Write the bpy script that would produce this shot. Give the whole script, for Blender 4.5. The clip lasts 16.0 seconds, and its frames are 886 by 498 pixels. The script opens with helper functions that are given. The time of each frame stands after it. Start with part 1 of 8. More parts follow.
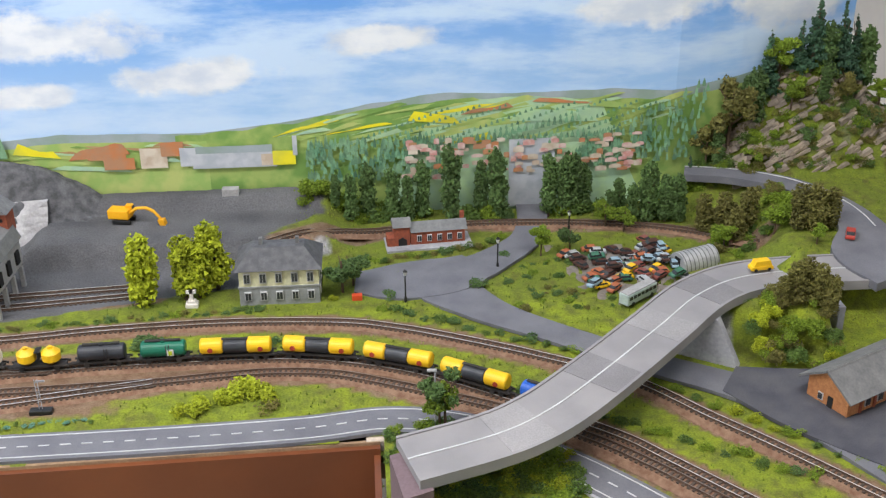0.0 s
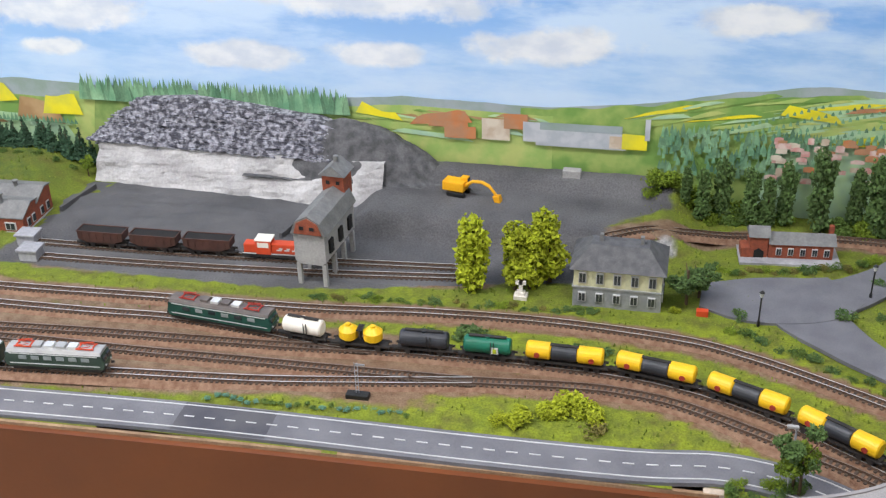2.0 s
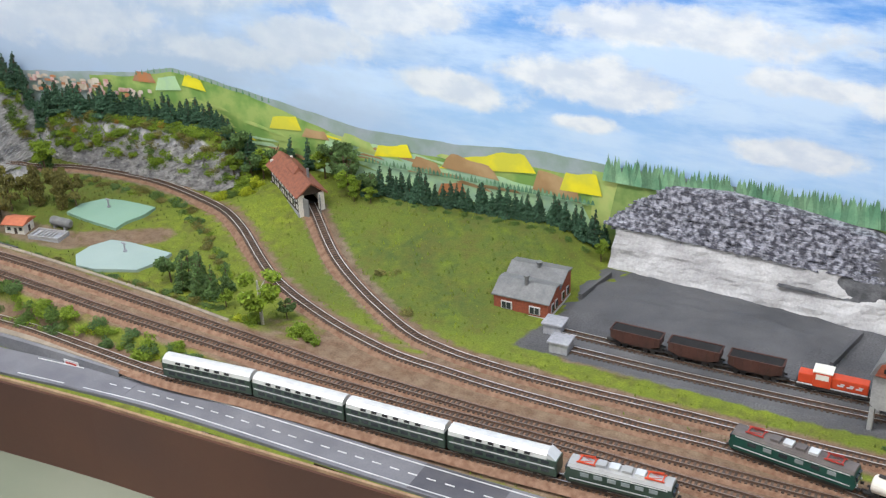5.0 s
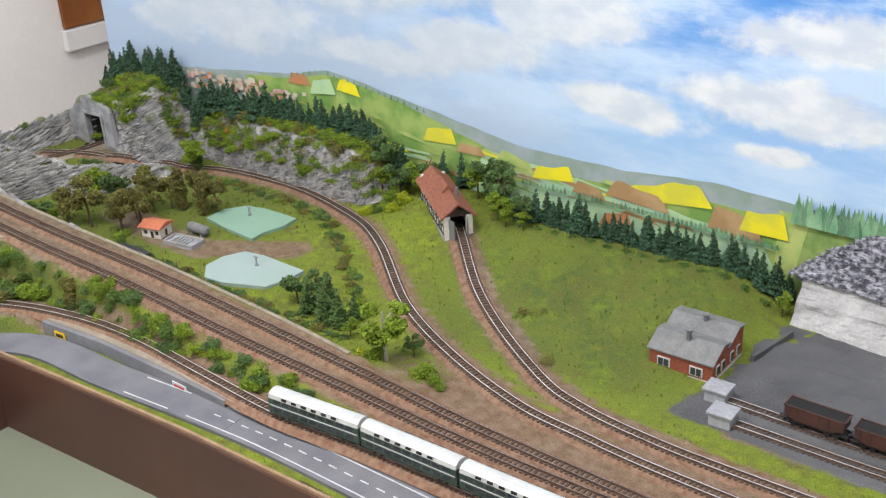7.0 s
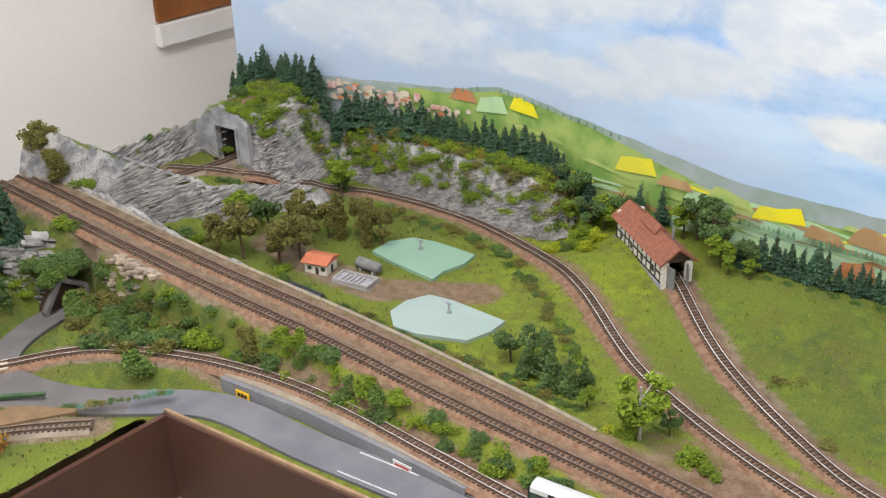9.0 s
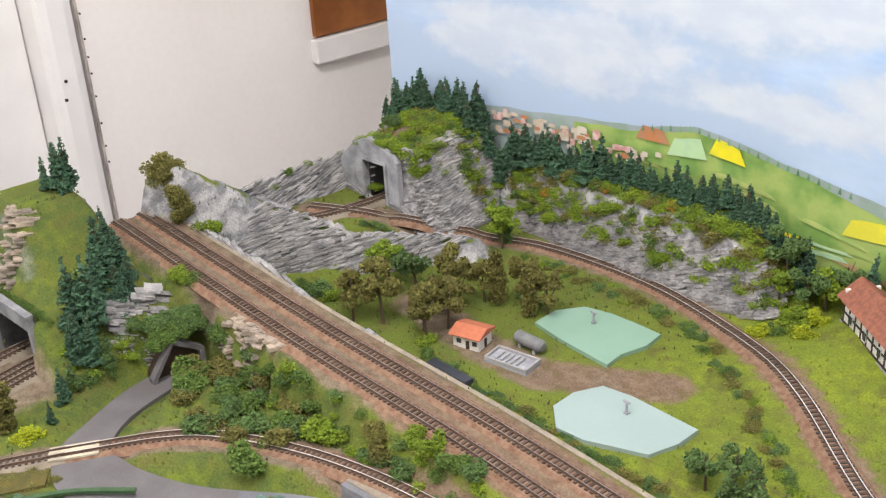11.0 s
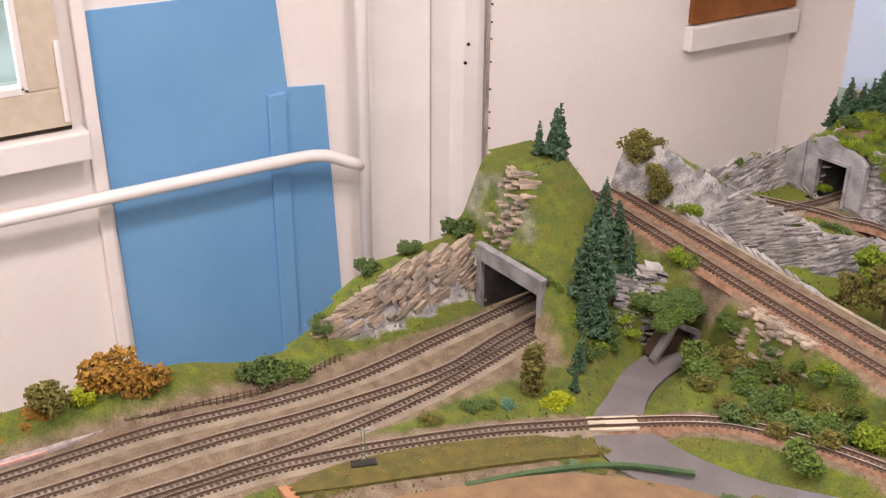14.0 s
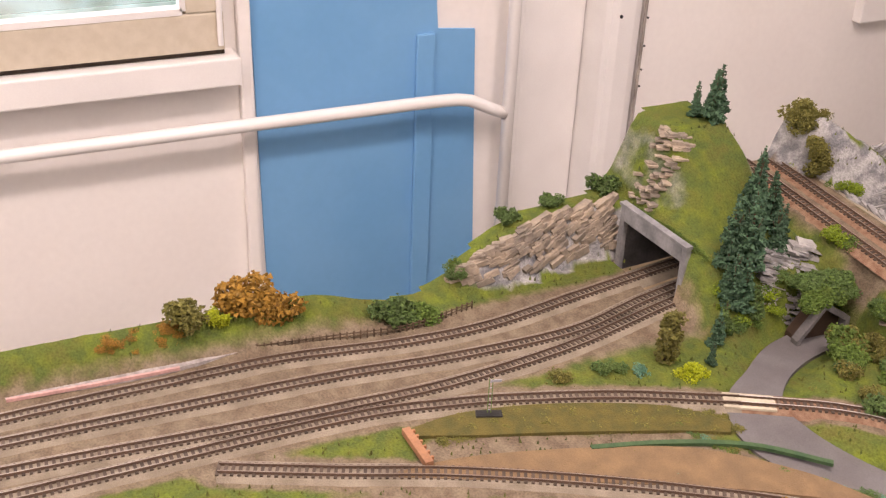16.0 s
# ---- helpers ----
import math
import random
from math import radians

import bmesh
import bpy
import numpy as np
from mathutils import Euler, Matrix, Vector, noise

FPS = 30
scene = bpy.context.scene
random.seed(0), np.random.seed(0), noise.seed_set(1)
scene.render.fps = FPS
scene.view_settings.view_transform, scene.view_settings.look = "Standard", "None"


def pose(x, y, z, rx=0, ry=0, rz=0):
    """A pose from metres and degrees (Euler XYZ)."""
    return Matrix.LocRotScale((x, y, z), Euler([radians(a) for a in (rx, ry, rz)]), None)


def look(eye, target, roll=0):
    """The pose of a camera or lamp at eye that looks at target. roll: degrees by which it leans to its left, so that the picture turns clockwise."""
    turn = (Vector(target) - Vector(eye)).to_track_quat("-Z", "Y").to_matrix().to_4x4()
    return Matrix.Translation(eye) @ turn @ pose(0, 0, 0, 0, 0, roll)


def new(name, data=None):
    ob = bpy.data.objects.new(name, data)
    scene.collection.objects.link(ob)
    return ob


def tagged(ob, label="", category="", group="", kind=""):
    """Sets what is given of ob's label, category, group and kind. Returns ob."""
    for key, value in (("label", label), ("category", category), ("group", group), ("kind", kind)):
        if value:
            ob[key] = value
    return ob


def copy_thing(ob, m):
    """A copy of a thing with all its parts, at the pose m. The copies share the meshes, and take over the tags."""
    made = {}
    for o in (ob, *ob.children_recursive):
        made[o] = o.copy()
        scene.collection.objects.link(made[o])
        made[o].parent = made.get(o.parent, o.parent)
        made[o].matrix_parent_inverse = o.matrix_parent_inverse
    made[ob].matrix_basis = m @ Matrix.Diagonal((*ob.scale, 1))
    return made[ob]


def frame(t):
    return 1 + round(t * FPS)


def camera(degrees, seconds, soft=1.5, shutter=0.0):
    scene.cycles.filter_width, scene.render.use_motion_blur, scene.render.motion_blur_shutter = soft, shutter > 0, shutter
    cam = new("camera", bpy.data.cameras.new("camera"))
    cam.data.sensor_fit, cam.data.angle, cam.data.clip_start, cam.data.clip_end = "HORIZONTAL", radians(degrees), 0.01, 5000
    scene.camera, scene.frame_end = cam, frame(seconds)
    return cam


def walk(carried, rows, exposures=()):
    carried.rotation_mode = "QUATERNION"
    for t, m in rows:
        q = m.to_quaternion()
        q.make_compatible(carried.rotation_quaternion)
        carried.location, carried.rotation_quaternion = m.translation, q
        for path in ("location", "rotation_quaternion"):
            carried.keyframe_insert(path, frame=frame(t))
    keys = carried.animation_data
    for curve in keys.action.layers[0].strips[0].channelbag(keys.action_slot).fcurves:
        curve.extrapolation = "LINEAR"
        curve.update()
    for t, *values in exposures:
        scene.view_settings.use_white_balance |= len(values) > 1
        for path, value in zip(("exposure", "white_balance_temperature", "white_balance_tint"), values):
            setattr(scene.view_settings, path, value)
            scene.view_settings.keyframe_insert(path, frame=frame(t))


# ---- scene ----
cam = camera(43.3, 16.0, soft=1.3)
PATH = [
    (0, (0.014, 0.152, 1.629), (0.137, 1.94, 0.741), -0.6),
    (0.5, (0.015, 0.204, 1.629), (-0.02, 1.979, 0.708), -1.6),
    (1, (0.006, 0.232, 1.625), (-0.141, 1.996, 0.694), -1.1),
    (1.5, (-0.01, 0.258, 1.623), (-0.241, 1.996, 0.661), -1.0),
    (2, (-0.039, 0.282, 1.621), (-0.448, 1.989, 0.663), -1.6),
    (2.5, (-0.072, 0.295, 1.62), (-0.69, 1.952, 0.686), -1.7),
    (3, (-0.109, 0.279, 1.631), (-0.862, 1.881, 0.699), -1.6),
    (3.5, (-0.164, 0.257, 1.639), (-0.897, 1.869, 0.709), -1.5),
    (4, (-0.239, 0.228, 1.648), (-0.928, 1.873, 0.743), -1.2),
    (4.5, (-0.292, 0.244, 1.661), (-1.002, 1.851, 0.704), 0.8),
    (5, (-0.33, 0.307, 1.659), (-1.257, 1.841, 0.771), -2.3),
    (7.3, (-0.393, 0.466, 1.616), (-1.622, 1.783, 0.748), -3.1),
    (7.5, (-0.41, 0.465, 1.617), (-1.653, 1.768, 0.746), -3.0),
    (8, (-0.481, 0.438, 1.622), (-1.696, 1.746, 0.719), -0.6),
    (8.2, (-0.528, 0.423, 1.637), (-1.705, 1.768, 0.74), -1.7),
    (10.5, (-0.829, 0.533, 1.588), (-2.054, 1.835, 0.691), -0.4),
    (11, (-0.849, 0.6, 1.583), (-2.245, 1.734, 0.707), -3.5),
    (11.5, (-0.883, 0.617, 1.587), (-2.396, 1.633, 0.764), -3.3),
    (12, (-0.936, 0.566, 1.584), (-2.504, 1.484, 0.748), -2.5),
    (12.5, (-1.001, 0.468, 1.602), (-2.57, 1.397, 0.78), -3.5),
    (13, (-1.064, 0.379, 1.603), (-2.632, 1.309, 0.78), -2.2),
    (13.5, (-1.092, 0.317, 1.592), (-2.609, 1.308, 0.747), 0.0),
    (14, (-1.092, 0.3, 1.58), (-2.613, 1.243, 0.687), 0.4),
    (14.5, (-1.087, 0.285, 1.576), (-2.642, 1.145, 0.659), 1.0),
    (15, (-1.079, 0.281, 1.574), (-2.645, 1.116, 0.65), 0.2),
    (15.5, (-1.086, 0.279, 1.565), (-2.657, 1.08, 0.623), 0.8),
    (16, (-1.116, 0.293, 1.568), (-2.702, 1.026, 0.594), 2.5),
]
walk(cam, [(t, look(eye, target, roll)) for t, eye, target, roll in PATH],
     [(0, 0.12, 6450, 10), (2.5, 0.02, 6400, 11), (5, -0.02, 6350, 9), (8, 0.0, 6700, 10), (10.5, 0.1, 6800, 12), (11.5, 0.24, 6700, 14), (12.6, 0.24, 6600, 15), (13.4, 0.1, 7150, 22), (14.2, 0.06, 7700, 27), (16, 0.06, 7900, 28)])

# ---- world and light ----
world = bpy.data.worlds.new("world")
scene.world = world
world.use_nodes = True
wn = world.node_tree
sky = wn.nodes.new("ShaderNodeTexSky")
sky.sky_type, sky.sun_disc, sky.sun_elevation, sky.sun_rotation = "NISHITA", False, radians(40), radians(250)
wn.links.new(sky.outputs[0], wn.nodes["Background"].inputs[0])
wn.nodes["Background"].inputs[1].default_value = 0.12


def area(name, m, sx, sy, watts, colour):
    d = bpy.data.lights.new(name, "AREA")
    d.shape, d.size, d.size_y, d.energy, d.color = "RECTANGLE", sx, sy, watts, colour
    o = new(name, d)
    o.matrix_world = m
    return o


LAMP = 13.6
# assumed ceiling lamps, unseen; the last is added, stronger, to brighten the west wall
LAMP_SPOTS = [(-1.45, 0.75, 90), (-0.75, 0.75, 0), (0.4, 0.75, 0), (-1.35, -0.45, 90)]
for lx, ly, turn in LAMP_SPOTS:
    area("ceiling_lamp_light", pose(lx, ly, 2.46, 0, 0, turn), 0.95, 0.14, LAMP * (1.5 if ly < 0 else 1.0), (0.97, 0.97, 1.0))
area("window_daylight", look((-2.58, 0.2, 1.55), (0, 0.3, 1.0)), 0.7, 0.8, 6.0, (0.8, 0.9, 1.0))


# ---- materials ----
def mat(name, a, b=None, rough=0.6, metal=0.0, scale=60.0, bump=0.15, fine=400.0, spread=(0.35, 0.65), rnd=0.0, island=0.0, spec=0.4, grain=None):
    """Two tones mixed by noise at two scales, with fine relief; rnd and island vary the value from object to object and piece to piece."""
    m = bpy.data.materials.new(name)
    m.use_nodes = True
    t = m.node_tree
    n, l = t.nodes, t.links
    p = n["Principled BSDF"]
    p.inputs["Roughness"].default_value, p.inputs["Metallic"].default_value = rough, metal
    p.inputs["Specular IOR Level"].default_value = spec
    b = b or tuple(v * 0.75 for v in a)
    co = n.new("ShaderNodeTexCoord")
    big = n.new("ShaderNodeTexNoise")
    big.inputs["Scale"].default_value, big.inputs["Detail"].default_value = scale, 5
    l.new(co.outputs["Object"], big.inputs["Vector"])
    ramp = n.new("ShaderNodeMapRange")
    ramp.inputs[1].default_value, ramp.inputs[2].default_value = spread
    l.new(big.outputs[0], ramp.inputs[0])
    mix = n.new("ShaderNodeMix")
    mix.data_type = "RGBA"
    mix.inputs[6].default_value, mix.inputs[7].default_value = (*a, 1), (*b, 1)
    l.new(ramp.outputs[0], mix.inputs[0])
    out = mix.outputs[2]
    small = n.new("ShaderNodeTexNoise")
    small.inputs["Scale"].default_value, small.inputs["Detail"].default_value = fine, 4
    l.new(co.outputs["Object"], small.inputs["Vector"])
    hsv = n.new("ShaderNodeHueSaturation")
    l.new(out, hsv.inputs["Color"])
    val = n.new("ShaderNodeMath")
    val.operation = "MULTIPLY_ADD"
    l.new(small.outputs[0], val.inputs[0])
    grain = (0.6 if bump >= 0.1 else 0.08) if grain is None else grain
    val.inputs[1].default_value, val.inputs[2].default_value = grain, 1 - grain / 2
    last = val.outputs[0]
    for amount, node, sock in ((rnd, "ShaderNodeObjectInfo", "Random"), (island, "ShaderNodeNewGeometry", "Random Per Island")):
        if amount:
            src, add = n.new(node), n.new("ShaderNodeMath")
            add.operation = "MULTIPLY_ADD"
            l.new(src.outputs[sock], add.inputs[0])
            add.inputs[1].default_value = amount
            l.new(last, add.inputs[2])
            sub = n.new("ShaderNodeMath")
            sub.operation = "SUBTRACT"
            l.new(add.outputs[0], sub.inputs[0])
            sub.inputs[1].default_value = amount / 2
            last = sub.outputs[0]
    l.new(last, hsv.inputs["Value"])
    l.new(hsv.outputs[0], p.inputs["Base Color"])
    if bump:
        bp = n.new("ShaderNodeBump")
        bp.inputs["Strength"].default_value, bp.inputs["Distance"].default_value = bump, 0.002
        l.new(small.outputs[0], bp.inputs["Height"])
        l.new(bp.outputs[0], p.inputs["Normal"])
    return m


def glow(name, colour, strength):
    m = bpy.data.materials.new(name)
    m.use_nodes = True
    p = m.node_tree.nodes["Principled BSDF"]
    p.inputs["Base Color"].default_value = (*colour, 1)
    p.inputs["Emission Color"].default_value, p.inputs["Emission Strength"].default_value = (*colour, 1), strength
    return m


M = dict(
    asphalt=mat("asphalt", (0.125, 0.125, 0.142), (0.165, 0.165, 0.182), 0.85, scale=25, fine=900, bump=0.1),
    asphalt_dark=mat("asphalt_dark", (0.06, 0.06, 0.075), (0.09, 0.09, 0.1), 0.85, scale=30, fine=900),
    concrete=mat("bridge_concrete", (0.29, 0.275, 0.275), (0.235, 0.225, 0.23), 0.8, scale=18, fine=700, bump=0.08),
    concrete_dark=mat("weathered_concrete", (0.24, 0.24, 0.26), (0.4, 0.4, 0.42), 0.85, scale=22, fine=300),
    white=mat("white_marking", (0.6, 0.6, 0.6), (0.48, 0.48, 0.48), 0.7, fine=800, bump=0.05),
    ballast=mat("brown_ballast", (0.18, 0.095, 0.058), (0.27, 0.165, 0.108), 0.95, scale=160, fine=1100, bump=0.6),
    ballast_grey=mat("grey_ballast", (0.28, 0.235, 0.18), (0.19, 0.155, 0.115), 0.95, scale=40, fine=1100, bump=0.5),
    sleeper=mat("sleeper", (0.065, 0.045, 0.035), (0.11, 0.08, 0.06), 0.8, island=0.4),
    rail=mat("rail_steel", (0.78, 0.76, 0.73), (0.6, 0.56, 0.52), 0.3, 0.55, scale=30, bump=0.0),
    rail_dull=mat("dull_rail_steel", (0.3, 0.25, 0.21), (0.2, 0.15, 0.12), 0.35, 0.5, scale=30, bump=0.0),
    fascia_red=mat("red_brown_hardboard", (0.19, 0.06, 0.022), (0.145, 0.046, 0.019), 0.35, scale=6, fine=250, bump=0.05),
    fascia_dark=mat("dark_brown_hardboard", (0.075, 0.036, 0.028), (0.1, 0.045, 0.03), 0.4, scale=6, fine=250, bump=0.05),
    pit=mat("green_tray", (0.15, 0.17, 0.12), (0.2, 0.21, 0.155), 0.6, scale=3, fine=60, bump=0.03),
    mauve=mat("mauve_board", (0.16, 0.11, 0.12), (0.2, 0.14, 0.15), 0.7, scale=8),
    wall=mat("cream_wall_paint", (0.90, 0.87, 0.84), (0.87, 0.83, 0.80), 0.6, scale=4, fine=90, bump=0.04),
    wall_blue=mat("blue_wall_paint", (0.14, 0.39, 0.68), (0.17, 0.43, 0.72), 0.55, scale=5, fine=90, bump=0.05),
    gloss_white=mat("white_gloss_paint", (0.88, 0.86, 0.84), (0.83, 0.81, 0.79), 0.3, scale=12, bump=0.03),
    wood=mat("orange_wood", (0.36, 0.13, 0.03), (0.24, 0.075, 0.015), 0.4, scale=9, fine=60),
    floor=mat("room_floor", (0.22, 0.19, 0.16), (0.28, 0.24, 0.2), 0.6, scale=8),
    brick=mat("red_brick", (0.30, 0.078, 0.038), (0.22, 0.06, 0.034), 0.85, scale=260, fine=900, bump=0.3),
    brick_orange=mat("orange_brick", (0.5, 0.22, 0.085), (0.38, 0.155, 0.06), 0.85, scale=240, fine=900, bump=0.3),
    plaster_cream=mat("cream_plaster", (0.62, 0.6, 0.38), (0.56, 0.55, 0.36), 0.8),
    plaster_grey=mat("grey_plaster", (0.27, 0.28, 0.27), (0.22, 0.23, 0.23), 0.8),
    plaster_white=mat("white_plaster", (0.72, 0.68, 0.62), (0.62, 0.58, 0.52), 0.8, scale=140),
    slate=mat("grey_roof", (0.075, 0.075, 0.08), (0.115, 0.115, 0.12), 0.75, scale=120, fine=900),
    zinc=mat("corrugated_roof", (0.19, 0.19, 0.185), (0.14, 0.14, 0.14), 0.6, scale=90),
    tile=mat("terracotta_roof", (0.29, 0.105, 0.06), (0.2, 0.075, 0.048), 0.8, scale=220, fine=900, bump=0.3),
    timber=mat("dark_timber", (0.05, 0.035, 0.025), None, 0.8),
    # grey lining concrete, darkened to stand in for shade inside the tunnels
    soot=mat("shaded_lining", (0.055, 0.053, 0.055), (0.11, 0.108, 0.11), 0.9, scale=40, bump=0.3),
    portal_grey=mat("portal_concrete", (0.15, 0.15, 0.155), (0.27, 0.265, 0.27), 0.85, scale=45, fine=300),
    plaster_rock=mat("smooth_plaster_rock", (0.33, 0.32, 0.32), (0.44, 0.42, 0.39), 0.9, scale=40, fine=260, bump=0.3),
    rust=mat("rusty_rail_side", (0.12, 0.07, 0.045), (0.075, 0.045, 0.03), 0.8, scale=60, bump=0.0),
    # near-black for doors and holes, and for shade inside shed and hoppers
    dark=mat("dark_interior", (0.016, 0.015, 0.015), None, 0.9),
    glass=mat("dark_glass", (0.03, 0.035, 0.04), (0.05, 0.055, 0.06), 0.1, bump=0.0, spec=0.6),
    loco_green=mat("green_loco_paint", (0.012, 0.06, 0.045), (0.016, 0.075, 0.055), 0.35, bump=0.03),
    coach_green=mat("bottle_green_paint", (0.03, 0.055, 0.04), (0.045, 0.07, 0.05), 0.35, bump=0.03),
    loco_grey=mat("grey_roof_paint", (0.1, 0.085, 0.08), (0.14, 0.12, 0.11), 0.5, bump=0.05),
    silver=mat("silver_roof_paint", (0.7, 0.7, 0.68), (0.58, 0.58, 0.57), 0.3, 0.35, bump=0.03),
    red=mat("red_oxide", (0.4, 0.045, 0.03), (0.3, 0.035, 0.025), 0.5),
    orange=mat("orange_red_paint", (0.62, 0.075, 0.025), (0.52, 0.06, 0.02), 0.4, bump=0.03),
    yellow=mat("yellow_paint", (0.82, 0.5, 0.012), (0.75, 0.44, 0.012), 0.4, bump=0.03),
    digger_yellow=mat("digger_yellow_paint", (0.85, 0.42, 0.01), (0.75, 0.35, 0.01), 0.45, bump=0.03),
    blue=mat("blue_paint", (0.02, 0.12, 0.55), None, 0.4),
    tank_white=mat("white_tank_paint", (0.78, 0.74, 0.66), (0.68, 0.63, 0.54), 0.4, bump=0.03),
    tank_black=mat("black_tank_paint", (0.025, 0.028, 0.034), (0.04, 0.042, 0.05), 0.4, bump=0.03),
    tank_green=mat("green_tank_paint", (0.01, 0.14, 0.085), (0.012, 0.12, 0.07), 0.35, bump=0.03),
    chassis=mat("black_underframe", (0.02, 0.018, 0.017), (0.035, 0.03, 0.027), 0.7),
    hopper=mat("brown_hopper_paint", (0.085, 0.035, 0.026), (0.055, 0.026, 0.02), 0.6),
    tower=mat("light_grey_tower", (0.37, 0.36, 0.35), (0.3, 0.295, 0.29), 0.75, scale=40),
    coal=mat("coal_surface", (0.075, 0.075, 0.08), (0.11, 0.108, 0.112), 0.9, scale=14, fine=800, bump=0.3),
    shale=mat("dark_shale", (0.085, 0.085, 0.105), (0.4, 0.4, 0.45), 0.85, scale=170, fine=500, spread=(0.42, 0.62), island=0.5),
    cliff=mat("pale_grey_cliff", (0.5, 0.49, 0.485), (0.33, 0.32, 0.32), 0.9, scale=22, fine=300, bump=0.4),
    rock=mat("layered_rock", (0.36, 0.345, 0.33), (0.19, 0.185, 0.185), 0.85, scale=60, fine=350, bump=0.5, island=0.35),
    rock_tan=mat("tan_rock", (0.36, 0.29, 0.22), (0.2, 0.17, 0.14), 0.9, scale=50, fine=300, bump=0.4, island=0.3),
    pond_green=mat("pale_green_slab", (0.2, 0.33, 0.24), (0.23, 0.36, 0.27), 0.6, scale=12, bump=0.02),
    pond_blue=mat("pale_blue_slab", (0.28, 0.36, 0.33), (0.31, 0.39, 0.36), 0.6, scale=12, bump=0.02),
    bark=mat("bark", (0.1, 0.065, 0.04), None, 0.9),
    birch=mat("birch_bark", (0.6, 0.57, 0.5), (0.2, 0.18, 0.16), 0.8, scale=150),
    leaf_dark=mat("dark_conifer_needles", (0.028, 0.075, 0.045), (0.05, 0.105, 0.05), 0.8, rnd=0.4, island=0.7),
    leaf_green=mat("green_foliage", (0.055, 0.11, 0.03), (0.09, 0.145, 0.036), 0.8, rnd=0.35, island=0.7),
    leaf_mid=mat("mid_green_foliage", (0.06, 0.12, 0.02), (0.1, 0.15, 0.025), 0.8, rnd=0.35, island=0.7),
    leaf_yellow=mat("yellow_green_foliage", (0.36, 0.40, 0.012), (0.26, 0.31, 0.012), 0.8, rnd=0.25, island=0.5),
    leaf_lime=mat("lime_foliage", (0.17, 0.24, 0.012), (0.11, 0.17, 0.012), 0.8, rnd=0.3, island=0.6),
    leaf_olive=mat("olive_foliage", (0.1, 0.1, 0.02), (0.15, 0.13, 0.03), 0.8, rnd=0.3, island=0.6),
    leaf_ochre=mat("ochre_foliage", (0.32, 0.16, 0.02), (0.22, 0.12, 0.02), 0.8, rnd=0.2, island=0.6),
    leaf_blue=mat("blue_green_foliage", (0.07, 0.19, 0.12), (0.13, 0.26, 0.18), 0.8, island=0.5),
    black=mat("black_metal", (0.015, 0.015, 0.015), None, 0.5),
    lamp_tube=glow("lamp_tube", (1.0, 0.96, 0.9), 3.0),
    
)


# leaf pattern with emission that stands in for daylight on the garden
g = bpy.data.materials.new("glowing_garden_leaves")
g.use_nodes = True
gn, gl_ = g.node_tree.nodes, g.node_tree.links
gnoise, gramp = gn.new("ShaderNodeTexVoronoi"), gn.new("ShaderNodeValToRGB")
gnoise.inputs["Scale"].default_value = 16
gco = gn.new("ShaderNodeTexCoord")
gl_.new(gco.outputs["Object"], gnoise.inputs["Vector"])
gl_.new(gnoise.outputs["Distance"], gramp.inputs[0])
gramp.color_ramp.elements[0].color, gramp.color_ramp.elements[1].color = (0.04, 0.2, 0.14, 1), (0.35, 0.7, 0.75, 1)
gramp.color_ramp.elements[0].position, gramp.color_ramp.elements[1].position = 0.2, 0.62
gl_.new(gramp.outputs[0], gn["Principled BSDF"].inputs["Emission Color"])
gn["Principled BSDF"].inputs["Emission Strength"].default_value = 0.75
M["garden"] = g


# ---- mesh helpers ----
def part(name, bm, material, parent=None, label="", smooth=False):
    """Links a bmesh as one mesh object, under a thing or part if given."""
    me = bpy.data.meshes.new(name)
    bm.to_mesh(me)
    bm.free()
    if smooth:
        me.polygons.foreach_set("use_smooth", [True] * len(me.polygons))
    for mm in material if isinstance(material, (list, tuple)) else [material]:
        me.materials.append(mm)
    o = new(name, me)
    if parent:
        o.parent = parent
    return tagged(o, label)


def share(name, src, parent, m):
    """Another piece on the mesh of src."""
    o = new(name, src.data)
    o.parent = parent
    o.matrix_basis = m
    return o


def thing(name, label, category, m=None, group="", kind=""):
    o = new(name)
    o.empty_display_size = 0.02
    if m:
        o.matrix_basis = m
    return tagged(o, label, category, group, kind)


def box(bm, c, s, rz=0.0, bevel=0.0, rx=0.0, ry=0.0):
    g = bmesh.ops.create_cube(bm, size=1, matrix=pose(*c, rx, ry, rz) @ Matrix.Diagonal((*s, 1)))
    if bevel:
        e = list({e for v in g["verts"] for e in v.link_edges})
        bmesh.ops.bevel(bm, geom=e, offset=bevel, segments=2, affect="EDGES", profile=0.6)
    return bm


def boxes(*rows, bevel=0.0):
    bm = bmesh.new()
    for r in rows:
        box(bm, r[0], r[1], r[2] if len(r) > 2 else 0.0, bevel)
    return bm


def cyl(bm, a, b, r, r2=None, seg=12):
    a, b = Vector(a), Vector(b)
    q = (b - a).to_track_quat("Z", "Y").to_matrix().to_4x4()
    bmesh.ops.create_cone(bm, cap_ends=True, segments=seg, radius1=r, radius2=r if r2 is None else r2, depth=(b - a).length,
                          matrix=Matrix.Translation((a + b) / 2) @ q)
    return bm


def cyls(*rows, seg=12):
    bm = bmesh.new()
    for r in rows:
        cyl(bm, r[0], r[1], r[2], r[3] if len(r) > 3 else None, seg)
    return bm


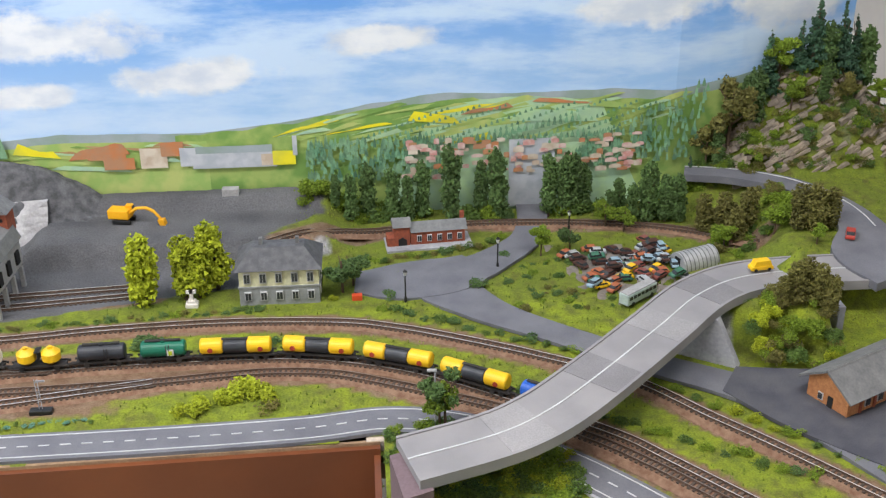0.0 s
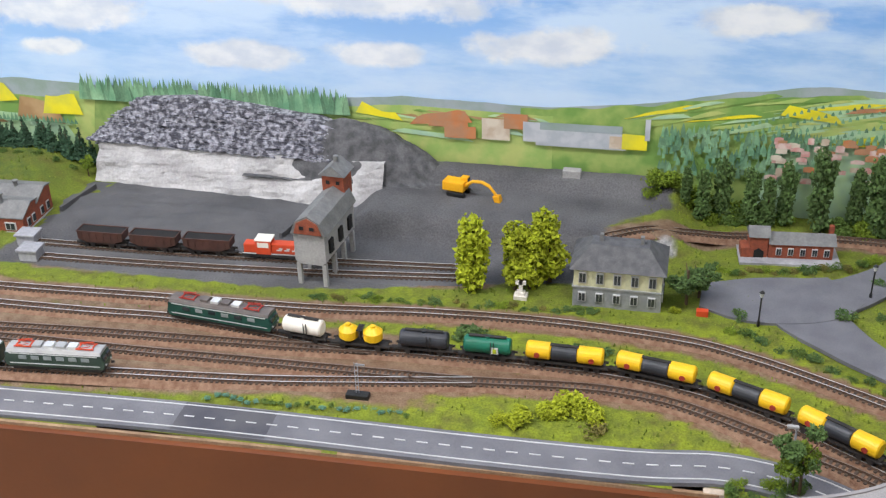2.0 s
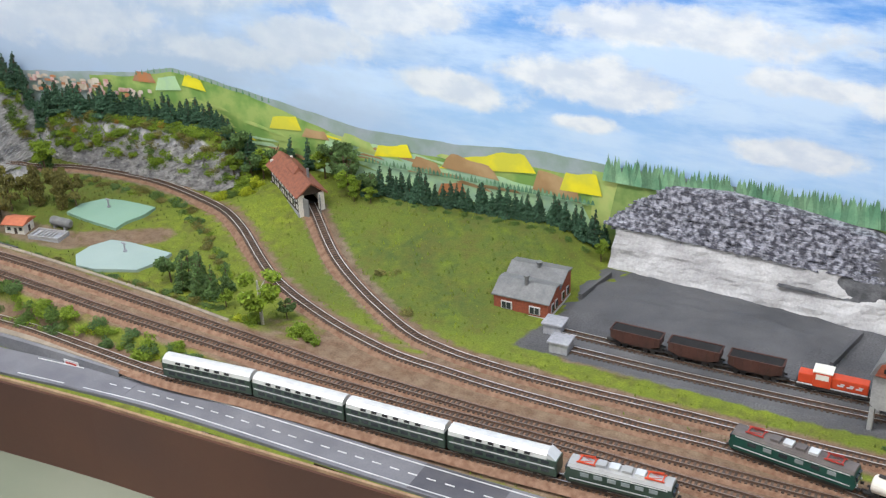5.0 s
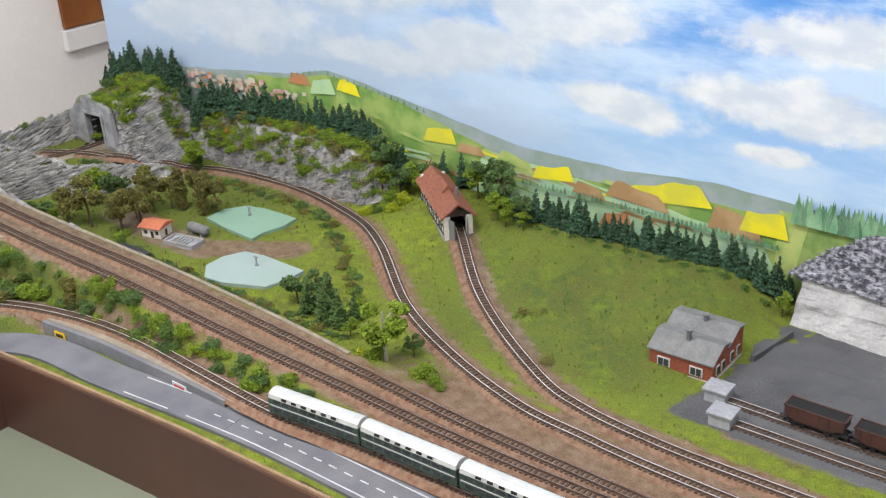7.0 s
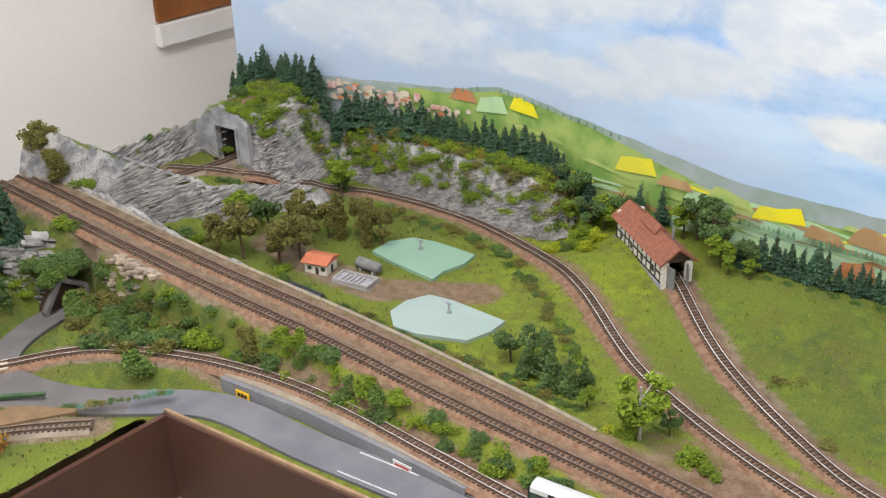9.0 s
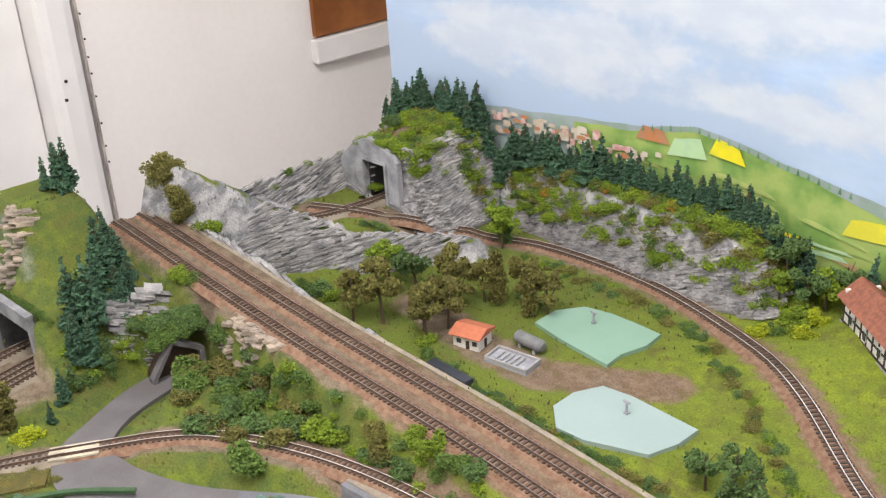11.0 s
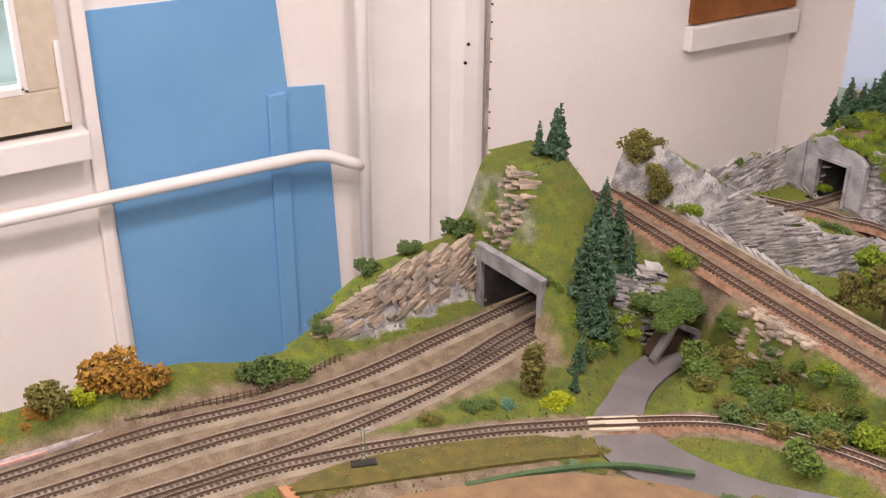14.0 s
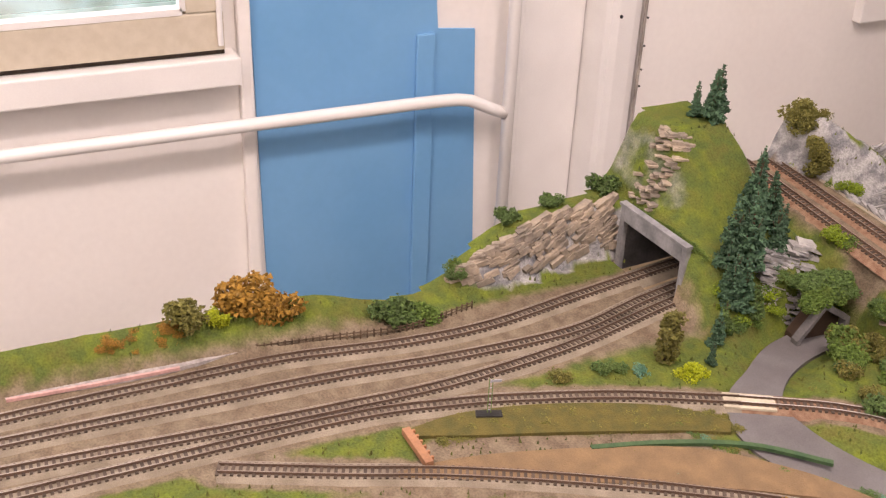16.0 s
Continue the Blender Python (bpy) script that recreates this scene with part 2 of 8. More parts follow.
def prism(poly, axis, lo, hi, bm=None):
    """Extrudes a 2D outline along an axis: 'x' takes (y, z), 'y' takes (x, z), 'z' takes (x, y)."""
    bm = bm or bmesh.new()
    put = {"x": lambda u, v, w: (w, u, v), "y": lambda u, v, w: (u, w, v), "z": lambda u, v, w: (u, v, w)}[axis]
    a = [bm.verts.new(put(u, v, lo)) for u, v in poly]
    b = [bm.verts.new(put(u, v, hi)) for u, v in poly]
    bm.faces.new(a), bm.faces.new(b[::-1])
    for i in range(len(poly)):
        bm.faces.new((a[i], b[i], b[(i + 1) % len(poly)], a[(i + 1) % len(poly)]))
    bmesh.ops.recalc_face_normals(bm, faces=bm.faces)
    return bm


def ss(a, b, v):
    t = np.clip((v - a) / (b - a), 0, 1)
    return t * t * (3 - 2 * t)


def curve(pts, step=0.006):
    """Even points along a smooth line through pts."""
    P = [np.array(p, float) for p in pts]
    P = [2 * P[0] - P[1]] + P + [2 * P[-1] - P[-2]]
    out = []
    for i in range(1, len(P) - 2):
        p0, p1, p2, p3 = P[i - 1:i + 3]
        for t in np.linspace(0, 1, 24, endpoint=False):
            out.append(0.5 * (2 * p1 + (p2 - p0) * t + (2 * p0 - 5 * p1 + 4 * p2 - p3) * t * t + (3 * p1 - p0 - 3 * p2 + p3) * t ** 3))
    out.append(P[-2])
    out = np.array(out)
    d = np.concatenate([[0], np.cumsum(np.linalg.norm(np.diff(out[:, :2], axis=0), axis=1))])
    n = max(2, int(d[-1] / step))
    s = np.linspace(0, d[-1], n)
    return np.stack([np.interp(s, d, out[:, k]) for k in range(out.shape[1])], 1)


def near(x, y, pts):
    """Distance to a line, and the values (third column) of its nearest place."""
    best, val = np.full(np.shape(x), 9.0), np.zeros(np.shape(x))
    for a, b in zip(pts[:-1], pts[1:]):
        dx, dy = b[0] - a[0], b[1] - a[1]
        t = np.clip(((x - a[0]) * dx + (y - a[1]) * dy) / (dx * dx + dy * dy), 0, 1)
        d = np.hypot(x - a[0] - t * dx, y - a[1] - t * dy)
        closer = d < best
        best = np.where(closer, d, best)
        if len(a) > 2:
            val = np.where(closer, a[2] + t * (b[2] - a[2]), val)
    return best, val


# ---- terrain ----
RIDGE = [(-1.995, 1.098, 1.118), (-1.955, 1.120, 1.129), (-1.925, 1.158, 1.104), (-1.903, 1.192, 1.076), (-1.86, 1.225, 1.056), (-1.818, 1.25, 1.041), (-1.781, 1.30, 1.033), (-1.73, 1.37, 1.023)]
FRONT = [(-1.505, 0.935), (-1.2, 0.968), (-0.8, 0.993), (-0.4, 1.010), (0.012, 1.022)]


def line_y(x):
    """Middle of the climbing double line."""
    return np.interp(x, [-2.02, -1.655, -1.436, -1.25, -1.05], [1.066, 1.083, 1.101, 1.110, 1.121])


def line_z(x):
    return 1.0 + 0.073 * np.maximum(0, -1.0 - np.asarray(x, float))


def height(x, y):
    x, y = np.asarray(x, float), np.asarray(y, float)
    z = np.full(x.shape, 1.0)
    # sunk corner with road and branch line
    z = z - 0.015 * ss(-1.1, -1.35, x) * (1 - ss(1.03, 1.07, y)) * ss(-1.82, -1.74, x)
    # embankment of the double line
    d = y - line_y(x)
    z = z + (line_z(x) - z) * ss(-1.0, -1.08, x) * ss(-0.058, -0.034, d) * (1 - ss(0.044, 0.060, d))
    # field with the engine shed
    z = z + 0.03 * ss(-1.42, -1.3, x) * (1 - ss(-0.9, -0.8, x)) * ss(1.28, 1.5, y)
    # bank along the painted backdrop
    z = z + (1.072 - z) * ss(1.452, 1.50, y) * ss(-1.34, -1.48, x) * ss(-2.2, -1.95, x)
    # hill in the corner over the small tunnel, and the wall of the cutting
    hill = ss(1.362, 1.372, y) * (1 - ss(-1.86, -1.78, x))
    z = np.maximum(z, 1.0 + hill * (0.098 + 0.015 * ss(1.38, 1.455, y) - 0.05 * ss(-1.93, -1.985, x) * (1 - ss(1.42, 1.47, y))))
    z = np.maximum(z, 1.0 + 0.064 * (1 - ss(-1.985, -1.965, x)) * ss(1.16, 1.22, y))
    # cutting floor
    cut = ss(1.20, 1.24, y) * (1 - ss(1.36, 1.362, y)) * (1 - ss(-1.86, -1.80, x))
    z = np.where(z < 1.03, z + (1.026 - z) * cut, z)
    # rock ridge beside the line
    d, crest = near(x, y, RIDGE)
    z = np.maximum(z, crest - np.maximum(d - 0.005, 0) * 3.3)
    # hill over the three-track tunnel
    top = 1.056 + 0.074 * ss(0.90, 0.94, y) * (1 - ss(1.005, 1.036, y)) * (1 - ss(-1.98, -1.86, x))
    inside = ss(0.888, 0.894, y) * (1 - ss(1.022, 1.044, y))
    flank = 1 - ss(-1.865, -1.79, x)
    z = np.maximum(z, 1.0 + (top - 1.0) * inside * flank)
    # mound over the underpass
    z = np.maximum(z, 1.0 + 0.045 * ss(-1.90, -1.86, x) * (1 - ss(-1.80, -1.786, x)) * ss(0.955, 0.985, y) * (1 - ss(1.05, 1.07, y)))
    # bank beside the three tracks
    foot = np.interp(y, [0.55, 0.7, 0.75, 0.81, 0.89], [-1.936, -1.943, -1.937, -1.952, -1.966])
    z = z + (1.004 + 0.052 * ss(0.65, 0.79, y) - z) * ss(0.0, -0.024, x - foot) * ss(0.55, 0.72, y) * (1 - ss(0.888, 0.894, y))
    z = z + 0.03 * ss(-1.912, -1.955, x) * (1 - ss(0.53, 0.66, y))
    # coal terraces
    yard = ss(-0.44, -0.40, x) * (1 - ss(-0.06, 0.0, x))
    z = z + 0.026 * yard * ss(1.402, 1.416, y + 0.02 * np.sin(x * 40) * 0.3) + 0.016 * yard * ss(1.505, 1.52, y)
    # wooded hill with the upper road, and the bank under the bridge
    z = z + 0.045 * ss(0.44, 0.52, x) * ss(1.18, 1.24, y) * (1 - ss(1.33, 1.36, y) * (1 - ss(0.47, 0.54, x)))
    z = z + 0.045 * ss(1.42, 1.50, y) * ss(0.42, 0.5, x) * (1 - ss(0.44, 0.52, x))
    z = z + 0.14 * np.exp(-((x - 0.62) / 0.13) ** 2 - ((y - 1.62) / 0.085) ** 2) * ss(1.50, 1.54, y)
    z = z + 0.046 * ss(0.36, 0.41, x) * (1 - ss(0.49, 0.5, x)) * ss(1.095, 1.16, y) * (1 - ss(1.23, 1.27, y))
    z = z - 0.03 * ss(0.05, 0.0, x) * (1 - ss(0.95, 1.02, y)) * ss(-0.2, 0.0, x)
    return z


def ground_z(x, y):
    return float(height(np.array(x), np.array(y)))


PATHS = dict(
    dirt=[(-1.70, 1.25), (-1.58, 1.235), (-1.50, 1.24), (-1.40, 1.305)],
)
TRACKS = dict(
    shed_line=[(-1.30, 1.505), (-1.21, 1.425), (-1.106, 1.335), (-0.96, 1.246), (-0.887, 1.222), (-0.805, 1.215), (-0.73, 1.216), (-0.613, 1.222),
               (-0.403, 1.232), (-0.289, 1.245), (-0.154, 1.25), (-0.028, 1.24), (0.035, 1.222), (0.095, 1.196), (0.182, 1.151), (0.272, 1.094),
               (0.333, 1.025), (0.389, 0.963), (0.5, 0.83)],
    loop_line=[(-1.95, 1.285), (-1.86, 1.335), (-1.79, 1.388), (-1.734, 1.422), (-1.68, 1.441), (-1.579, 1.451), (-1.49, 1.444), (-1.394, 1.417), (-1.29, 1.361), (-1.169, 1.276),
               (-1.055, 1.223), (-0.944, 1.19), (-0.862, 1.183), (-0.783, 1.18), (-0.643, 1.183), (-0.545, 1.187), (-0.448, 1.178), (-0.355, 1.167),
               (-0.264, 1.170), (-0.147, 1.171), (-0.057, 1.165), (0.031, 1.139), (0.115, 1.092), (0.23, 1.009), (0.281, 0.956), (0.4, 0.82)],
    main_far=[(-1.99, 1.083), (-1.655, 1.100), (-1.436, 1.119), (-1.25, 1.128), (-1.062, 1.135), (-0.906, 1.135), (-0.757, 1.137), (-0.626, 1.146), (-0.501, 1.153), (-0.412, 1.158), (-0.33, 1.166)],
    main_near=[(-1.99, 1.051), (-1.655, 1.066), (-1.436, 1.0836), (-1.25, 1.092), (-1.045, 1.107), (-0.89, 1.112), (-0.784, 1.117), (-0.68, 1.121), (-0.569, 1.122), (-0.432, 1.126),
               (-0.32, 1.129), (-0.217, 1.133), (-0.144, 1.14), (-0.086, 1.142), (-0.027, 1.132), (0.03, 1.108), (0.086, 1.081), (0.139, 1.053), (0.198, 1.011),
               (0.256, 0.958), (0.37, 0.83)],
    branch_end=[(-1.803, 0.14), (-1.803, 0.30), (-1.804, 0.525), (-1.791, 0.623), (-1.772, 0.696), (-1.747, 0.768), (-1.709, 0.851)],
    branch=[(-1.709, 0.851), (-1.668, 0.925), (-1.627, 0.966), (-1.547, 1.008),
            (-1.454, 1.034), (-1.36, 1.043), (-1.24, 1.040), (-1.125, 1.038), (-1.01, 1.050), (-0.8, 1.063), (-0.67, 1.073), (-0.56, 1.083), (-0.421, 1.097),
            (-0.317, 1.114), (-0.218, 1.132)],
    tunnel_a=[(-1.945, 1.02), (-1.932, 0.95), (-1.907, 0.806), (-1.889, 0.701), (-1.89, 0.613), (-1.903, 0.51), (-1.903, 0.41), (-1.9, 0.28), (-1.895, 0.14)],
    tunnel_b=[(-1.91, 1.02), (-1.88, 0.87), (-1.854, 0.773), (-1.853, 0.653), (-1.862, 0.547), (-1.865, 0.446), (-1.868, 0.28), (-1.866, 0.14)],
    tunnel_c=[(-1.885, 0.97), (-1.859, 0.863), (-1.832, 0.755), (-1.818, 0.635), (-1.819, 0.531), (-1.823, 0.434), (-1.832, 0.28), (-1.835, 0.14)],
    corner_line=[(-1.78, 0.42), (-1.745, 0.502), (-1.712, 0.584), (-1.672, 0.666), (-1.628, 0.744), (-1.582, 0.815), (-1.53, 0.87)],
    coal_far=[(-0.785, 1.316), (-0.62, 1.32), (-0.45, 1.329), (-0.25, 1.345)],
    coal_near=[(-0.758, 1.285), (-0.62, 1.290), (-0.45, 1.302), (-0.25, 1.324)],
    village_line=[(-0.12, 1.405), (-0.058, 1.436), (0.045, 1.478), (0.195, 1.485), (0.343, 1.465), (0.427, 1.436), (0.5, 1.385)],
    cutting=[(-1.905, 1.40), (-1.903, 1.33), (-1.92, 1.26), (-1.965, 1.215)],
)


LANES = [
    ([(-1.57, 0.915, 0.986), (-1.48, 0.978, 0.986), (-1.35, 0.992, 0.986), (-1.19, 1.008, 0.990), (-1.07, 1.014, 0.994), (-0.78, 1.021, 0.996), (-0.46, 1.036, 0.997), (-0.2, 1.039, 0.998),
      (-0.06, 1.043, 0.999), (0.02, 1.052, 0.999), (0.09, 1.036, 0.999), (0.15, 0.995, 0.999), (0.22, 0.93, 0.999), (0.33, 0.80, 0.999)], 0.030),
    ([(-1.55, 0.93, 0.986), (-1.60, 0.888, 0.991), (-1.655, 0.856, 0.9965), (-1.70, 0.862, 0.998), (-1.735, 0.90, 0.994), (-1.765, 0.945, 0.987), (-1.780, 0.985, 0.983), (-1.785, 1.01, 0.982)], 0.027),
    ([(0.232, 1.545, 0.999), (0.205, 1.43, 0.999), (0.095, 1.33, 0.999), (0.135, 1.262, 0.999), (0.30, 1.128, 0.999), (0.40, 1.055, 0.999)], 0.032),
    ([(0.44, 1.535, 1.044), (0.50, 1.515, 1.046), (0.56, 1.47, 1.048), (0.595, 1.40, 1.05), (0.60, 1.32, 1.052), (0.58, 1.25, 1.053)], 0.03),
    ([(0.40, 1.06, 1.0), (0.56, 0.99, 1.0), (0.7, 0.95, 1.0)], 0.09),
]


def carve(x, y, z):
    """Ground kept just under roads, and beneath the decks of the lines."""
    for pts, half in LANES:
        d, zz = near(x, y, pts)
        z = np.where(z > zz - 0.002, z + (zz - 0.002 - z) * (1 - ss(half, half + 0.014, d)), z)
    return z


def edge_x(y):
    """The far edge of the scenery towards the room's west wall."""
    return np.interp(y, [0.1, 0.55, 0.62, 0.72, 0.86, 0.92, 1.03, 1.045, 1.7], [-1.965, -1.96, -1.962, -1.99, -2.015, -2.04, -2.045, -1.998, -1.995])


def build_terrain():
    step = 0.0085
    xs, ys = np.arange(-2.16, 1.12, step), np.arange(0.12, 1.70, step)
    X, Y = np.meshgrid(xs, ys)
    Z = height(X, Y)
    rough = np.array([[noise.noise((a * 30, b * 30, 0)) * 0.6 + noise.noise((a * 90, b * 90, 3)) * 0.4 for a in xs] for b in ys])
    gx, gy = np.gradient(Z, step)
    slope = np.hypot(gx, gy)
    flat = np.zeros(X.shape)
    for p in TRACKS.values():
        d, _ = near(X, Y, p)
        flat = np.maximum(flat, 1 - ss(0.010, 0.022, d))
    Zr0 = Z + rough * (0.0022 + 0.008 * ss(0.6, 1.6, slope)) * (1 - flat)
    Zr = carve(X, Y, Zr0)
    keep = np.ones(X.shape, bool)
    fy = np.interp(X, [p[0] for p in FRONT], [p[1] for p in FRONT])
    keep &= ~((X > -1.505) & (X < 0.012) & (Y < fy))
    keep &= ~((X > 0.012) & (Y < 0.35)) & ~((X < -1.505) & (Y < 0.13))
    keep &= ~((X < -1.505) & (Y < 0.62) & (X > -1.50))
    bd = np.interp(X, [-2.2, -1.99, -1.5, 0.42, 0.62, 1.2], [1.46, 1.46, 1.545, 1.545, 1.64, 1.72])
    keep &= Y < bd
    edge = edge_x(Y)
    keep &= X > edge
    # mouths of the tunnels
    keep &= ~((X > -1.958) & (X < -1.866) & (Y > 0.880) & (Y < 0.902))
    keep &= ~((X > -1.925) & (X < -1.880) & (Y > 1.352) & (Y < 1.378))
    idx = np.full(X.shape, -1)
    idx[keep] = np.arange(keep.sum())
    verts = np.stack([X[keep], Y[keep], Zr[keep]], 1)
    q = np.stack([idx[:-1, :-1], idx[:-1, 1:], idx[1:, 1:], idx[1:, :-1]], -1).reshape(-1, 4)
    q = q[(q >= 0).all(1)]
    me = bpy.data.meshes.new("ground")
    me.from_pydata(verts.tolist(), [], q.tolist())
    me.polygons.foreach_set("use_smooth", [True] * len(me.polygons))
    # what covers the ground: soil, stone, coal, and the tone of grass and earth, set by position
    soil, coal, tone = np.zeros(X.shape), np.zeros(X.shape), np.full(X.shape, 0.55)
    for k, p in TRACKS.items():
        d, _ = near(X, Y, p)
        if k.startswith("tunnel"):
            d = d + 0.1 * ss(0.88, 0.89, Y)
        soil = np.maximum(soil, (1 - ss(0.015, 0.024, d)) * (0.8 if k == "loop_line" else 1.0))
    yard = ss(1.075, 1.09, Y) * (1 - ss(1.195, 1.21, Y)) * ss(-1.2, -1.0, X) * (1 - ss(-0.3, -0.2, X))
    soil = np.maximum(soil, yard * 0.9)
    soil = np.maximum(soil, ss(-1.0, -1.2, X) * ss(-0.042, -0.030, Y - line_y(X)) * (1 - ss(0.036, 0.044, Y - line_y(X))))
    for p in PATHS.values():
        soil = np.maximum(soil, 0.8 * (1 - ss(0.02, 0.035, near(X, Y, p)[0])))
    soil = np.maximum(soil, ss(-1.79, -1.83, X) * (1 - ss(-1.915, -1.945, X)) * (1 - ss(0.88, 0.9, Y)))
    soil = np.maximum(soil, 0.9 * (1 - ss(-1.70, -1.64, X)) * ss(-1.74, -1.70, X) * (1 - ss(0.78, 0.84, Y)))
    soil = np.maximum(soil, (1 - ss(0.03, 0.05, near(X, Y, [(-1.72, 0.60), (-1.66, 0.74), (-1.60, 0.83)])[0])))
    coal = ss(-0.83, -0.81, X - 0.25 * (Y - 1.3)) * (1 - ss(-0.14, -0.10, X - 0.6 * ss(1.42, 1.5, Y) * 0.12)) * ss(1.262, 1.275, Y - 0.07 * ss(-0.5, -0.1, X))
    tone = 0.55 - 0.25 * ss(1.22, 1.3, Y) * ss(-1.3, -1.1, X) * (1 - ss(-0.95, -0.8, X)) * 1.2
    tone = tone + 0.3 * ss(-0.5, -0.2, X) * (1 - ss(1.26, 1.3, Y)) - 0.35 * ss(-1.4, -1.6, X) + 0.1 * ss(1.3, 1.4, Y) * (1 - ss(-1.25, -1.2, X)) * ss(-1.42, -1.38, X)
    col = me.color_attributes.new("cover", "FLOAT_COLOR", "POINT")
    rock = ss(0.85, 1.5, slope) * (1 - coal)
    rock = rock * (1 - ss(-1.90, -1.875, X) * (1 - ss(-1.76, -1.74, X)) * (1 - ss(1.06, 1.08, Y)))
    rock = rock * (1 - 0.6 * ss(0.89, 0.9, Y) * (1 - ss(1.03, 1.06, Y)) * (1 - ss(-1.9, -1.88, X)))
    rock = rock * (1 - ss(-0.075, -0.065, Y - line_y(X)) * (1 - ss(-0.03, -0.02, Y - line_y(X))) * ss(-1.9, -1.86, X) * (1 - ss(-1.0, -0.95, X)))
    rock = rock * (1 - 0.7 * ss(0.38, 0.42, X))
    # lower tone, so darker grass, towards the near west corner and on the field
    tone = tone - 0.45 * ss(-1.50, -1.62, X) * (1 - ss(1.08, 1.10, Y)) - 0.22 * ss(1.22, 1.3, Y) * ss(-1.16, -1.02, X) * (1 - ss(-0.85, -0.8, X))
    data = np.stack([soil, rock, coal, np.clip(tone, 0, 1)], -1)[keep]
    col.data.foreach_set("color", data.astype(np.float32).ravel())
    m = bpy.data.materials.new("scenic_ground")
    m.use_nodes = True
    t = m.node_tree
    n, l = t.nodes, t.links
    p = n["Principled BSDF"]
    p.inputs["Roughness"].default_value, p.inputs["Specular IOR Level"].default_value = 0.95, 0.15
    at = n.new("ShaderNodeAttribute")
    at.attribute_name = "cover"
    sep = n.new("ShaderNodeSeparateColor")
    l.new(at.outputs["Color"], sep.inputs[0])
    co = n.new("ShaderNodeTexCoord")

    def nz(scale, detail=5):
        k = n.new("ShaderNodeTexNoise")
        k.inputs["Scale"].default_value, k.inputs["Detail"].default_value = scale, detail
        l.new(co.outputs["Object"], k.inputs["Vector"])
        return k.outputs[0]

    def mixc(f, a, b):
        k = n.new("ShaderNodeMix")
        k.data_type = "RGBA"
        for s, v in ((0, f), (6, a), (7, b)):
            if isinstance(v, tuple):
                k.inputs[s].default_value = (*v, 1)
            else:
                l.new(v, k.inputs[s])
        return k.outputs[2]

    def edge_of(f, ns, w=0.25):
        a = n.new("ShaderNodeMath")
        a.operation = "MULTIPLY_ADD"
        l.new(ns, a.inputs[0])
        a.inputs[1].default_value = 0.9
        l.new(f, a.inputs[2])
        r = n.new("ShaderNodeMapRange")
        r.inputs[1].default_value, r.inputs[2].default_value = 0.95 - w, 0.95 + w
        l.new(a.outputs[0], r.inputs[0])
        return r.outputs[0]

    def spread(o, lo=0.35, hi=0.65):
        r = n.new("ShaderNodeMapRange")
        r.inputs[1].default_value, r.inputs[2].default_value = lo, hi
        l.new(o, r.inputs[0])
        return r.outputs[0]

    n1, n2, n3, n4 = nz(14), nz(70), nz(500, 3), nz(28)
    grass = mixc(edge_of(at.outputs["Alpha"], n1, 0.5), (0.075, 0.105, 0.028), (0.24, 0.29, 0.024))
    grass = mixc(spread(n2), grass, mixc(spread(n4), (0.135, 0.175, 0.024), (0.11, 0.11, 0.03)))
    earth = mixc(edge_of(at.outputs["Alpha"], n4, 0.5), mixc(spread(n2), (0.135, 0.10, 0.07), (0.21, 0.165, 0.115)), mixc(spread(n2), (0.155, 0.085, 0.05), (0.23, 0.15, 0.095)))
    stone = mixc(spread(n2, 0.4, 0.6), (0.17, 0.17, 0.175), (0.38, 0.37, 0.36))
    black = mixc(spread(n1), (0.085, 0.084, 0.088), (0.13, 0.128, 0.132))
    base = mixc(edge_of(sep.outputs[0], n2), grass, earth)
    base = mixc(edge_of(sep.outputs[1], n4, 0.2), base, stone)
    base = mixc(edge_of(sep.outputs[2], n2, 0.15), base, black)
    hsv = n.new("ShaderNodeHueSaturation")
    l.new(base, hsv.inputs["Color"])
    v = n.new("ShaderNodeMath")
    v.operation = "MULTIPLY_ADD"
    l.new(n3, v.inputs[0])
    v.inputs[1].default_value, v.inputs[2].default_value = 1.1, 0.45
    l.new(v.outputs[0], hsv.inputs["Value"])
    l.new(hsv.outputs[0], p.inputs["Base Color"])
    bp = n.new("ShaderNodeBump")
    bp.inputs["Strength"].default_value, bp.inputs["Distance"].default_value = 0.5, 0.003
    l.new(n3, bp.inputs["Height"])
    l.new(bp.outputs[0], p.inputs["Normal"])
    me.materials.append(m)
    tagged(new("ground", me), "model landscape of static grass, brown soil, grey rock and black coal", "ground", kind="structure")


build_terrain()


# ---- base frame of the layout, fascia and tray ----
def wall_strip(pts, z0, z1, thick):
    """An upright board that follows a line."""
    bm = bmesh.new()
    P = [Vector((x, y, 0)) for x, y in pts]
    rows = []
    for i, p in enumerate(P):
        d = (P[min(i + 1, len(P) - 1)] - P[max(i - 1, 0)]).normalized()
        nrm = Vector((d.y, -d.x, 0)) * thick
        rows.append([bm.verts.new(c) for c in ((p.x, p.y, z0), (p.x, p.y, z1), (p.x + nrm.x, p.y + nrm.y, z1), (p.x + nrm.x, p.y + nrm.y, z0))])
    for a, b in zip(rows[:-1], rows[1:]):
        for k in range(4):
            bm.faces.new((a[k], b[k], b[(k + 1) % 4], a[(k + 1) % 4]))
    bm.faces.new(rows[0]), bm.faces.new(rows[-1][::-1])
    bmesh.ops.recalc_face_normals(bm, faces=bm.faces)
    return bm


def fy(x):
    return float(np.interp(x, [p[0] for p in FRONT], [p[1] for p in FRONT]))


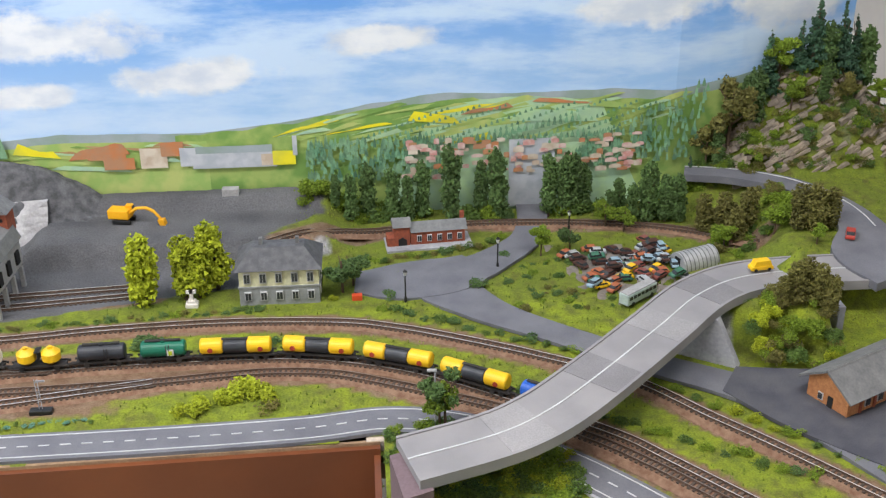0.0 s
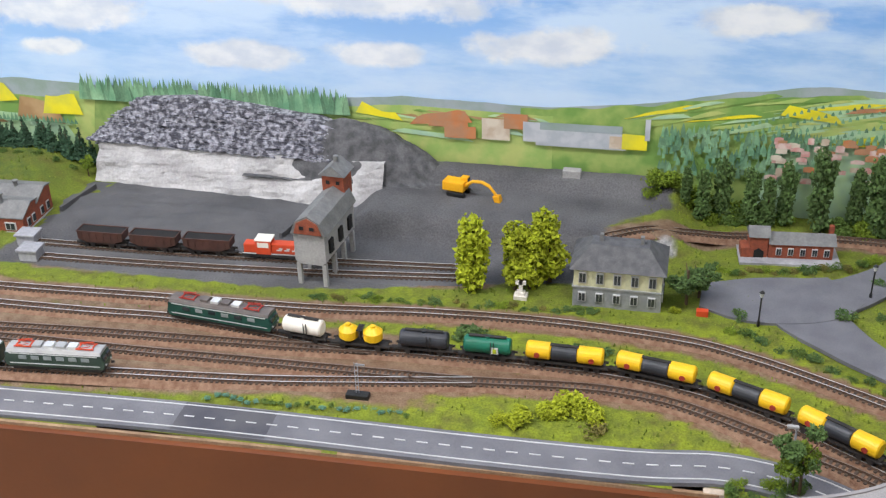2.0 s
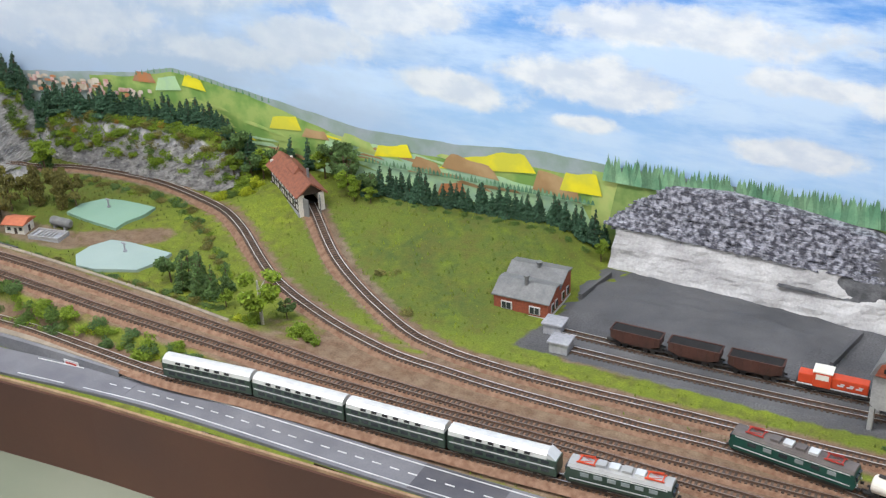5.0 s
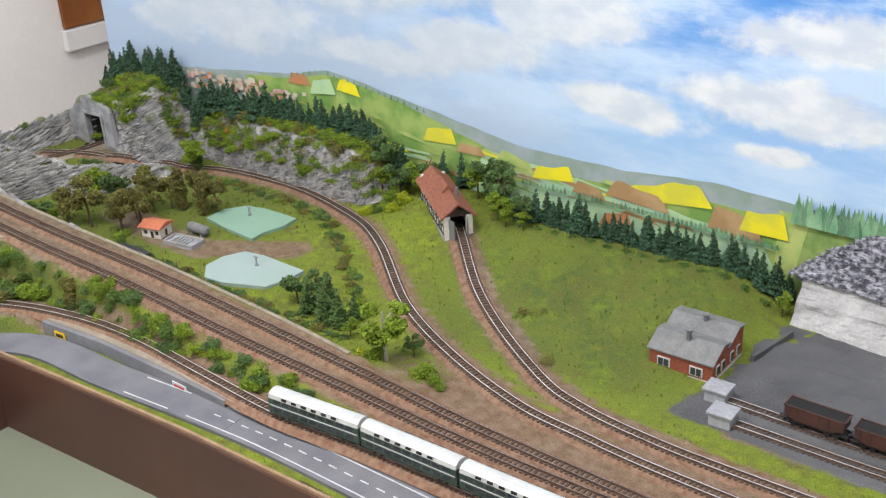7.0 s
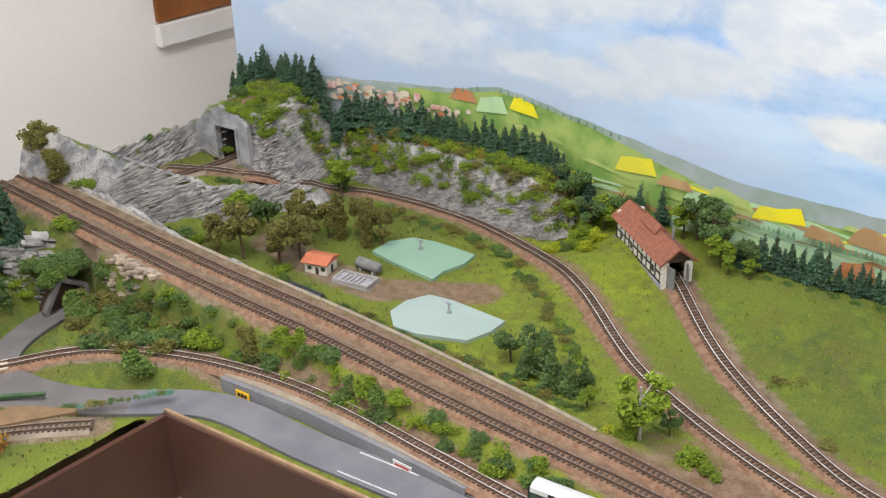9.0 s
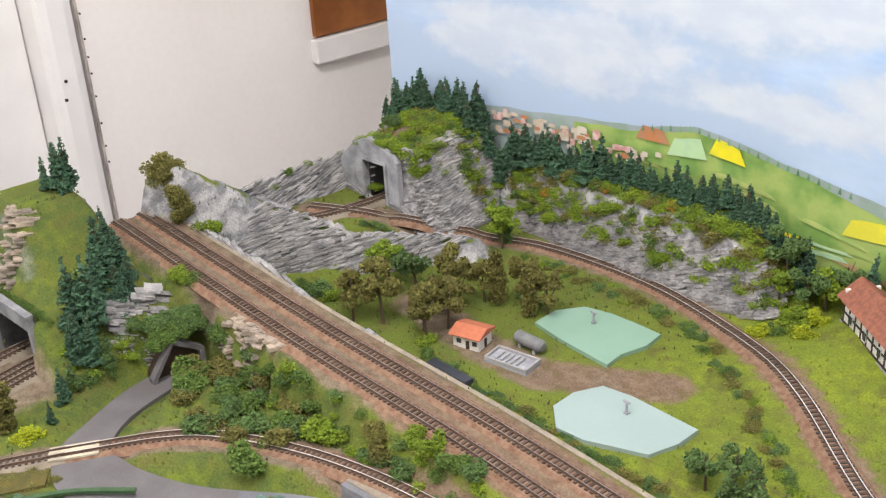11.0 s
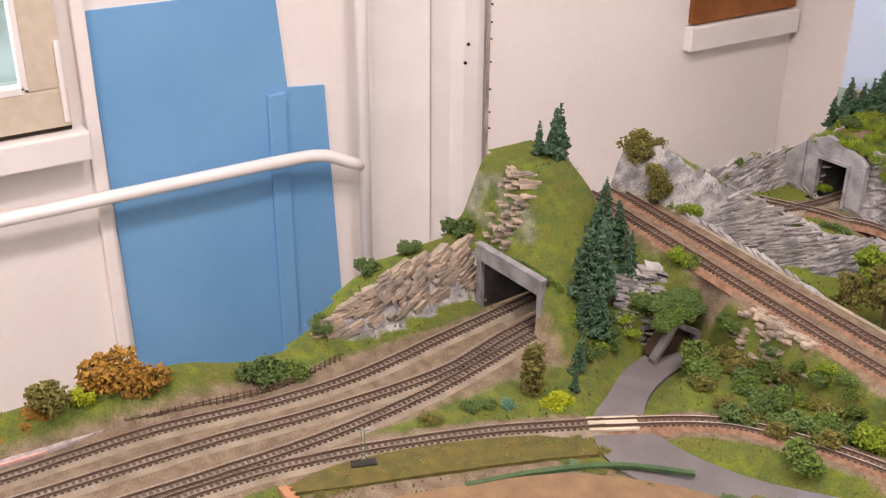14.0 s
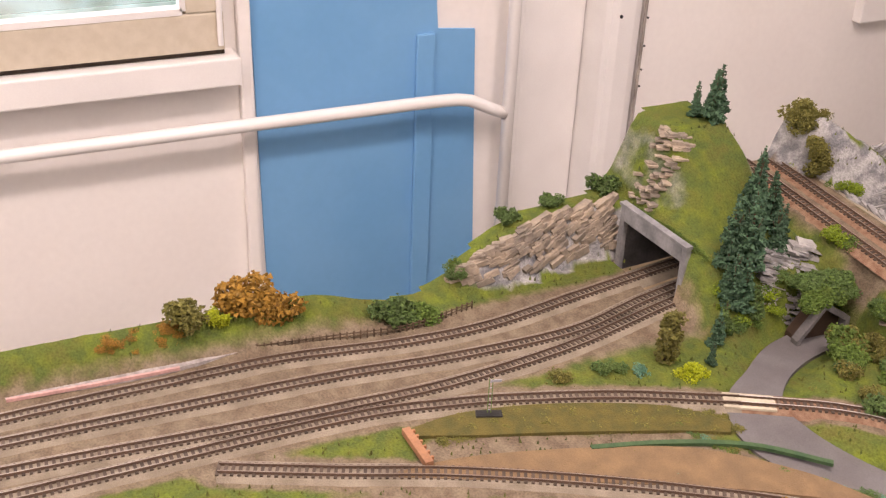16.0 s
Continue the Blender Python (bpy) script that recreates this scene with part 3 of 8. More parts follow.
fascia = thing("fascia", "brown hardboard fascia boards along the layout edge", "fascia", kind="structure")
part("fascia_board", wall_strip([(x, fy(x)) for x in np.linspace(-0.785, 0.012, 12)], 0.80, 0.992, 0.006), M["fascia_red"], fascia, "red-brown varnished hardboard")
part("fascia_board", wall_strip([(x, fy(x) + 0.002) for x in np.linspace(-1.505, -0.786, 12)], 0.80, 0.992, 0.005), M["fascia_dark"], fascia, "dark brown hardboard")
part("fascia_board", wall_strip([(-1.505, 0.10), (-1.505, 0.934)], 0.80, 0.992, 0.006), M["fascia_dark"], fascia, "dark brown hardboard")
part("fascia_board", wall_strip([(0.012, 1.027), (0.012, 0.90)], 0.80, 0.985, 0.006), M["fascia_red"], fascia)
part("edge_strip", wall_strip([(x, fy(x) + 0.0035) for x in np.linspace(-1.505, 0.012, 20)], 0.985, 0.9955, 0.0035), mat("tan_edge", (0.33, 0.22, 0.13), (0.24, 0.15, 0.09), 0.8, scale=60), fascia, "worn tan edge strip")
part("corner_block", boxes(((0.010, 1.028, 0.990), (0.022, 0.010, 0.012)), bevel=0.001), mat("cream_block", (0.6, 0.5, 0.4)), fascia, "cream corner block")
tray = boxes(((-0.74, 0.50, 0.885), (1.52, 1.12, 0.012)))
tagged(part("tray", tray, M["pit"]), "dull green painted tray in the opening of the layout", "tray", kind="structure")
part("tray_rim", boxes(((-0.06, 0.985, 0.905), (0.14, 0.004, 0.03))), mat("grey_card", (0.3, 0.31, 0.27)), None)
tagged(bpy.data.objects["tray_rim"], "grey card strip leaning at the tray edge", "card strip", kind="structure")
base = thing("baseboard", "wooden baseboard carrying the model layout", "baseboard", kind="structure")
part("board", boxes(((-0.58, 1.29, 0.94), (3.0, 0.48, 0.02)), ((-1.78, 0.6, 0.94), (0.5, 0.95, 0.02)), ((0.55, 0.68, 0.94), (1.0, 0.75, 0.02))), mat("plain_plywood", (0.4, 0.28, 0.16)), base)
for lx, ly in ((-1.95, 0.3), (-1.95, 1.4), (-0.7, 1.4), (0.9, 1.4), (0.9, 0.4), (-1.55, 0.3), (0.1, 0.6)):
    part("leg", boxes(((lx, ly, 0.465), (0.05, 0.05, 0.93))), mat("plain_softwood", (0.42, 0.3, 0.18)), base)

# ---- room ----
def tube(pts, r, seg=12):
    """A round bar swept along points."""
    bm = bmesh.new()
    rows = []
    pts = [Vector(p) for p in pts]
    for i, p in enumerate(pts):
        d = (pts[min(i + 1, len(pts) - 1)] - pts[max(i - 1, 0)]).normalized()
        u = d.cross(Vector((0, 0, 1)) if abs(d.z) < 0.9 else Vector((1, 0, 0))).normalized()
        v = d.cross(u)
        rows.append([bm.verts.new(p + (u * math.cos(k * math.tau / seg) + v * math.sin(k * math.tau / seg)) * r) for k in range(seg)])
    for a, b in zip(rows[:-1], rows[1:]):
        for k in range(seg):
            bm.faces.new((a[k], b[k], b[(k + 1) % seg], a[(k + 1) % seg]))
    bm.faces.new(rows[0]), bm.faces.new(rows[-1][::-1])
    bmesh.ops.recalc_face_normals(bm, faces=bm.faces)
    return bm


def setting(name, bm, m, label, category):
    return tagged(part(name, bm, m), label, category, kind="structure")


setting("floor", boxes(((-0.35, 0.3, -0.01), (4.7, 3.4, 0.02))), M["floor"], "brown linoleum floor of the club room", "floor")
setting("ceiling", boxes(((-0.35, 0.3, 2.56), (4.7, 3.4, 0.04))), M["wall"], "white painted ceiling", "ceiling")
setting("wall_north", boxes(((-0.35, 1.98, 1.28), (4.7, 0.08, 2.56))), M["wall"], "cream painted wall behind the backdrop", "wall")
setting("wall_south", boxes(((-0.35, -1.4, 1.28), (4.7, 0.08, 2.56))), M["wall"], "cream painted wall", "wall")
setting("wall_east", boxes(((1.98, 0.3, 1.28), (0.08, 3.4, 2.56))), M["wall"], "cream painted wall", "wall")
WX = -2.6
# wall with a window opening: y -0.2..0.60, z 1.07..2.1
setting("wall_west", boxes(((WX - 0.05, 1.27, 1.28), (0.10, 1.34, 2.56)), ((WX - 0.05, -0.79, 1.28), (0.10, 1.18, 2.56)),
                           ((WX - 0.05, 0.20, 0.535), (0.10, 0.80, 1.07)), ((WX - 0.05, 0.20, 2.33), (0.10, 0.80, 0.46))), M["wall"], "cream painted wall with a window", "wall")
setting("pillar", boxes(((WX + 0.015, 1.135, 1.28), (0.03, 0.115, 2.56)), bevel=0.008), M["gloss_white"], "white rounded pillar on the wall", "pillar")
setting("pillar_front", boxes(((WX + 0.05, 1.2225, 1.28), (0.10, 0.058, 2.56)), bevel=0.016), M["gloss_white"], "white gloss pillar edge beside the wall panel", "pillar")
setting("wall_panel", boxes(((WX + 0.05, 1.597, 1.28), (0.10, 0.684, 2.56)), bevel=0.002), M["wall"], "cream wall panel with screw holes along its edge", "wall panel")
setting("panel_seam", boxes(((WX + 0.1005, 1.2535, 1.28), (0.003, 0.004, 2.5))), mat("grey_seam", (0.5, 0.45, 0.4), (0.25, 0.22, 0.2), 0.8, scale=30), "grey seam beside the wall panel", "seam")
for i in range(16):
    z = 0.95 + i * 0.035 + 0.008 * math.sin(i * 5)
    setting("screw_hole", cyls(((WX + 0.098, 1.2585, z), (WX + 0.1018, 1.2585, z), 0.0016), seg=8), M["dark"], "dark screw hole in the panel edge", "screw hole")
for y, z in ((1.216, 1.095), (1.211, 1.066)):
    setting("screw_hole", cyls(((WX + 0.098, y, z), (WX + 0.1015, y, z), 0.0028), seg=8), M["dark"], "dark screw hole in the white pillar", "screw hole")
blue = bmesh.new()
prism([(0.678, 0.5), (1.038, 0.5), (1.0145, 1.036), (0.953, 1.042), (0.941, 1.193), (0.666, 1.196)], "x", WX, WX + 0.004, blue)
setting("blue_panel", blue, M["wall_blue"], "sky blue painted area of the wall with a stepped edge", "painted wall")
setting("blue_pilaster", boxes(((WX + 0.007, 0.932, 0.77), (0.008, 0.030, 0.535)), bevel=0.003), M["wall_blue"], "blue painted vertical pipe cover", "pipe cover")
setting("wall_corner_strip", boxes(((WX + 0.008, 0.656, 1.28), (0.016, 0.019, 2.5)), bevel=0.004), M["wall"], "cream wall edge beside the window", "wall trim")
pipe = thing("heating_pipe", "white painted heating pipe along the wall", "pipe")
PX = WX + 0.05
cu = [(PX, -0.6, 0.943), (PX, 0.50, 0.945), (PX, 0.80, 0.9455), (PX, 0.94, 0.945), (PX, 0.985, 0.941), (PX, 1.012, 0.930), (PX, 1.035, 0.918), (PX, 1.052, 0.911)]
part("horizontal_pipe", tube(curve(cu, 0.02), 0.0098), M["gloss_white"], pipe, smooth=True)
part("riser", cyls(((PX, 1.057, 0.0), (PX, 1.057, 2.54), 0.0098), seg=16), M["gloss_white"], pipe, smooth=True)
part("bracket", boxes(((WX + 0.025, 0.30, 0.944), (0.05, 0.01, 0.006))), M["gloss_white"], pipe)
win = thing("window_1", "cream wooden window with a view of green leaves", "window", kind="structure")
cream = mat("cream_sash", (0.66, 0.59, 0.48), (0.6, 0.53, 0.42), 0.4, bump=0.03)
part("window_frame", boxes(((WX + 0.004, 0.21, 1.078), (0.05, 0.83, 0.054)), ((WX + 0.004, 0.21, 2.09), (0.05, 0.83, 0.05)), ((WX + 0.004, 0.599, 1.58), (0.05, 0.05, 0.95)), ((WX + 0.004, -0.2, 1.58), (0.05, 0.05, 0.95)), bevel=0.003), cream, win)
part("glazing_bead", boxes(((WX + 0.020, 0.19, 1.109), (0.02, 0.76, 0.009)), ((WX + 0.020, 0.5705, 1.58), (0.02, 0.008, 0.94))), M["gloss_white"], win)
# dark strip put in for the shaded gap between sash and sill
part("lower_rail", boxes(((WX + 0.012, 0.21, 1.047), (0.02, 0.83, 0.006))), M["timber"], win, "dark strip standing for the shaded gap under the sash")
part("window_sill", boxes(((WX + 0.022, 0.22, 1.023), (0.045, 0.844, 0.040)), bevel=0.003), M["gloss_white"], win, "white painted sill board")
part("hinge", cyls(((WX + 0.034, 0.618, 1.06), (WX + 0.034, 0.618, 1.17), 0.004)), M["gloss_white"], win)
gl = bpy.data.materials.new("clear_glass")
gl.use_nodes = True
gp = gl.node_tree.nodes["Principled BSDF"]
gp.inputs["Transmission Weight"].default_value, gp.inputs["Roughness"].default_value, gp.inputs["IOR"].default_value = 1.0, 0.02, 1.1
pane = part("pane", boxes(((WX - 0.005, 0.19, 1.60), (0.003, 0.77, 0.97))), gl, win, "clear glass pane")
pane.visible_shadow = False
# self-lit panel outside the window, no lit garden behind it
setting("backdrop_garden", boxes(((WX - 0.8, 0.2, 1.3), (0.01, 2.4, 1.6))), M["garden"], "pale green garden panel glowing in place of daylight outside", "backdrop")
shelf = thing("wall_cupboard", "orange wooden board with a white ledge on the wall", "wall board")
part("board", boxes(((WX + 0.106, 1.80, 1.21), (0.012, 0.256, 0.29)), bevel=0.002), M["wood"], shelf, "orange-brown wooden board")
part("ledge", boxes(((WX + 0.110, 1.80, 1.040), (0.02, 0.268, 0.044)), bevel=0.003), M["gloss_white"], shelf, "white painted ledge")
# housings and tubes for the assumed lamps, all out of view
for lx, ly, turn in LAMP_SPOTS:
    lamp = thing("ceiling_lamp", "assumed white fluorescent ceiling lamp, out of view", "lamp", pose(lx, ly, 2.48, 0, 0, turn), "ceiling lamps")
    part("housing", boxes(((0, 0, 0.035), (1.05, 0.16, 0.05)), bevel=0.006), M["gloss_white"], lamp)
    part("tube", cyls(((-0.48, 0.04, 0.0), (0.48, 0.04, 0.0), 0.009)), M["lamp_tube"], lamp)
    part("tube", cyls(((-0.48, -0.04, 0.0), (0.48, -0.04, 0.0), 0.009)), M["lamp_tube"], lamp)

# ---- painted backdrop ----
BD = [(-2.0, 1.462), (-1.9, 1.49), (-1.7, 1.525), (-1.5, 1.546), (-1.0, 1.549), (-0.4, 1.549), (0.30, 1.549), (0.42, 1.556), (0.50, 1.574), (0.58, 1.602), (0.66, 1.638), (0.74, 1.68), (0.80, 1.715)]


def by(x):
    return float(np.interp(x, [p[0] for p in BD], [p[1] for p in BD]))


def sky_paint():
    m = bpy.data.materials.new("painted_sky")
    m.use_nodes = True
    t = m.node_tree
    n, l = t.nodes, t.links
    p = n["Principled BSDF"]
    p.inputs["Roughness"].default_value = 0.7
    co = n.new("ShaderNodeTexCoord")

    def noise_of(sx, sz, scale, detail, off=0.0, rough=0.55):
        mp = n.new("ShaderNodeMapping")
        mp.inputs["Scale"].default_value = (sx, 0.0, sz)
        mp.inputs["Location"].default_value = (off, 0, off * 0.7)
        l.new(co.outputs["Object"], mp.inputs[0])
        k = n.new("ShaderNodeTexNoise")
        k.inputs["Scale"].default_value, k.inputs["Detail"].default_value, k.inputs["Roughness"].default_value = scale, detail, rough
        l.new(mp.outputs[0], k.inputs["Vector"])
        return k.outputs[0]

    def rng(o, a, b, c=0.0, d=1.0):
        r = n.new("ShaderNodeMapRange")
        r.interpolation_type = "SMOOTHSTEP"
        for i, v in enumerate((a, b, c, d)):
            r.inputs[i + 1].default_value = v
        l.new(o, r.inputs[0])
        return r.outputs[0]

    def op(kind, a, b):
        k = n.new("ShaderNodeMath")
        k.operation = kind
        for i, v in enumerate((a, b)):
            if isinstance(v, (int, float)):
                k.inputs[i].default_value = v
            else:
                l.new(v, k.inputs[i])
        return k.outputs[0]

    def mixc(f, a, b):
        k = n.new("ShaderNodeMix")
        k.data_type = "RGBA"
        for s, v in ((0, f), (6, a), (7, b)):
            if isinstance(v, tuple):
                k.inputs[s].default_value = (*v, 1)
            else:
                l.new(v, k.inputs[s])
        return k.outputs[2]

    sep = n.new("ShaderNodeSeparateXYZ")
    l.new(co.outputs["Object"], sep.inputs[0])
    base = mixc(rng(sep.outputs[2], 1.10, 1.36), (0.36, 0.55, 0.80), (0.085, 0.28, 0.70))
    veil = rng(noise_of(2.2, 9.0, 1.6, 8, 3.0, 0.62), 0.38, 0.6)
    base = mixc(veil, base, (0.52, 0.66, 0.84))
    left = rng(sep.outputs[0], -0.95, -1.35)
    base = mixc(op("MULTIPLY", left, rng(noise_of(2.5, 6.0, 1.3, 7, 9.0), 0.28, 0.55)), base, (0.40, 0.50, 0.64))
    # cumulus: soft ellipses broken up by noise
    warp = noise_of(6.0, 9.0, 2.2, 9, 1.0, 0.62)
    total = None
    for cx, cz, rx, rz in CLOUDS:
        a = op("DIVIDE", op("SUBTRACT", sep.outputs[0], cx), rx)
        b = op("DIVIDE", op("SUBTRACT", sep.outputs[2], cz), rz)
        d = op("SQRT", op("ADD", op("MULTIPLY", a, a), op("MULTIPLY", b, b)), 0.0)
        d = op("ADD", d, op("MULTIPLY", op("SUBTRACT", warp, 0.5), 2.0))
        f = rng(d, 1.12, 0.62)
        total = f if total is None else op("MAXIMUM", total, f)
    shade = rng(noise_of(8.0, 16.0, 2.0, 8, 5.0), 0.35, 0.65)
    white = mixc(op("MULTIPLY", left, 0.6), mixc(shade, (0.58, 0.63, 0.71), (0.78, 0.79, 0.8)), (0.46, 0.53, 0.62))
    out = mixc(op("MULTIPLY", total, 0.92), base, white)
    l.new(out, p.inputs["Base Color"])
    return m


CLOUDS = [(-0.40, 1.25, 0.15, 0.035), (-0.20, 1.195, 0.10, 0.024), (0.03, 1.235, 0.075, 0.022), (-0.42, 1.175, 0.07, 0.02), (0.38, 1.27, 0.10, 0.03), (0.60, 1.26, 0.10, 0.04),
          (-0.60, 1.165, 0.09, 0.02), (-1.05, 1.185, 0.10, 0.026), (-0.86, 1.22, 0.13, 0.035), (-0.58, 1.25, 0.09, 0.02), (-1.30, 1.23, 0.12, 0.04), (-0.86, 1.165, 0.05, 0.014), (-1.75, 1.22, 0.22, 0.05), (-1.55, 1.30, 0.3, 0.05), (-1.15, 1.29, 0.14, 0.05), (-1.45, 1.19, 0.14, 0.025), (-0.75, 1.30, 0.22, 0.03)]
backdrop = thing("backdrop", "painted backdrop of summer sky, hills, fields and village", "backdrop", kind="structure")
bm = wall_strip([(x, by(x) + 0.008) for x in np.linspace(-2.0, 0.70, 60)], 0.9, 1.78, 0.006)
part("painted_sky", bm, sky_paint(), backdrop, "blue sky with white clouds, brush-painted")
SKYLINE = [(-2.0, 1.128), (-1.83, 1.128), (-1.64, 1.140), (-1.555, 1.156), (-1.456, 1.141), (-1.333, 1.124), (-1.211, 1.106), (-1.05, 1.107), (-0.935, 1.118), (-0.81, 1.114),
           (-0.47, 1.116), (-0.388, 1.123), (-0.208, 1.119), (-0.082, 1.132), (0.007, 1.150), (0.111, 1.164), (0.2, 1.160), (0.336, 1.162), (0.42, 1.154), (0.56, 1.17), (0.80, 1.21)]


def sky_z(x):
    return float(np.interp(x, [p[0] for p in SKYLINE], [p[1] for p in SKYLINE]))


def band(name, x0, x1, top, bottom, layer, m, label, wob=0.003, seed=0.0, taper=0.0):
    """A painted patch between two outlines, a hair in front of the sky."""
    bm = bmesh.new()
    prev = None
    n = max(3, int((x1 - x0) / 0.008))
    for i in range(n + 1):
        x = x0 + (x1 - x0) * i / n
        e = wob * noise.noise((x * 30, seed, 0))
        zt, zb = top(x) + e, bottom(x)
        if taper:
            zt = zb + (zt - zb) * min(1.0, (i / n) / taper, (1 - i / n) / taper)
        y = by(x) - 0.0006 * layer
        a, b = bm.verts.new((x, y, max(zt, zb + 0.0005))), bm.verts.new((x, y, zb))
        if prev:
            bm.faces.new((prev[1], b, a, prev[0]))
        prev = (a, b)
    return part(name, bm, m, backdrop, label)


def paint(name, a, b, scale=25, sx=1.0):
    return mat(name, a, b, 0.75, scale=scale, fine=220, bump=0.05, spread=(0.4, 0.6))


P_far = paint("paint_far_hills", (0.25, 0.33, 0.28), (0.33, 0.38, 0.4))
P_green = paint("paint_green", (0.17, 0.31, 0.07), (0.33, 0.43, 0.12), 30)
P_mid = paint("paint_meadow", (0.30, 0.44, 0.12), (0.44, 0.5, 0.16), 35)
P_pale = paint("paint_pale_meadow", (0.42, 0.6, 0.33), (0.35, 0.52, 0.36), 40)
P_blue = paint("paint_blue_woods", (0.09, 0.24, 0.19), (0.25, 0.42, 0.36), 60)
P_yellow = paint("paint_rape_field", (0.78, 0.68, 0.02), (0.62, 0.58, 0.05), 30)
P_brown = paint("paint_brown_field", (0.36, 0.22, 0.1), (0.45, 0.3, 0.15), 30)
P_orange = paint("paint_terracotta", (0.5, 0.2, 0.08), (0.42, 0.22, 0.12), 60)
P_pink = paint("paint_pink_roofs", (0.55, 0.27, 0.24), (0.65, 0.5, 0.45), 90)
P_grey = paint("paint_grey", (0.4, 0.43, 0.47), (0.5, 0.52, 0.55), 60)
P_cream = paint("paint_cream", (0.62, 0.55, 0.45), (0.5, 0.4, 0.3), 60)
P_tree = paint("paint_tree", (0.06, 0.15, 0.07), (0.12, 0.22, 0.08), 80)
low = lambda x: 0.98
band("far_hills", -2.0, 0.70, sky_z, low, 1, P_far, "grey-green painted far hills", 0.002, 1)
band("green_hills", -1.72, -0.80, lambda x: sky_z(x) - 0.006 - 0.018 * float(ss(-1.45, -1.2, x)), low, 2, P_green, "green painted hills", 0.003, 2)
band("green_hills", -0.24, 0.70, lambda x: sky_z(x) - 0.010 * float(ss(-0.1, 0.15, x)) - 0.002, low, 2, P_green, "green painted hills", 0.004, 3)
band("plain", -0.85, -0.20, lambda x: sky_z(x) - 0.011, low, 2.5, P_mid, "yellow-green painted plain", 0.002, 4)
band("meadow", 0.02, 0.40, lambda x: 1.122 + 0.034 * math.sin(max(0.0, min(1.0, (x - 0.02) / 0.38)) * 3.1), low, 3, P_pale, "pale green painted meadow", 0.004, 5, 0.2)
band("meadow", -1.32, -0.82, lambda x: 1.075 + 0.01 * math.sin(x * 9), low, 3, P_pale, "pale green painted meadow", 0.004, 6, 0.1)
FIELDS = [(-1.61, 1.136, 0.045, 0.016, P_orange), (-1.565, 1.130, 0.05, 0.022, P_pale), (-1.515, 1.136, 0.045, 0.018, P_yellow), (-1.345, 1.095, 0.06, 0.02, P_yellow), (-1.29, 1.086, 0.05, 0.014, P_brown),
          (-1.215, 1.085, 0.06, 0.014, P_mid), (-1.155, 1.081, 0.065, 0.018, P_yellow), (-1.10, 1.070, 0.05, 0.016, P_brown), (-1.03, 1.078, 0.09, 0.02, P_brown), (-1.005, 1.088, 0.15, 0.022, P_yellow),
          (-0.90, 1.074, 0.07, 0.03, P_brown), (-0.865, 1.083, 0.06, 0.026, P_yellow), (-1.06, 1.038, 0.05, 0.02, P_orange), (-0.42, 1.101, 0.06, 0.012, P_yellow), (-0.34, 1.098, 0.08, 0.014, P_orange),
          (-0.30, 1.085, 0.06, 0.022, P_green), (0.10, 1.130, 0.07, 0.012, P_yellow), (0.17, 1.140, 0.07, 0.005, P_orange), (0.27, 1.148, 0.08, 0.005, P_orange), (0.26, 1.128, 0.12, 0.016, P_pale), (0.15, 1.098, 0.06, 0.01, P_yellow), (0.34, 1.14, 0.07, 0.008, P_mid)]
for i, (fx, fz, fw, fh, fm) in enumerate(FIELDS):
    sl = 0.25 * math.sin(i * 2.3)
    band("painted_field", fx - fw / 2, fx + fw / 2, lambda x: fz + fh / 2 + sl * (x - fx), lambda x: fz - fh / 2 + sl * 0.5 * (x - fx), 5 + (i % 3) * 0.4, fm, "", 0.006, i, 0.13)
rngf = random.Random(17)
for i in range(120):
    if i < 62:
        fx, fz = rngf.uniform(-0.08, 0.42), rngf.uniform(1.095, 1.152)
        fz = min(fz, sky_z(fx) - 0.012)
    elif i < 104:
        fx = rngf.uniform(-1.66, -0.84)
        fz = rngf.uniform(1.045, sky_z(fx) - 0.02)
    else:
        fx, fz = rngf.uniform(-0.46, -0.24), rngf.uniform(1.075, 1.106)
    fw, fh, sl = rngf.uniform(0.04, 0.11), rngf.uniform(0.002, 0.006), rngf.uniform(0.12, 0.34) if i < 62 else rngf.uniform(-0.2, 0.05)
    fm = rngf.choice((P_green, P_mid, P_pale, P_pale, P_mid, P_brown if i > 61 else P_pale, P_yellow if i % 3 == 0 else P_green, P_mid))
    band("painted_field", fx - fw / 2, fx + fw / 2, lambda x: fz + fh / 2 + sl * (x - fx), lambda x: fz - fh / 2 + sl * 0.8 * (x - fx), 3.2 + i * 0.012, fm, "", 0.003, i, 0.12)
# village roofs, works and rows of trees, all painted
rng = random.Random(5)
for i in range(120):
    hx, hz = rng.uniform(0.06, 0.38), rng.uniform(1.048, 1.100)
    w, h = rng.uniform(0.007, 0.017), rng.uniform(0.003, 0.006)
    band("painted_roof", hx - w / 2, hx + w / 2, lambda x: hz + h - abs(x - hx) * 0.3, lambda x: hz - h * 0.6, 14.2 + i * 0.02, rng.choice((P_pink, P_pink, P_orange, P_cream, P_cream)), "", 0.0, i)
for i in range(130):
    hx = rng.uniform(-1.97, -1.60)
    hz = 1.104 + (-(hx + 1.66)) * 0.02 + rng.uniform(-0.010, 0.018)
    w, h = rng.uniform(0.006, 0.014), rng.uniform(0.003, 0.006)
    band("painted_roof", hx - w / 2, hx + w / 2, lambda x: hz + h - abs(x - hx) * 0.3, lambda x: hz - h * 0.6, 7.5 + i * 0.02, rng.choice((P_pink, P_cream, P_cream, P_orange)), "", 0.0, i)
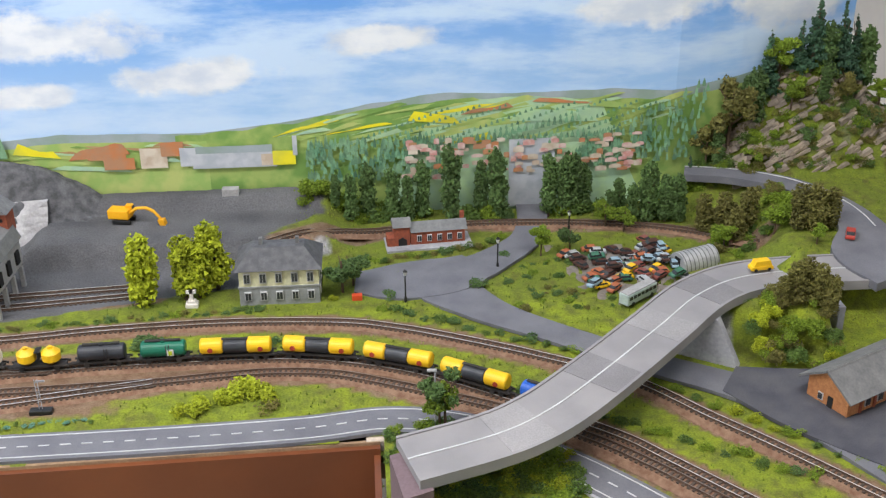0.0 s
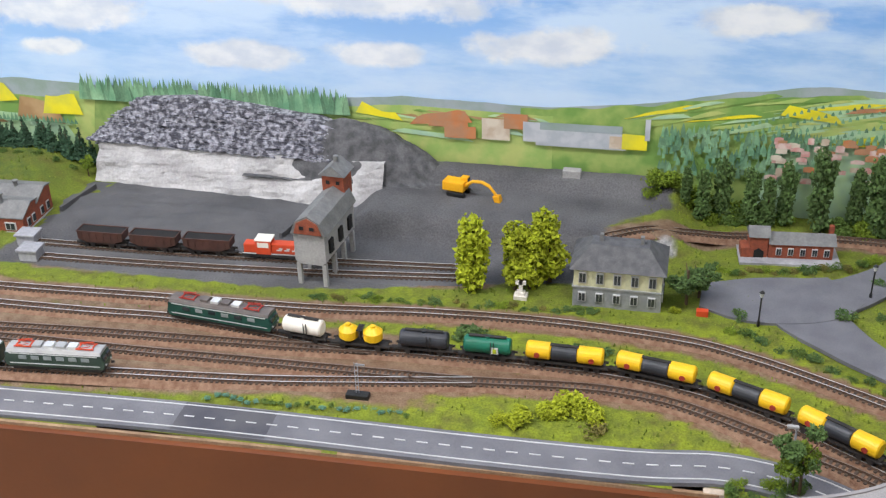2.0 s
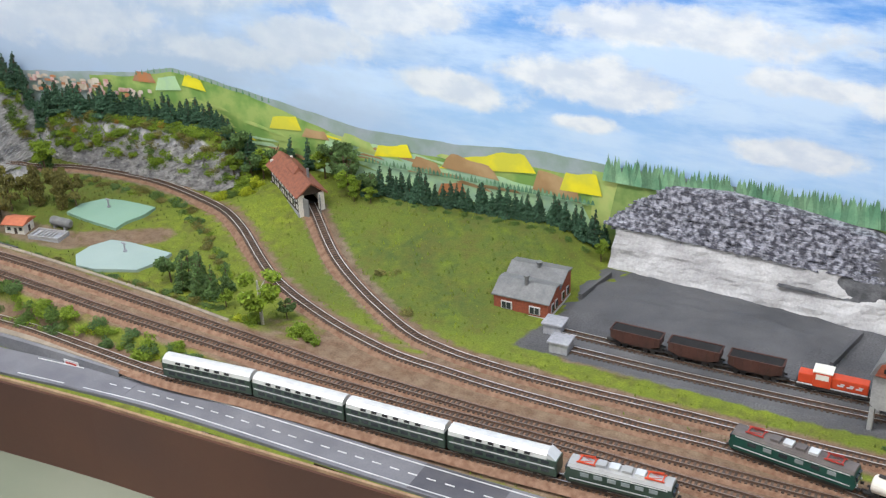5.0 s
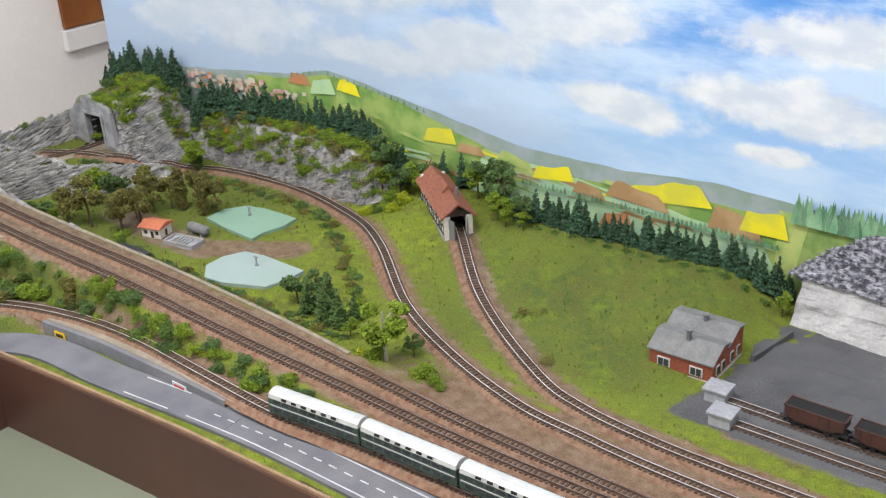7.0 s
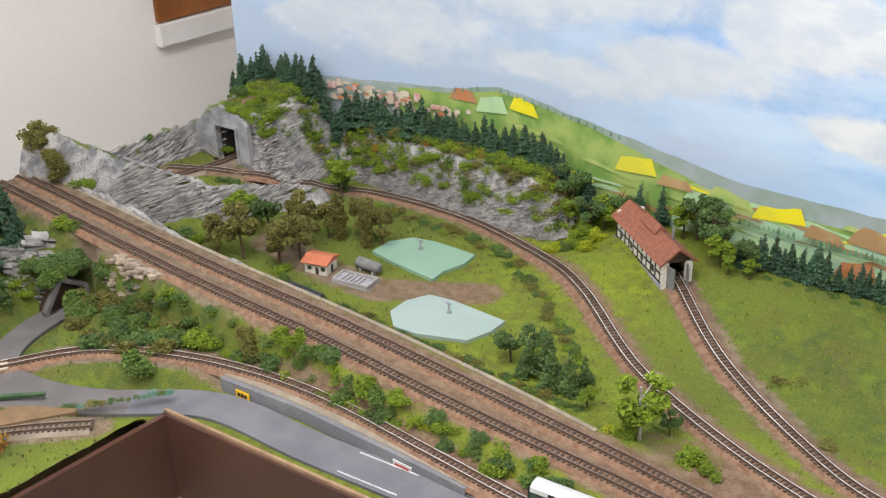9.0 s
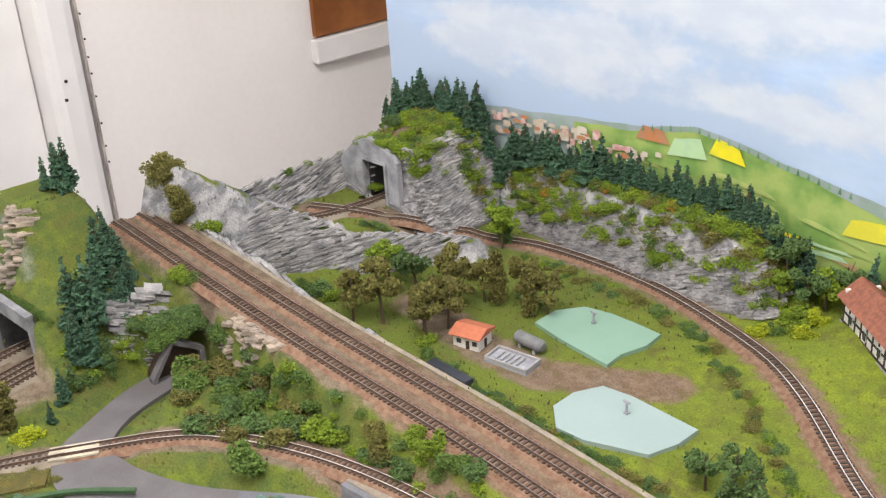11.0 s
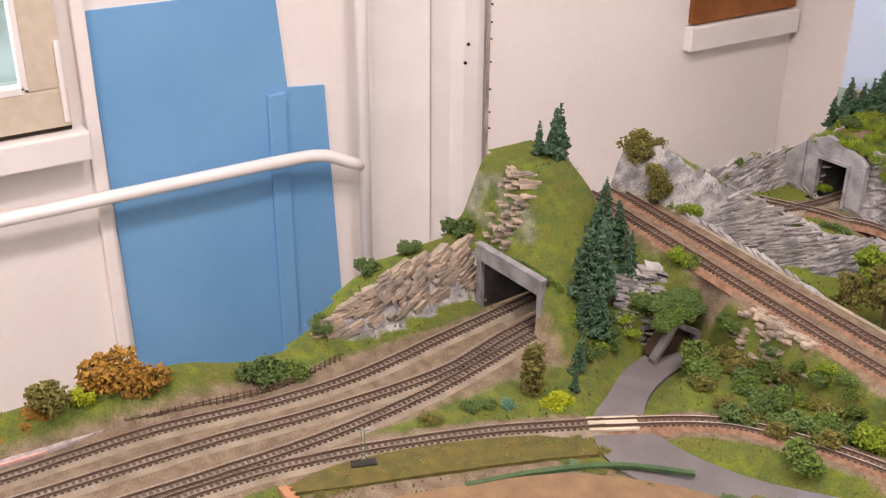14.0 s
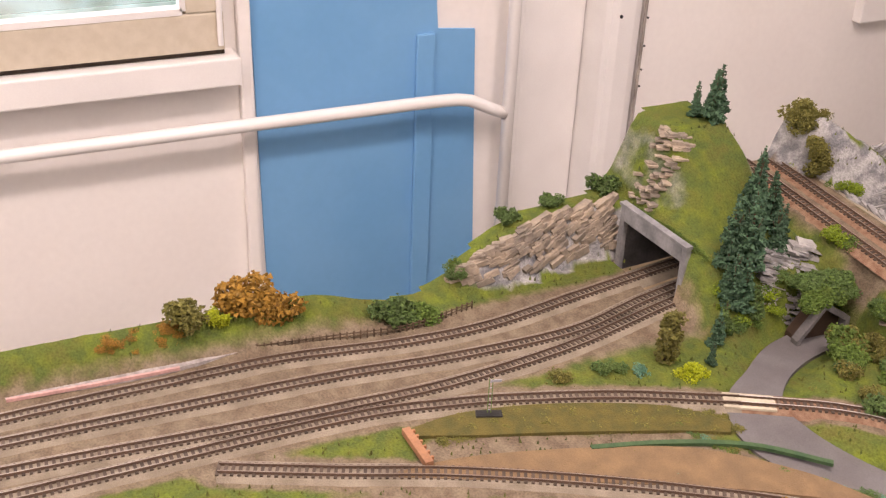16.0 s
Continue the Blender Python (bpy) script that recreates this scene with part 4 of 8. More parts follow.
for wi, (wx, wz, ww, wh, wm) in enumerate(((-0.27, 1.088, 0.035, 0.028, P_cream), (-0.245, 1.10, 0.03, 0.02, P_orange), (-0.225, 1.088, 0.022, 0.026, P_grey), (-0.165, 1.082, 0.11, 0.022, P_grey), (-0.165, 1.097, 0.10, 0.010, P_far),
                           (-0.115, 1.081, 0.03, 0.016, P_cream), (-0.10, 1.083, 0.03, 0.02, P_yellow), (-0.085, 1.10, 0.006, 0.028, P_grey), (-0.315, 1.082, 0.04, 0.016, P_orange), (-0.33, 1.092, 0.05, 0.008, P_orange))):
    band("painted_works", wx - ww / 2, wx + ww / 2, lambda x: wz + wh / 2, lambda x: wz - wh / 2, 8.5 + 0.3 * wi, wm, "", 0.001, wx)
band("painted_road", 0.200, 0.262, lambda x: 1.098, lambda x: 1.0, 10.5, P_grey, "grey painted road running into the village", 0.0)


me_t = bpy.data.meshes.new("painted_trees")
V, F = [], []
for x, z0, h, w in [(rng.uniform(-0.83, -0.46), 1.095, rng.uniform(0.02, 0.038), 0.005) for _ in range(330)] + \
        [(x, 1.098 + 0.0001 * 0, rng.uniform(0.007, 0.012), 0.003) for x in np.arange(0.06, 0.36, 0.0075)] + \
        [(x, sky_z(x) - 0.004, 0.008, 0.002) for x in np.arange(-1.62, -1.36, 0.012)] + [(x, 1.078 + 0.18 * (x - 0.05), 0.011, 0.003) for x in np.arange(0.02, 0.3, 0.008)] + \
        [(x, 1.058, rng.uniform(0.006, 0.012), 0.003) for x in np.arange(-1.2, -0.84, 0.006)]:
    y, k = by(x) - 0.0066 - 0.0004 * rng.random(), len(V)
    V += [(x - w, y, z0), (x + w, y, z0), (x + w * 0.6, y, z0 + h * 0.5), (x, y, z0 + h), (x - w * 0.6, y, z0 + h * 0.5)]
    F.append((k, k + 1, k + 2, k + 3, k + 4))
strokes = [(rng.uniform(-0.07, 0.11), rng.uniform(1.045, 1.10), rng.uniform(0.008, 0.016), rng.uniform(0.0018, 0.003)) for _ in range(300)]
strokes += [(x, rng.uniform(1.055, 1.075 + 0.5 * (x - 0.29)), rng.uniform(0.008, 0.015), rng.uniform(0.0018, 0.003)) for x in [rng.uniform(0.29, 0.47) for _ in range(260)]]
for k in range(9):
    x0, z0 = -0.04 + 0.042 * k, 1.088 + 0.002 * (k % 3)
    strokes += [(x0 + 0.0075 * j, z0 + 0.0026 * j, 0.0075 - 0.00014 * j, 0.0021) for j in range(22) if z0 + 0.0026 * j < sky_z(x0 + 0.0075 * j) - 0.014]
for x, z0, h, w in strokes:
    y, k = by(x) - 0.0074 - 0.0006 * rng.random(), len(V)
    V += [(x - w, y, z0), (x + w, y, z0), (x + w * 0.7, y, z0 + h * 0.55), (x, y, z0 + h), (x - w * 0.7, y, z0 + h * 0.55)]
    F.append((k, k + 1, k + 2, k + 3, k + 4))
me_t.from_pydata(V, [], F)
me_t.materials.append(mat("paint_trees", (0.10, 0.23, 0.13), (0.2, 0.35, 0.2), 0.8, scale=40, island=0.7))
pt = new("painted_trees", me_t)
pt.parent = backdrop
tagged(pt, "rows of small painted trees", kind="stuff")
band("woods", -0.835, -0.455, lambda x: sky_z(x) - 0.004, low, 4.6, paint("paint_spruce_wood", (0.16, 0.26, 0.07), (0.25, 0.34, 0.1), 60), "green painted spruce wood", 0.006, 21, 0.06)


# ---- roads ----
def ribbon(pts, width, lift=0.0015, thick=0.004, zf=None, close=True, step=0.008):
    bm = bmesh.new()
    C = curve(pts, step)
    rows = []
    for i, c in enumerate(C):
        d = C[min(i + 1, len(C) - 1)] - C[max(i - 1, 0)]
        L = math.hypot(d[0], d[1])
        nx, ny = -d[1] / L, d[0] / L
        w = (c[3] if len(c) > 3 else width) / 2
        z = (c[2] if len(c) > 2 else ground_z(c[0], c[1])) + lift
        rows.append([bm.verts.new((c[0] + nx * s * w, c[1] + ny * s * w, z + dz)) for s, dz in ((-1, -thick), (-1, 0), (1, 0), (1, -thick))])
    for a, b in zip(rows[:-1], rows[1:]):
        for k in range(4):
            bm.faces.new((a[k], b[k], b[(k + 1) % 4], a[(k + 1) % 4]))
    bm.faces.new(rows[0]), bm.faces.new(rows[-1][::-1])
    bmesh.ops.recalc_face_normals(bm, faces=bm.faces)
    return bm


def offset_line(pts, off, step=0.008):
    C = curve(pts, step)
    out = []
    for i, c in enumerate(C):
        d = C[min(i + 1, len(C) - 1)] - C[max(i - 1, 0)]
        L = math.hypot(d[0], d[1])
        out.append((c[0] - d[1] / L * off, c[1] + d[0] / L * off, *c[2:3]))
    return out


def dashes(name, pts, on, off, width, lift, parent, m):
    C = curve(pts, 0.002)
    n_on, n_off = max(2, int(on / 0.002)), int(off / 0.002)
    i = 0
    while i + n_on < len(C):
        part(name, ribbon([tuple(C[i]), tuple(C[i + n_on // 2]), tuple(C[i + n_on])], width, lift, 0.0006, step=0.004), m, parent)
        i += n_on + n_off


def gz(pts, dz=0.0):
    return [(x, y, ground_z(x, y) + dz) for x, y in pts]


ROAD = [(-1.57, 0.915, 0.986), (-1.48, 0.978, 0.986), (-1.35, 0.992, 0.986), (-1.19, 1.008, 0.990), (-1.07, 1.014, 0.994), (-0.78, 1.021, 0.996), (-0.46, 1.036, 0.997), (-0.2, 1.039, 0.998), (-0.06, 1.043, 0.999),
        (0.02, 1.052, 0.999), (0.09, 1.036, 0.999), (0.15, 0.995, 0.999), (0.22, 0.93, 0.999), (0.33, 0.80, 0.999)]
road = thing("road", "grey country road with white edge lines and dashed centre line", "road", kind="structure")
part("roadway", ribbon(ROAD, 0.043, 0.0015), M["asphalt"], road)
for s in (-1, 1):
    part("edge_line", ribbon(offset_line(ROAD, s * 0.0165, 0.02)[14:], 0.0012, 0.0022, 0.0006), M["white"], road)
dashes("centre_dash", [p for p in ROAD[3:]], 0.010, 0.010, 0.0013, 0.0022, road, M["white"])
for c0, c1 in (((-0.80, 1.0208, 0.996), (-0.71, 1.0242, 0.996)), ((-0.475, 1.0353, 0.997), (-0.385, 1.0375, 0.997))):
    part("dark_patch", ribbon([c0, ((c0[0] + c1[0]) / 2, (c0[1] + c1[1]) / 2, c0[2]), c1], 0.0405, 0.0019, 0.0006), M["asphalt_dark"], road, "freshly laid dark asphalt patch")
part("dark_patch", ribbon([(-1.24, 1.0035, 0.989), (-1.20, 1.007, 0.9897), (-1.16, 1.0095, 0.991)], 0.041, 0.0021, 0.0006), M["asphalt"], road)
# retaining wall with signs beside the sunk road
rw = thing("retaining_wall", "grey concrete retaining wall between road and branch line", "wall", kind="structure")
part("wall_face", wall_strip([(-1.50, 1.008), (-1.40, 1.021), (-1.28, 1.026), (-1.19, 1.028)], 0.975, 1.0, 0.006), mat("grey_retaining_wall", (0.15, 0.15, 0.165), (0.2, 0.2, 0.21), 0.85, scale=30), rw)
part("coping", ribbon([(-1.50, 1.012, 1.0), (-1.40, 1.024, 1.0), (-1.28, 1.029, 1.0), (-1.17, 1.030, 1.0)], 0.008, 0.001, 0.004), mat("sandy_coping", (0.3, 0.25, 0.19)), rw)
for x, y, rz, w, m1, lab, nb in ((-1.468, 1.0045, 7, 0.018, M["yellow"], "yellow roadside sign with dark lettering bars", 3), (-1.262, 1.0193, 2, 0.022, M["white"], "white roadside sign with a red lettering bar", 1)):
    s = thing("sign", lab, "sign", pose(x, y, 0.9905, 0, 0, rz))
    part("plate", boxes(((0, 0, 0), (w, 0.001, 0.009))), m1, s)
    for k in range(nb):
        part("lettering", boxes((((k - (nb - 1) / 2) * w / (nb + 1), -0.0008, 0), (w * (0.75 if nb == 1 else 0.18), 0.0006, 0.004))), M["black"] if nb > 1 else M["red"], s)
VILL = [(0.232, 1.545, 1.0, 0.042), (0.225, 1.49, 1.0, 0.040), (0.205, 1.43, 1.0, 0.042), (0.15, 1.372, 1.0, 0.055), (0.095, 1.33, 1.0, 0.085), (0.135, 1.262, 1.0, 0.055), (0.20, 1.205, 1.0, 0.040), (0.30, 1.128, 1.0, 0.040), (0.40, 1.055, 1.0, 0.05), (0.50, 0.93, 1.0, 0.09), (0.56, 0.80, 1.0, 0.1)]
vr = thing("village_road", "grey asphalt village road widening at a junction", "road", kind="structure")
part("roadway", ribbon(VILL, 0.04, 0.002), M["asphalt"], vr)
part("forecourt", ribbon([(-0.01, 1.335, 1.0, 0.05), (0.04, 1.333, 1.0, 0.088), (0.10, 1.345, 1.0, 0.09), (0.14, 1.37, 1.0, 0.06)], 0.08, 0.0026), M["asphalt"], vr)
part("yard", ribbon([(0.37, 1.09, 1.0, 0.05), (0.45, 1.04, 1.0, 0.13), (0.56, 0.99, 1.0, 0.2), (0.7, 0.95, 1.0, 0.2)], 0.1, 0.003), M["asphalt_dark"], vr, "dark asphalt yard")
lane = thing("tunnel_lane", "narrow grey lane over a level crossing into an underpass", "road", kind="structure")
part("roadway", ribbon([(-1.55, 0.93, 0.986, 0.04), (-1.60, 0.888, 0.991, 0.048), (-1.655, 0.856, 0.997, 0.062), (-1.70, 0.862, 0.9985, 0.05), (-1.735, 0.90, 0.995, 0.036), (-1.765, 0.945, 0.988, 0.038), (-1.780, 0.985, 0.984, 0.038), (-1.787, 1.02, 0.983, 0.038)], 0.04, 0.0012, 0.006), mat("lane_asphalt", (0.115, 0.105, 0.105), (0.15, 0.14, 0.14), 0.85, scale=25, fine=900, bump=0.1), lane)
hr = thing("hill_road", "grey asphalt road climbing round the wooded hill", "road", kind="structure")
HILLR = [(0.44, 1.535, 1.044, 0.03), (0.50, 1.515, 1.046, 0.035), (0.56, 1.47, 1.048, 0.04), (0.595, 1.40, 1.05, 0.045), (0.60, 1.32, 1.052, 0.06), (0.58, 1.25, 1.053, 0.09), (0.60, 1.2, 1.053, 0.1)]
part("roadway", ribbon(HILLR, 0.04, 0.003, 0.01), M["asphalt"], hr)
part("edge_line", ribbon([p[:3] for p in offset_line(HILLR, 0.014, 0.03)[:10]], 0.0016, 0.0036, 0.0006), M["white"], hr)

setting("line_kerb", ribbon([(x, y, float(line_z(x))) for x, y in ((-1.985, 1.106), (-1.82, 1.115), (-1.655, 1.124), (-1.436, 1.143), (-1.25, 1.152), (-1.14, 1.153))], 0.005, 0.001, 0.008), mat("pale_kerb", (0.32, 0.27, 0.2), (0.22, 0.18, 0.14), 0.85, scale=60), "pale sandstone kerb along the double line", "kerb")

# ---- bridge ----
BR = [(0.035, 0.918, 1.052), (0.115, 0.942, 1.056), (0.165, 0.972, 1.058), (0.225, 1.030, 1.058), (0.30, 1.112, 1.056), (0.355, 1.172, 1.055), (0.41, 1.208, 1.054), (0.48, 1.222, 1.053), (0.60, 1.222, 1.053)]
bridge = thing("road_bridge", "grey concrete road bridge curving over the tracks", "bridge")
part("deck", ribbon(BR, 0.062, 0.0, 0.009), M["concrete"], bridge)
part("centre_line", ribbon(BR, 0.0016, 0.0007, 0.0006), M["white"], bridge)
for s in (-1, 1):
    part("parapet", ribbon([(*p[:2], p[2]) for p in offset_line(BR, s * 0.0315, 0.03)], 0.003, 0.0014, 0.011), M["concrete"], bridge)
DECK = mat("pale_deck_panel", (0.31, 0.295, 0.295), (0.26, 0.25, 0.25), 0.8, scale=18, fine=700), mat("dark_deck_panel", (0.225, 0.215, 0.22), (0.19, 0.18, 0.185), 0.8, scale=18, fine=700)
for u in (0.12, 0.30, 0.47, 0.62, 0.78):
    C = curve(BR, 0.004)
    k = int(u * len(C))
    part("surface_patch", ribbon([tuple(C[k]), tuple(C[k + 5]), tuple(C[k + 11])], 0.0595, 0.0004, 0.0004, step=0.004), DECK[u in (0.30, 0.62)], bridge, "darker repair patch")
part("abutment", prism([(0.03, 0.875), (0.055, 0.885), (0.045, 0.945), (0.02, 0.935)], "z", 0.80, 1.044), M["mauve"], bridge, "mauve board under the bridge end")
part("wing_wall", prism([(0.18, 0.945), (0.20, 0.962), (0.22, 0.92), (0.205, 0.905)], "z", 0.95, 1.0), M["concrete_dark"], bridge, "grey concrete wing wall")
bm = bmesh.new()
for c in ((0.326, 1.152, 0.994), (0.334, 1.160, 0.994), (0.394, 1.122, 0.994), (0.388, 1.112, 0.994), (0.334, 1.152, 1.046), (0.340, 1.160, 1.046), (0.372, 1.142, 1.046), (0.366, 1.133, 1.046)):
    bm.verts.new(c)
bmesh.ops.convex_hull(bm, input=bm.verts)
part("pier", bm, M["concrete_dark"], bridge, "mottled grey concrete buttress")
part("end_wall", prism([(0.503, 1.15), (0.51, 1.15), (0.51, 1.25), (0.503, 1.25)], "z", 0.98, 1.045), M["concrete_dark"], bridge)


# ---- railway tracks ----
DULL = ("tunnel_a", "tunnel_b", "tunnel_c", "branch_end", "corner_line", "cutting", "main_far", "main_near", "village_line")


def track(name, pts, bed, label, lift=0.0, level=None, name_key=""):
    """A track of two rails on sleepers on a bed of ballast; 9 mm gauge."""
    root = thing(name, label, "track", kind="structure")
    C = curve(pts, 0.0055)
    D = np.gradient(C, axis=0)
    D /= np.linalg.norm(D, axis=1)[:, None]
    Nn = np.stack([-D[:, 1], D[:, 0]], 1)
    z = height(C[:, 0], C[:, 1])
    k = 9
    if name_key.startswith("main"):
        z = np.where(C[:, 0] < -1.0, line_z(C[:, 0]), z)
    if level is not None:
        z = np.full(z.shape, level)
    z = np.convolve(np.pad(z, k, mode="edge"), np.ones(2 * k + 1) / (2 * k + 1), "valid") + lift
    P3 = [(c[0], c[1], zz) for c, zz in zip(C, z)]

    def strip(off, profile, m, nm, head=None):
        V, F = [], []
        for (x, y, zz), nn in zip(P3, Nn):
            for u, w in profile:
                V.append((x + nn[0] * (off + u), y + nn[1] * (off + u), zz + w))
        q = len(profile)
        for i in range(len(P3) - 1):
            for j in range(q):
                F.append((i * q + j, (i + 1) * q + j, (i + 1) * q + (j + 1) % q, i * q + (j + 1) % q))
        me = bpy.data.meshes.new(nm)
        me.from_pydata(V, [], F)
        me.materials.append(m)
        if head:
            me.materials.append(head)
            me.polygons.foreach_set("material_index", [int(j % q == 1) for j in range(len(F))])
        o = new(nm, me)
        o.parent = root
        return o
    strip(0, [(0.0165, -0.003), (0.0098, 0.0012), (-0.0098, 0.0012), (-0.0165, -0.003)], bed, "ballast_bed")
    for s in (-1, 1):
        strip(s * 0.0046, [(0.0007, 0.0016), (0.0005, 0.0042), (-0.0005, 0.0042), (-0.0007, 0.0016)], M["rust"], "rail", M["rail_dull"] if name_key in DULL else M["rail"])
    V, F = [], []
    for (x, y, zz), nn, dd in zip(P3, Nn, D):
        k = len(V)
        for w in (0.0008, 0.0025):
            for a, b in ((-1, -1), (1, -1), (1, 1), (-1, 1)):
                V.append((x + nn[0] * a * 0.0078 + dd[0] * b * 0.00125, y + nn[1] * a * 0.0078 + dd[1] * b * 0.00125, zz + w))
        F += [(k + 4, k + 5, k + 6, k + 7), (k, k + 1, k + 5, k + 4), (k + 1, k + 2, k + 6, k + 5), (k + 2, k + 3, k + 7, k + 6), (k + 3, k, k + 4, k + 7)]
    me = bpy.data.meshes.new("sleepers")
    me.from_pydata(V, [], F)
    me.materials.append(M["sleeper"])
    o = new("sleepers", me)
    o.parent = root
    tagged(o, "dark sleepers", kind="stuff")
    return P3


RAILS = {}
for k, p in TRACKS.items():
    grey = k in ("tunnel_a", "tunnel_b", "tunnel_c", "coal_far", "coal_near", "cutting", "corner_line", "branch_end")
    lab = {"shed_line": "single model track curving to the engine shed", "loop_line": "model track of the outer loop through the yard", "branch": "branch line model track along the road"}.get(k, "model railway track with steel rails on ballast")
    RAILS[k] = track("railway_track", p, M["coal"] if k.startswith("coal") else M["ballast_grey"] if grey else M["ballast"], lab, 0.001, {"tunnel_a": 1.0, "tunnel_b": 1.0, "tunnel_c": 1.0, "cutting": 1.027}.get(k), k)
part("crossing_planks", boxes(((-1.704, 0.857, 1.0032), (0.044, 0.0066, 0.003), 62), ((-1.7115, 0.861, 1.0028), (0.044, 0.0035, 0.0024), 62), ((-1.6965, 0.853, 1.0028), (0.044, 0.0035, 0.0024), 62), bevel=0.0004), mat("pale_planks", (0.55, 0.48, 0.36)), lane)

# ---- tunnels and rock ----
def arch_wall(name, label, corners, z0, z1, hole, thick, m, depth, parts=()):
    """An upright portal wall from corner a to corner b with a rectangular mouth (u0, u1, top), and the dark lining behind it."""
    (ax, ay), (bx, by_) = corners
    L = math.hypot(bx - ax, by_ - ay)
    root = thing(name, label, "tunnel portal", pose(ax, ay, 0, 0, 0, math.degrees(math.atan2(by_ - ay, bx - ax))), kind="structure")
    u0, u1, top = hole
    part("portal_wall", boxes(((u0 / 2, 0, (z0 + z1) / 2), (u0, thick, z1 - z0)), (((L + u1) / 2, 0, (z0 + z1) / 2), (L - u1, thick, z1 - z0)),
                              (((u0 + u1) / 2, 0, (top + z1) / 2), (u1 - u0, thick, z1 - top)), bevel=0.0008), m, root)
    # closed box with a back wall; the tunnel's darkness is in its colour
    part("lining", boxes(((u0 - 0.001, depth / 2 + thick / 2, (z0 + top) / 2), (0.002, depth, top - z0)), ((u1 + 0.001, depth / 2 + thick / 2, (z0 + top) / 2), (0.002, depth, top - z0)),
                         (((u0 + u1) / 2, depth / 2 + thick / 2, top + 0.001), (u1 - u0, depth, 0.002)), (((u0 + u1) / 2, depth + thick / 2, (z0 + top) / 2), (u1 - u0, 0.002, top - z0))), M["soot"], root, "grey tunnel lining with the tunnel's shade in its colour")
    part("cornice", boxes((((L) / 2, -0.0008, z1 + 0.001), (L + 0.002, thick + 0.002, 0.003))), m, root)
    return root


arch_wall("tunnel_portal", "wide grey concrete portal over three tracks", ((-1.962, 0.884), (-1.858, 0.892)), 0.99, 1.064, (0.007, 0.097, 1.047), 0.006, M["portal_grey"], 0.16)
stone_m = mat("portal_stone", (0.2, 0.2, 0.21), (0.34, 0.34, 0.35), 0.9, scale=60, bump=0.3)
sp = thing("tunnel_portal", "small grey stone portal in the rock cutting", "tunnel portal", kind="structure")
part("portal_wall", prism([(-1.95, 1.02), (-1.929, 1.02), (-1.929, 1.077), (-1.884, 1.079), (-1.884, 1.02), (-1.860, 1.02), (-1.860, 1.086), (-1.872, 1.094), (-1.918, 1.105), (-1.95, 1.094)], "y", 1.357, 1.3645), stone_m, sp)
part("frame", prism([(-1.932, 1.024), (-1.928, 1.024), (-1.928, 1.0755), (-1.885, 1.0775), (-1.885, 1.024), (-1.881, 1.024), (-1.881, 1.0815), (-1.932, 1.0795)], "y", 1.3545, 1.358), stone_m, sp)
part("cutting_wall", prism([(-1.996, 1.02), (-1.949, 1.02), (-1.949, 1.092), (-1.996, 1.05)], "y", 1.357, 1.363), stone_m, sp, "grey vertical rock wall")
# short closed box, its dark colour stands for the unlit depth
part("lining", boxes(((-1.930, 1.39, 1.05), (0.002, 0.05, 0.06)), ((-1.883, 1.39, 1.05), (0.002, 0.05, 0.06)), ((-1.9065, 1.39, 1.081), (0.045, 0.05, 0.002)), ((-1.9065, 1.416, 1.05), (0.045, 0.002, 0.06))), M["soot"], sp, "dark tunnel lining with shade in its colour")
tri = thing("underpass", "low stone underpass beneath the double line", "tunnel portal", kind="structure")
part("portal_wall", prism([(0.976, 0.98), (0.976, 0.990), (0.998, 1.021), (1.026, 1.003), (1.026, 0.98), (1.031, 0.98), (1.031, 1.006), (0.998, 1.027), (0.971, 0.991), (0.971, 0.98)], "x", -1.786, -1.777), mat("underpass_stone", (0.10, 0.095, 0.095), (0.16, 0.15, 0.15), 0.9), tri)
# dark brown plate closes the mouth in place of a shaded passage
part("lining", prism([(0.976, 0.981), (0.976, 0.990), (0.998, 1.021), (1.026, 1.003), (1.026, 0.981)], "x", -1.8, -1.7865), mat("brown_mouth_shade", (0.06, 0.034, 0.022)), tri, "dark brown plate standing for the shaded mouth")


def slabs(name, label, spots, m, size, tilt, seed):
    """Weathered strata: many jittered slabs joined into one rock face."""
    r = random.Random(seed)
    V, F = [], []
    for x, y, z, ang in spots:
        l, w, h = size[0] * r.uniform(0.5, 1.4), size[1] * r.uniform(0.6, 1.3), size[2] * r.uniform(0.5, 1.5)
        mm = pose(x, y, z, r.uniform(-5, 5), tilt + r.uniform(-5, 5), math.degrees(ang) + r.uniform(-9, 9))
        k = len(V)
        for a in (-1, 1):
            for b, c in ((-1, -1), (1, -1), (1, 1), (-1, 1)):
                V.append(tuple(mm @ Vector((a * l / 2 * r.uniform(0.7, 1), b * w / 2 * r.uniform(0.7, 1), c * h / 2 * r.uniform(0.7, 1)))))
        F += [(k, k + 1, k + 2, k + 3), (k + 7, k + 6, k + 5, k + 4), (k, k + 4, k + 5, k + 1), (k + 1, k + 5, k + 6, k + 2), (k + 2, k + 6, k + 7, k + 3), (k + 3, k + 7, k + 4, k)]
    me = bpy.data.meshes.new(name)
    me.from_pydata(V, [], F)
    me.materials.append(m)
    return tagged(new(name, me), label, "rock face", kind="stuff")


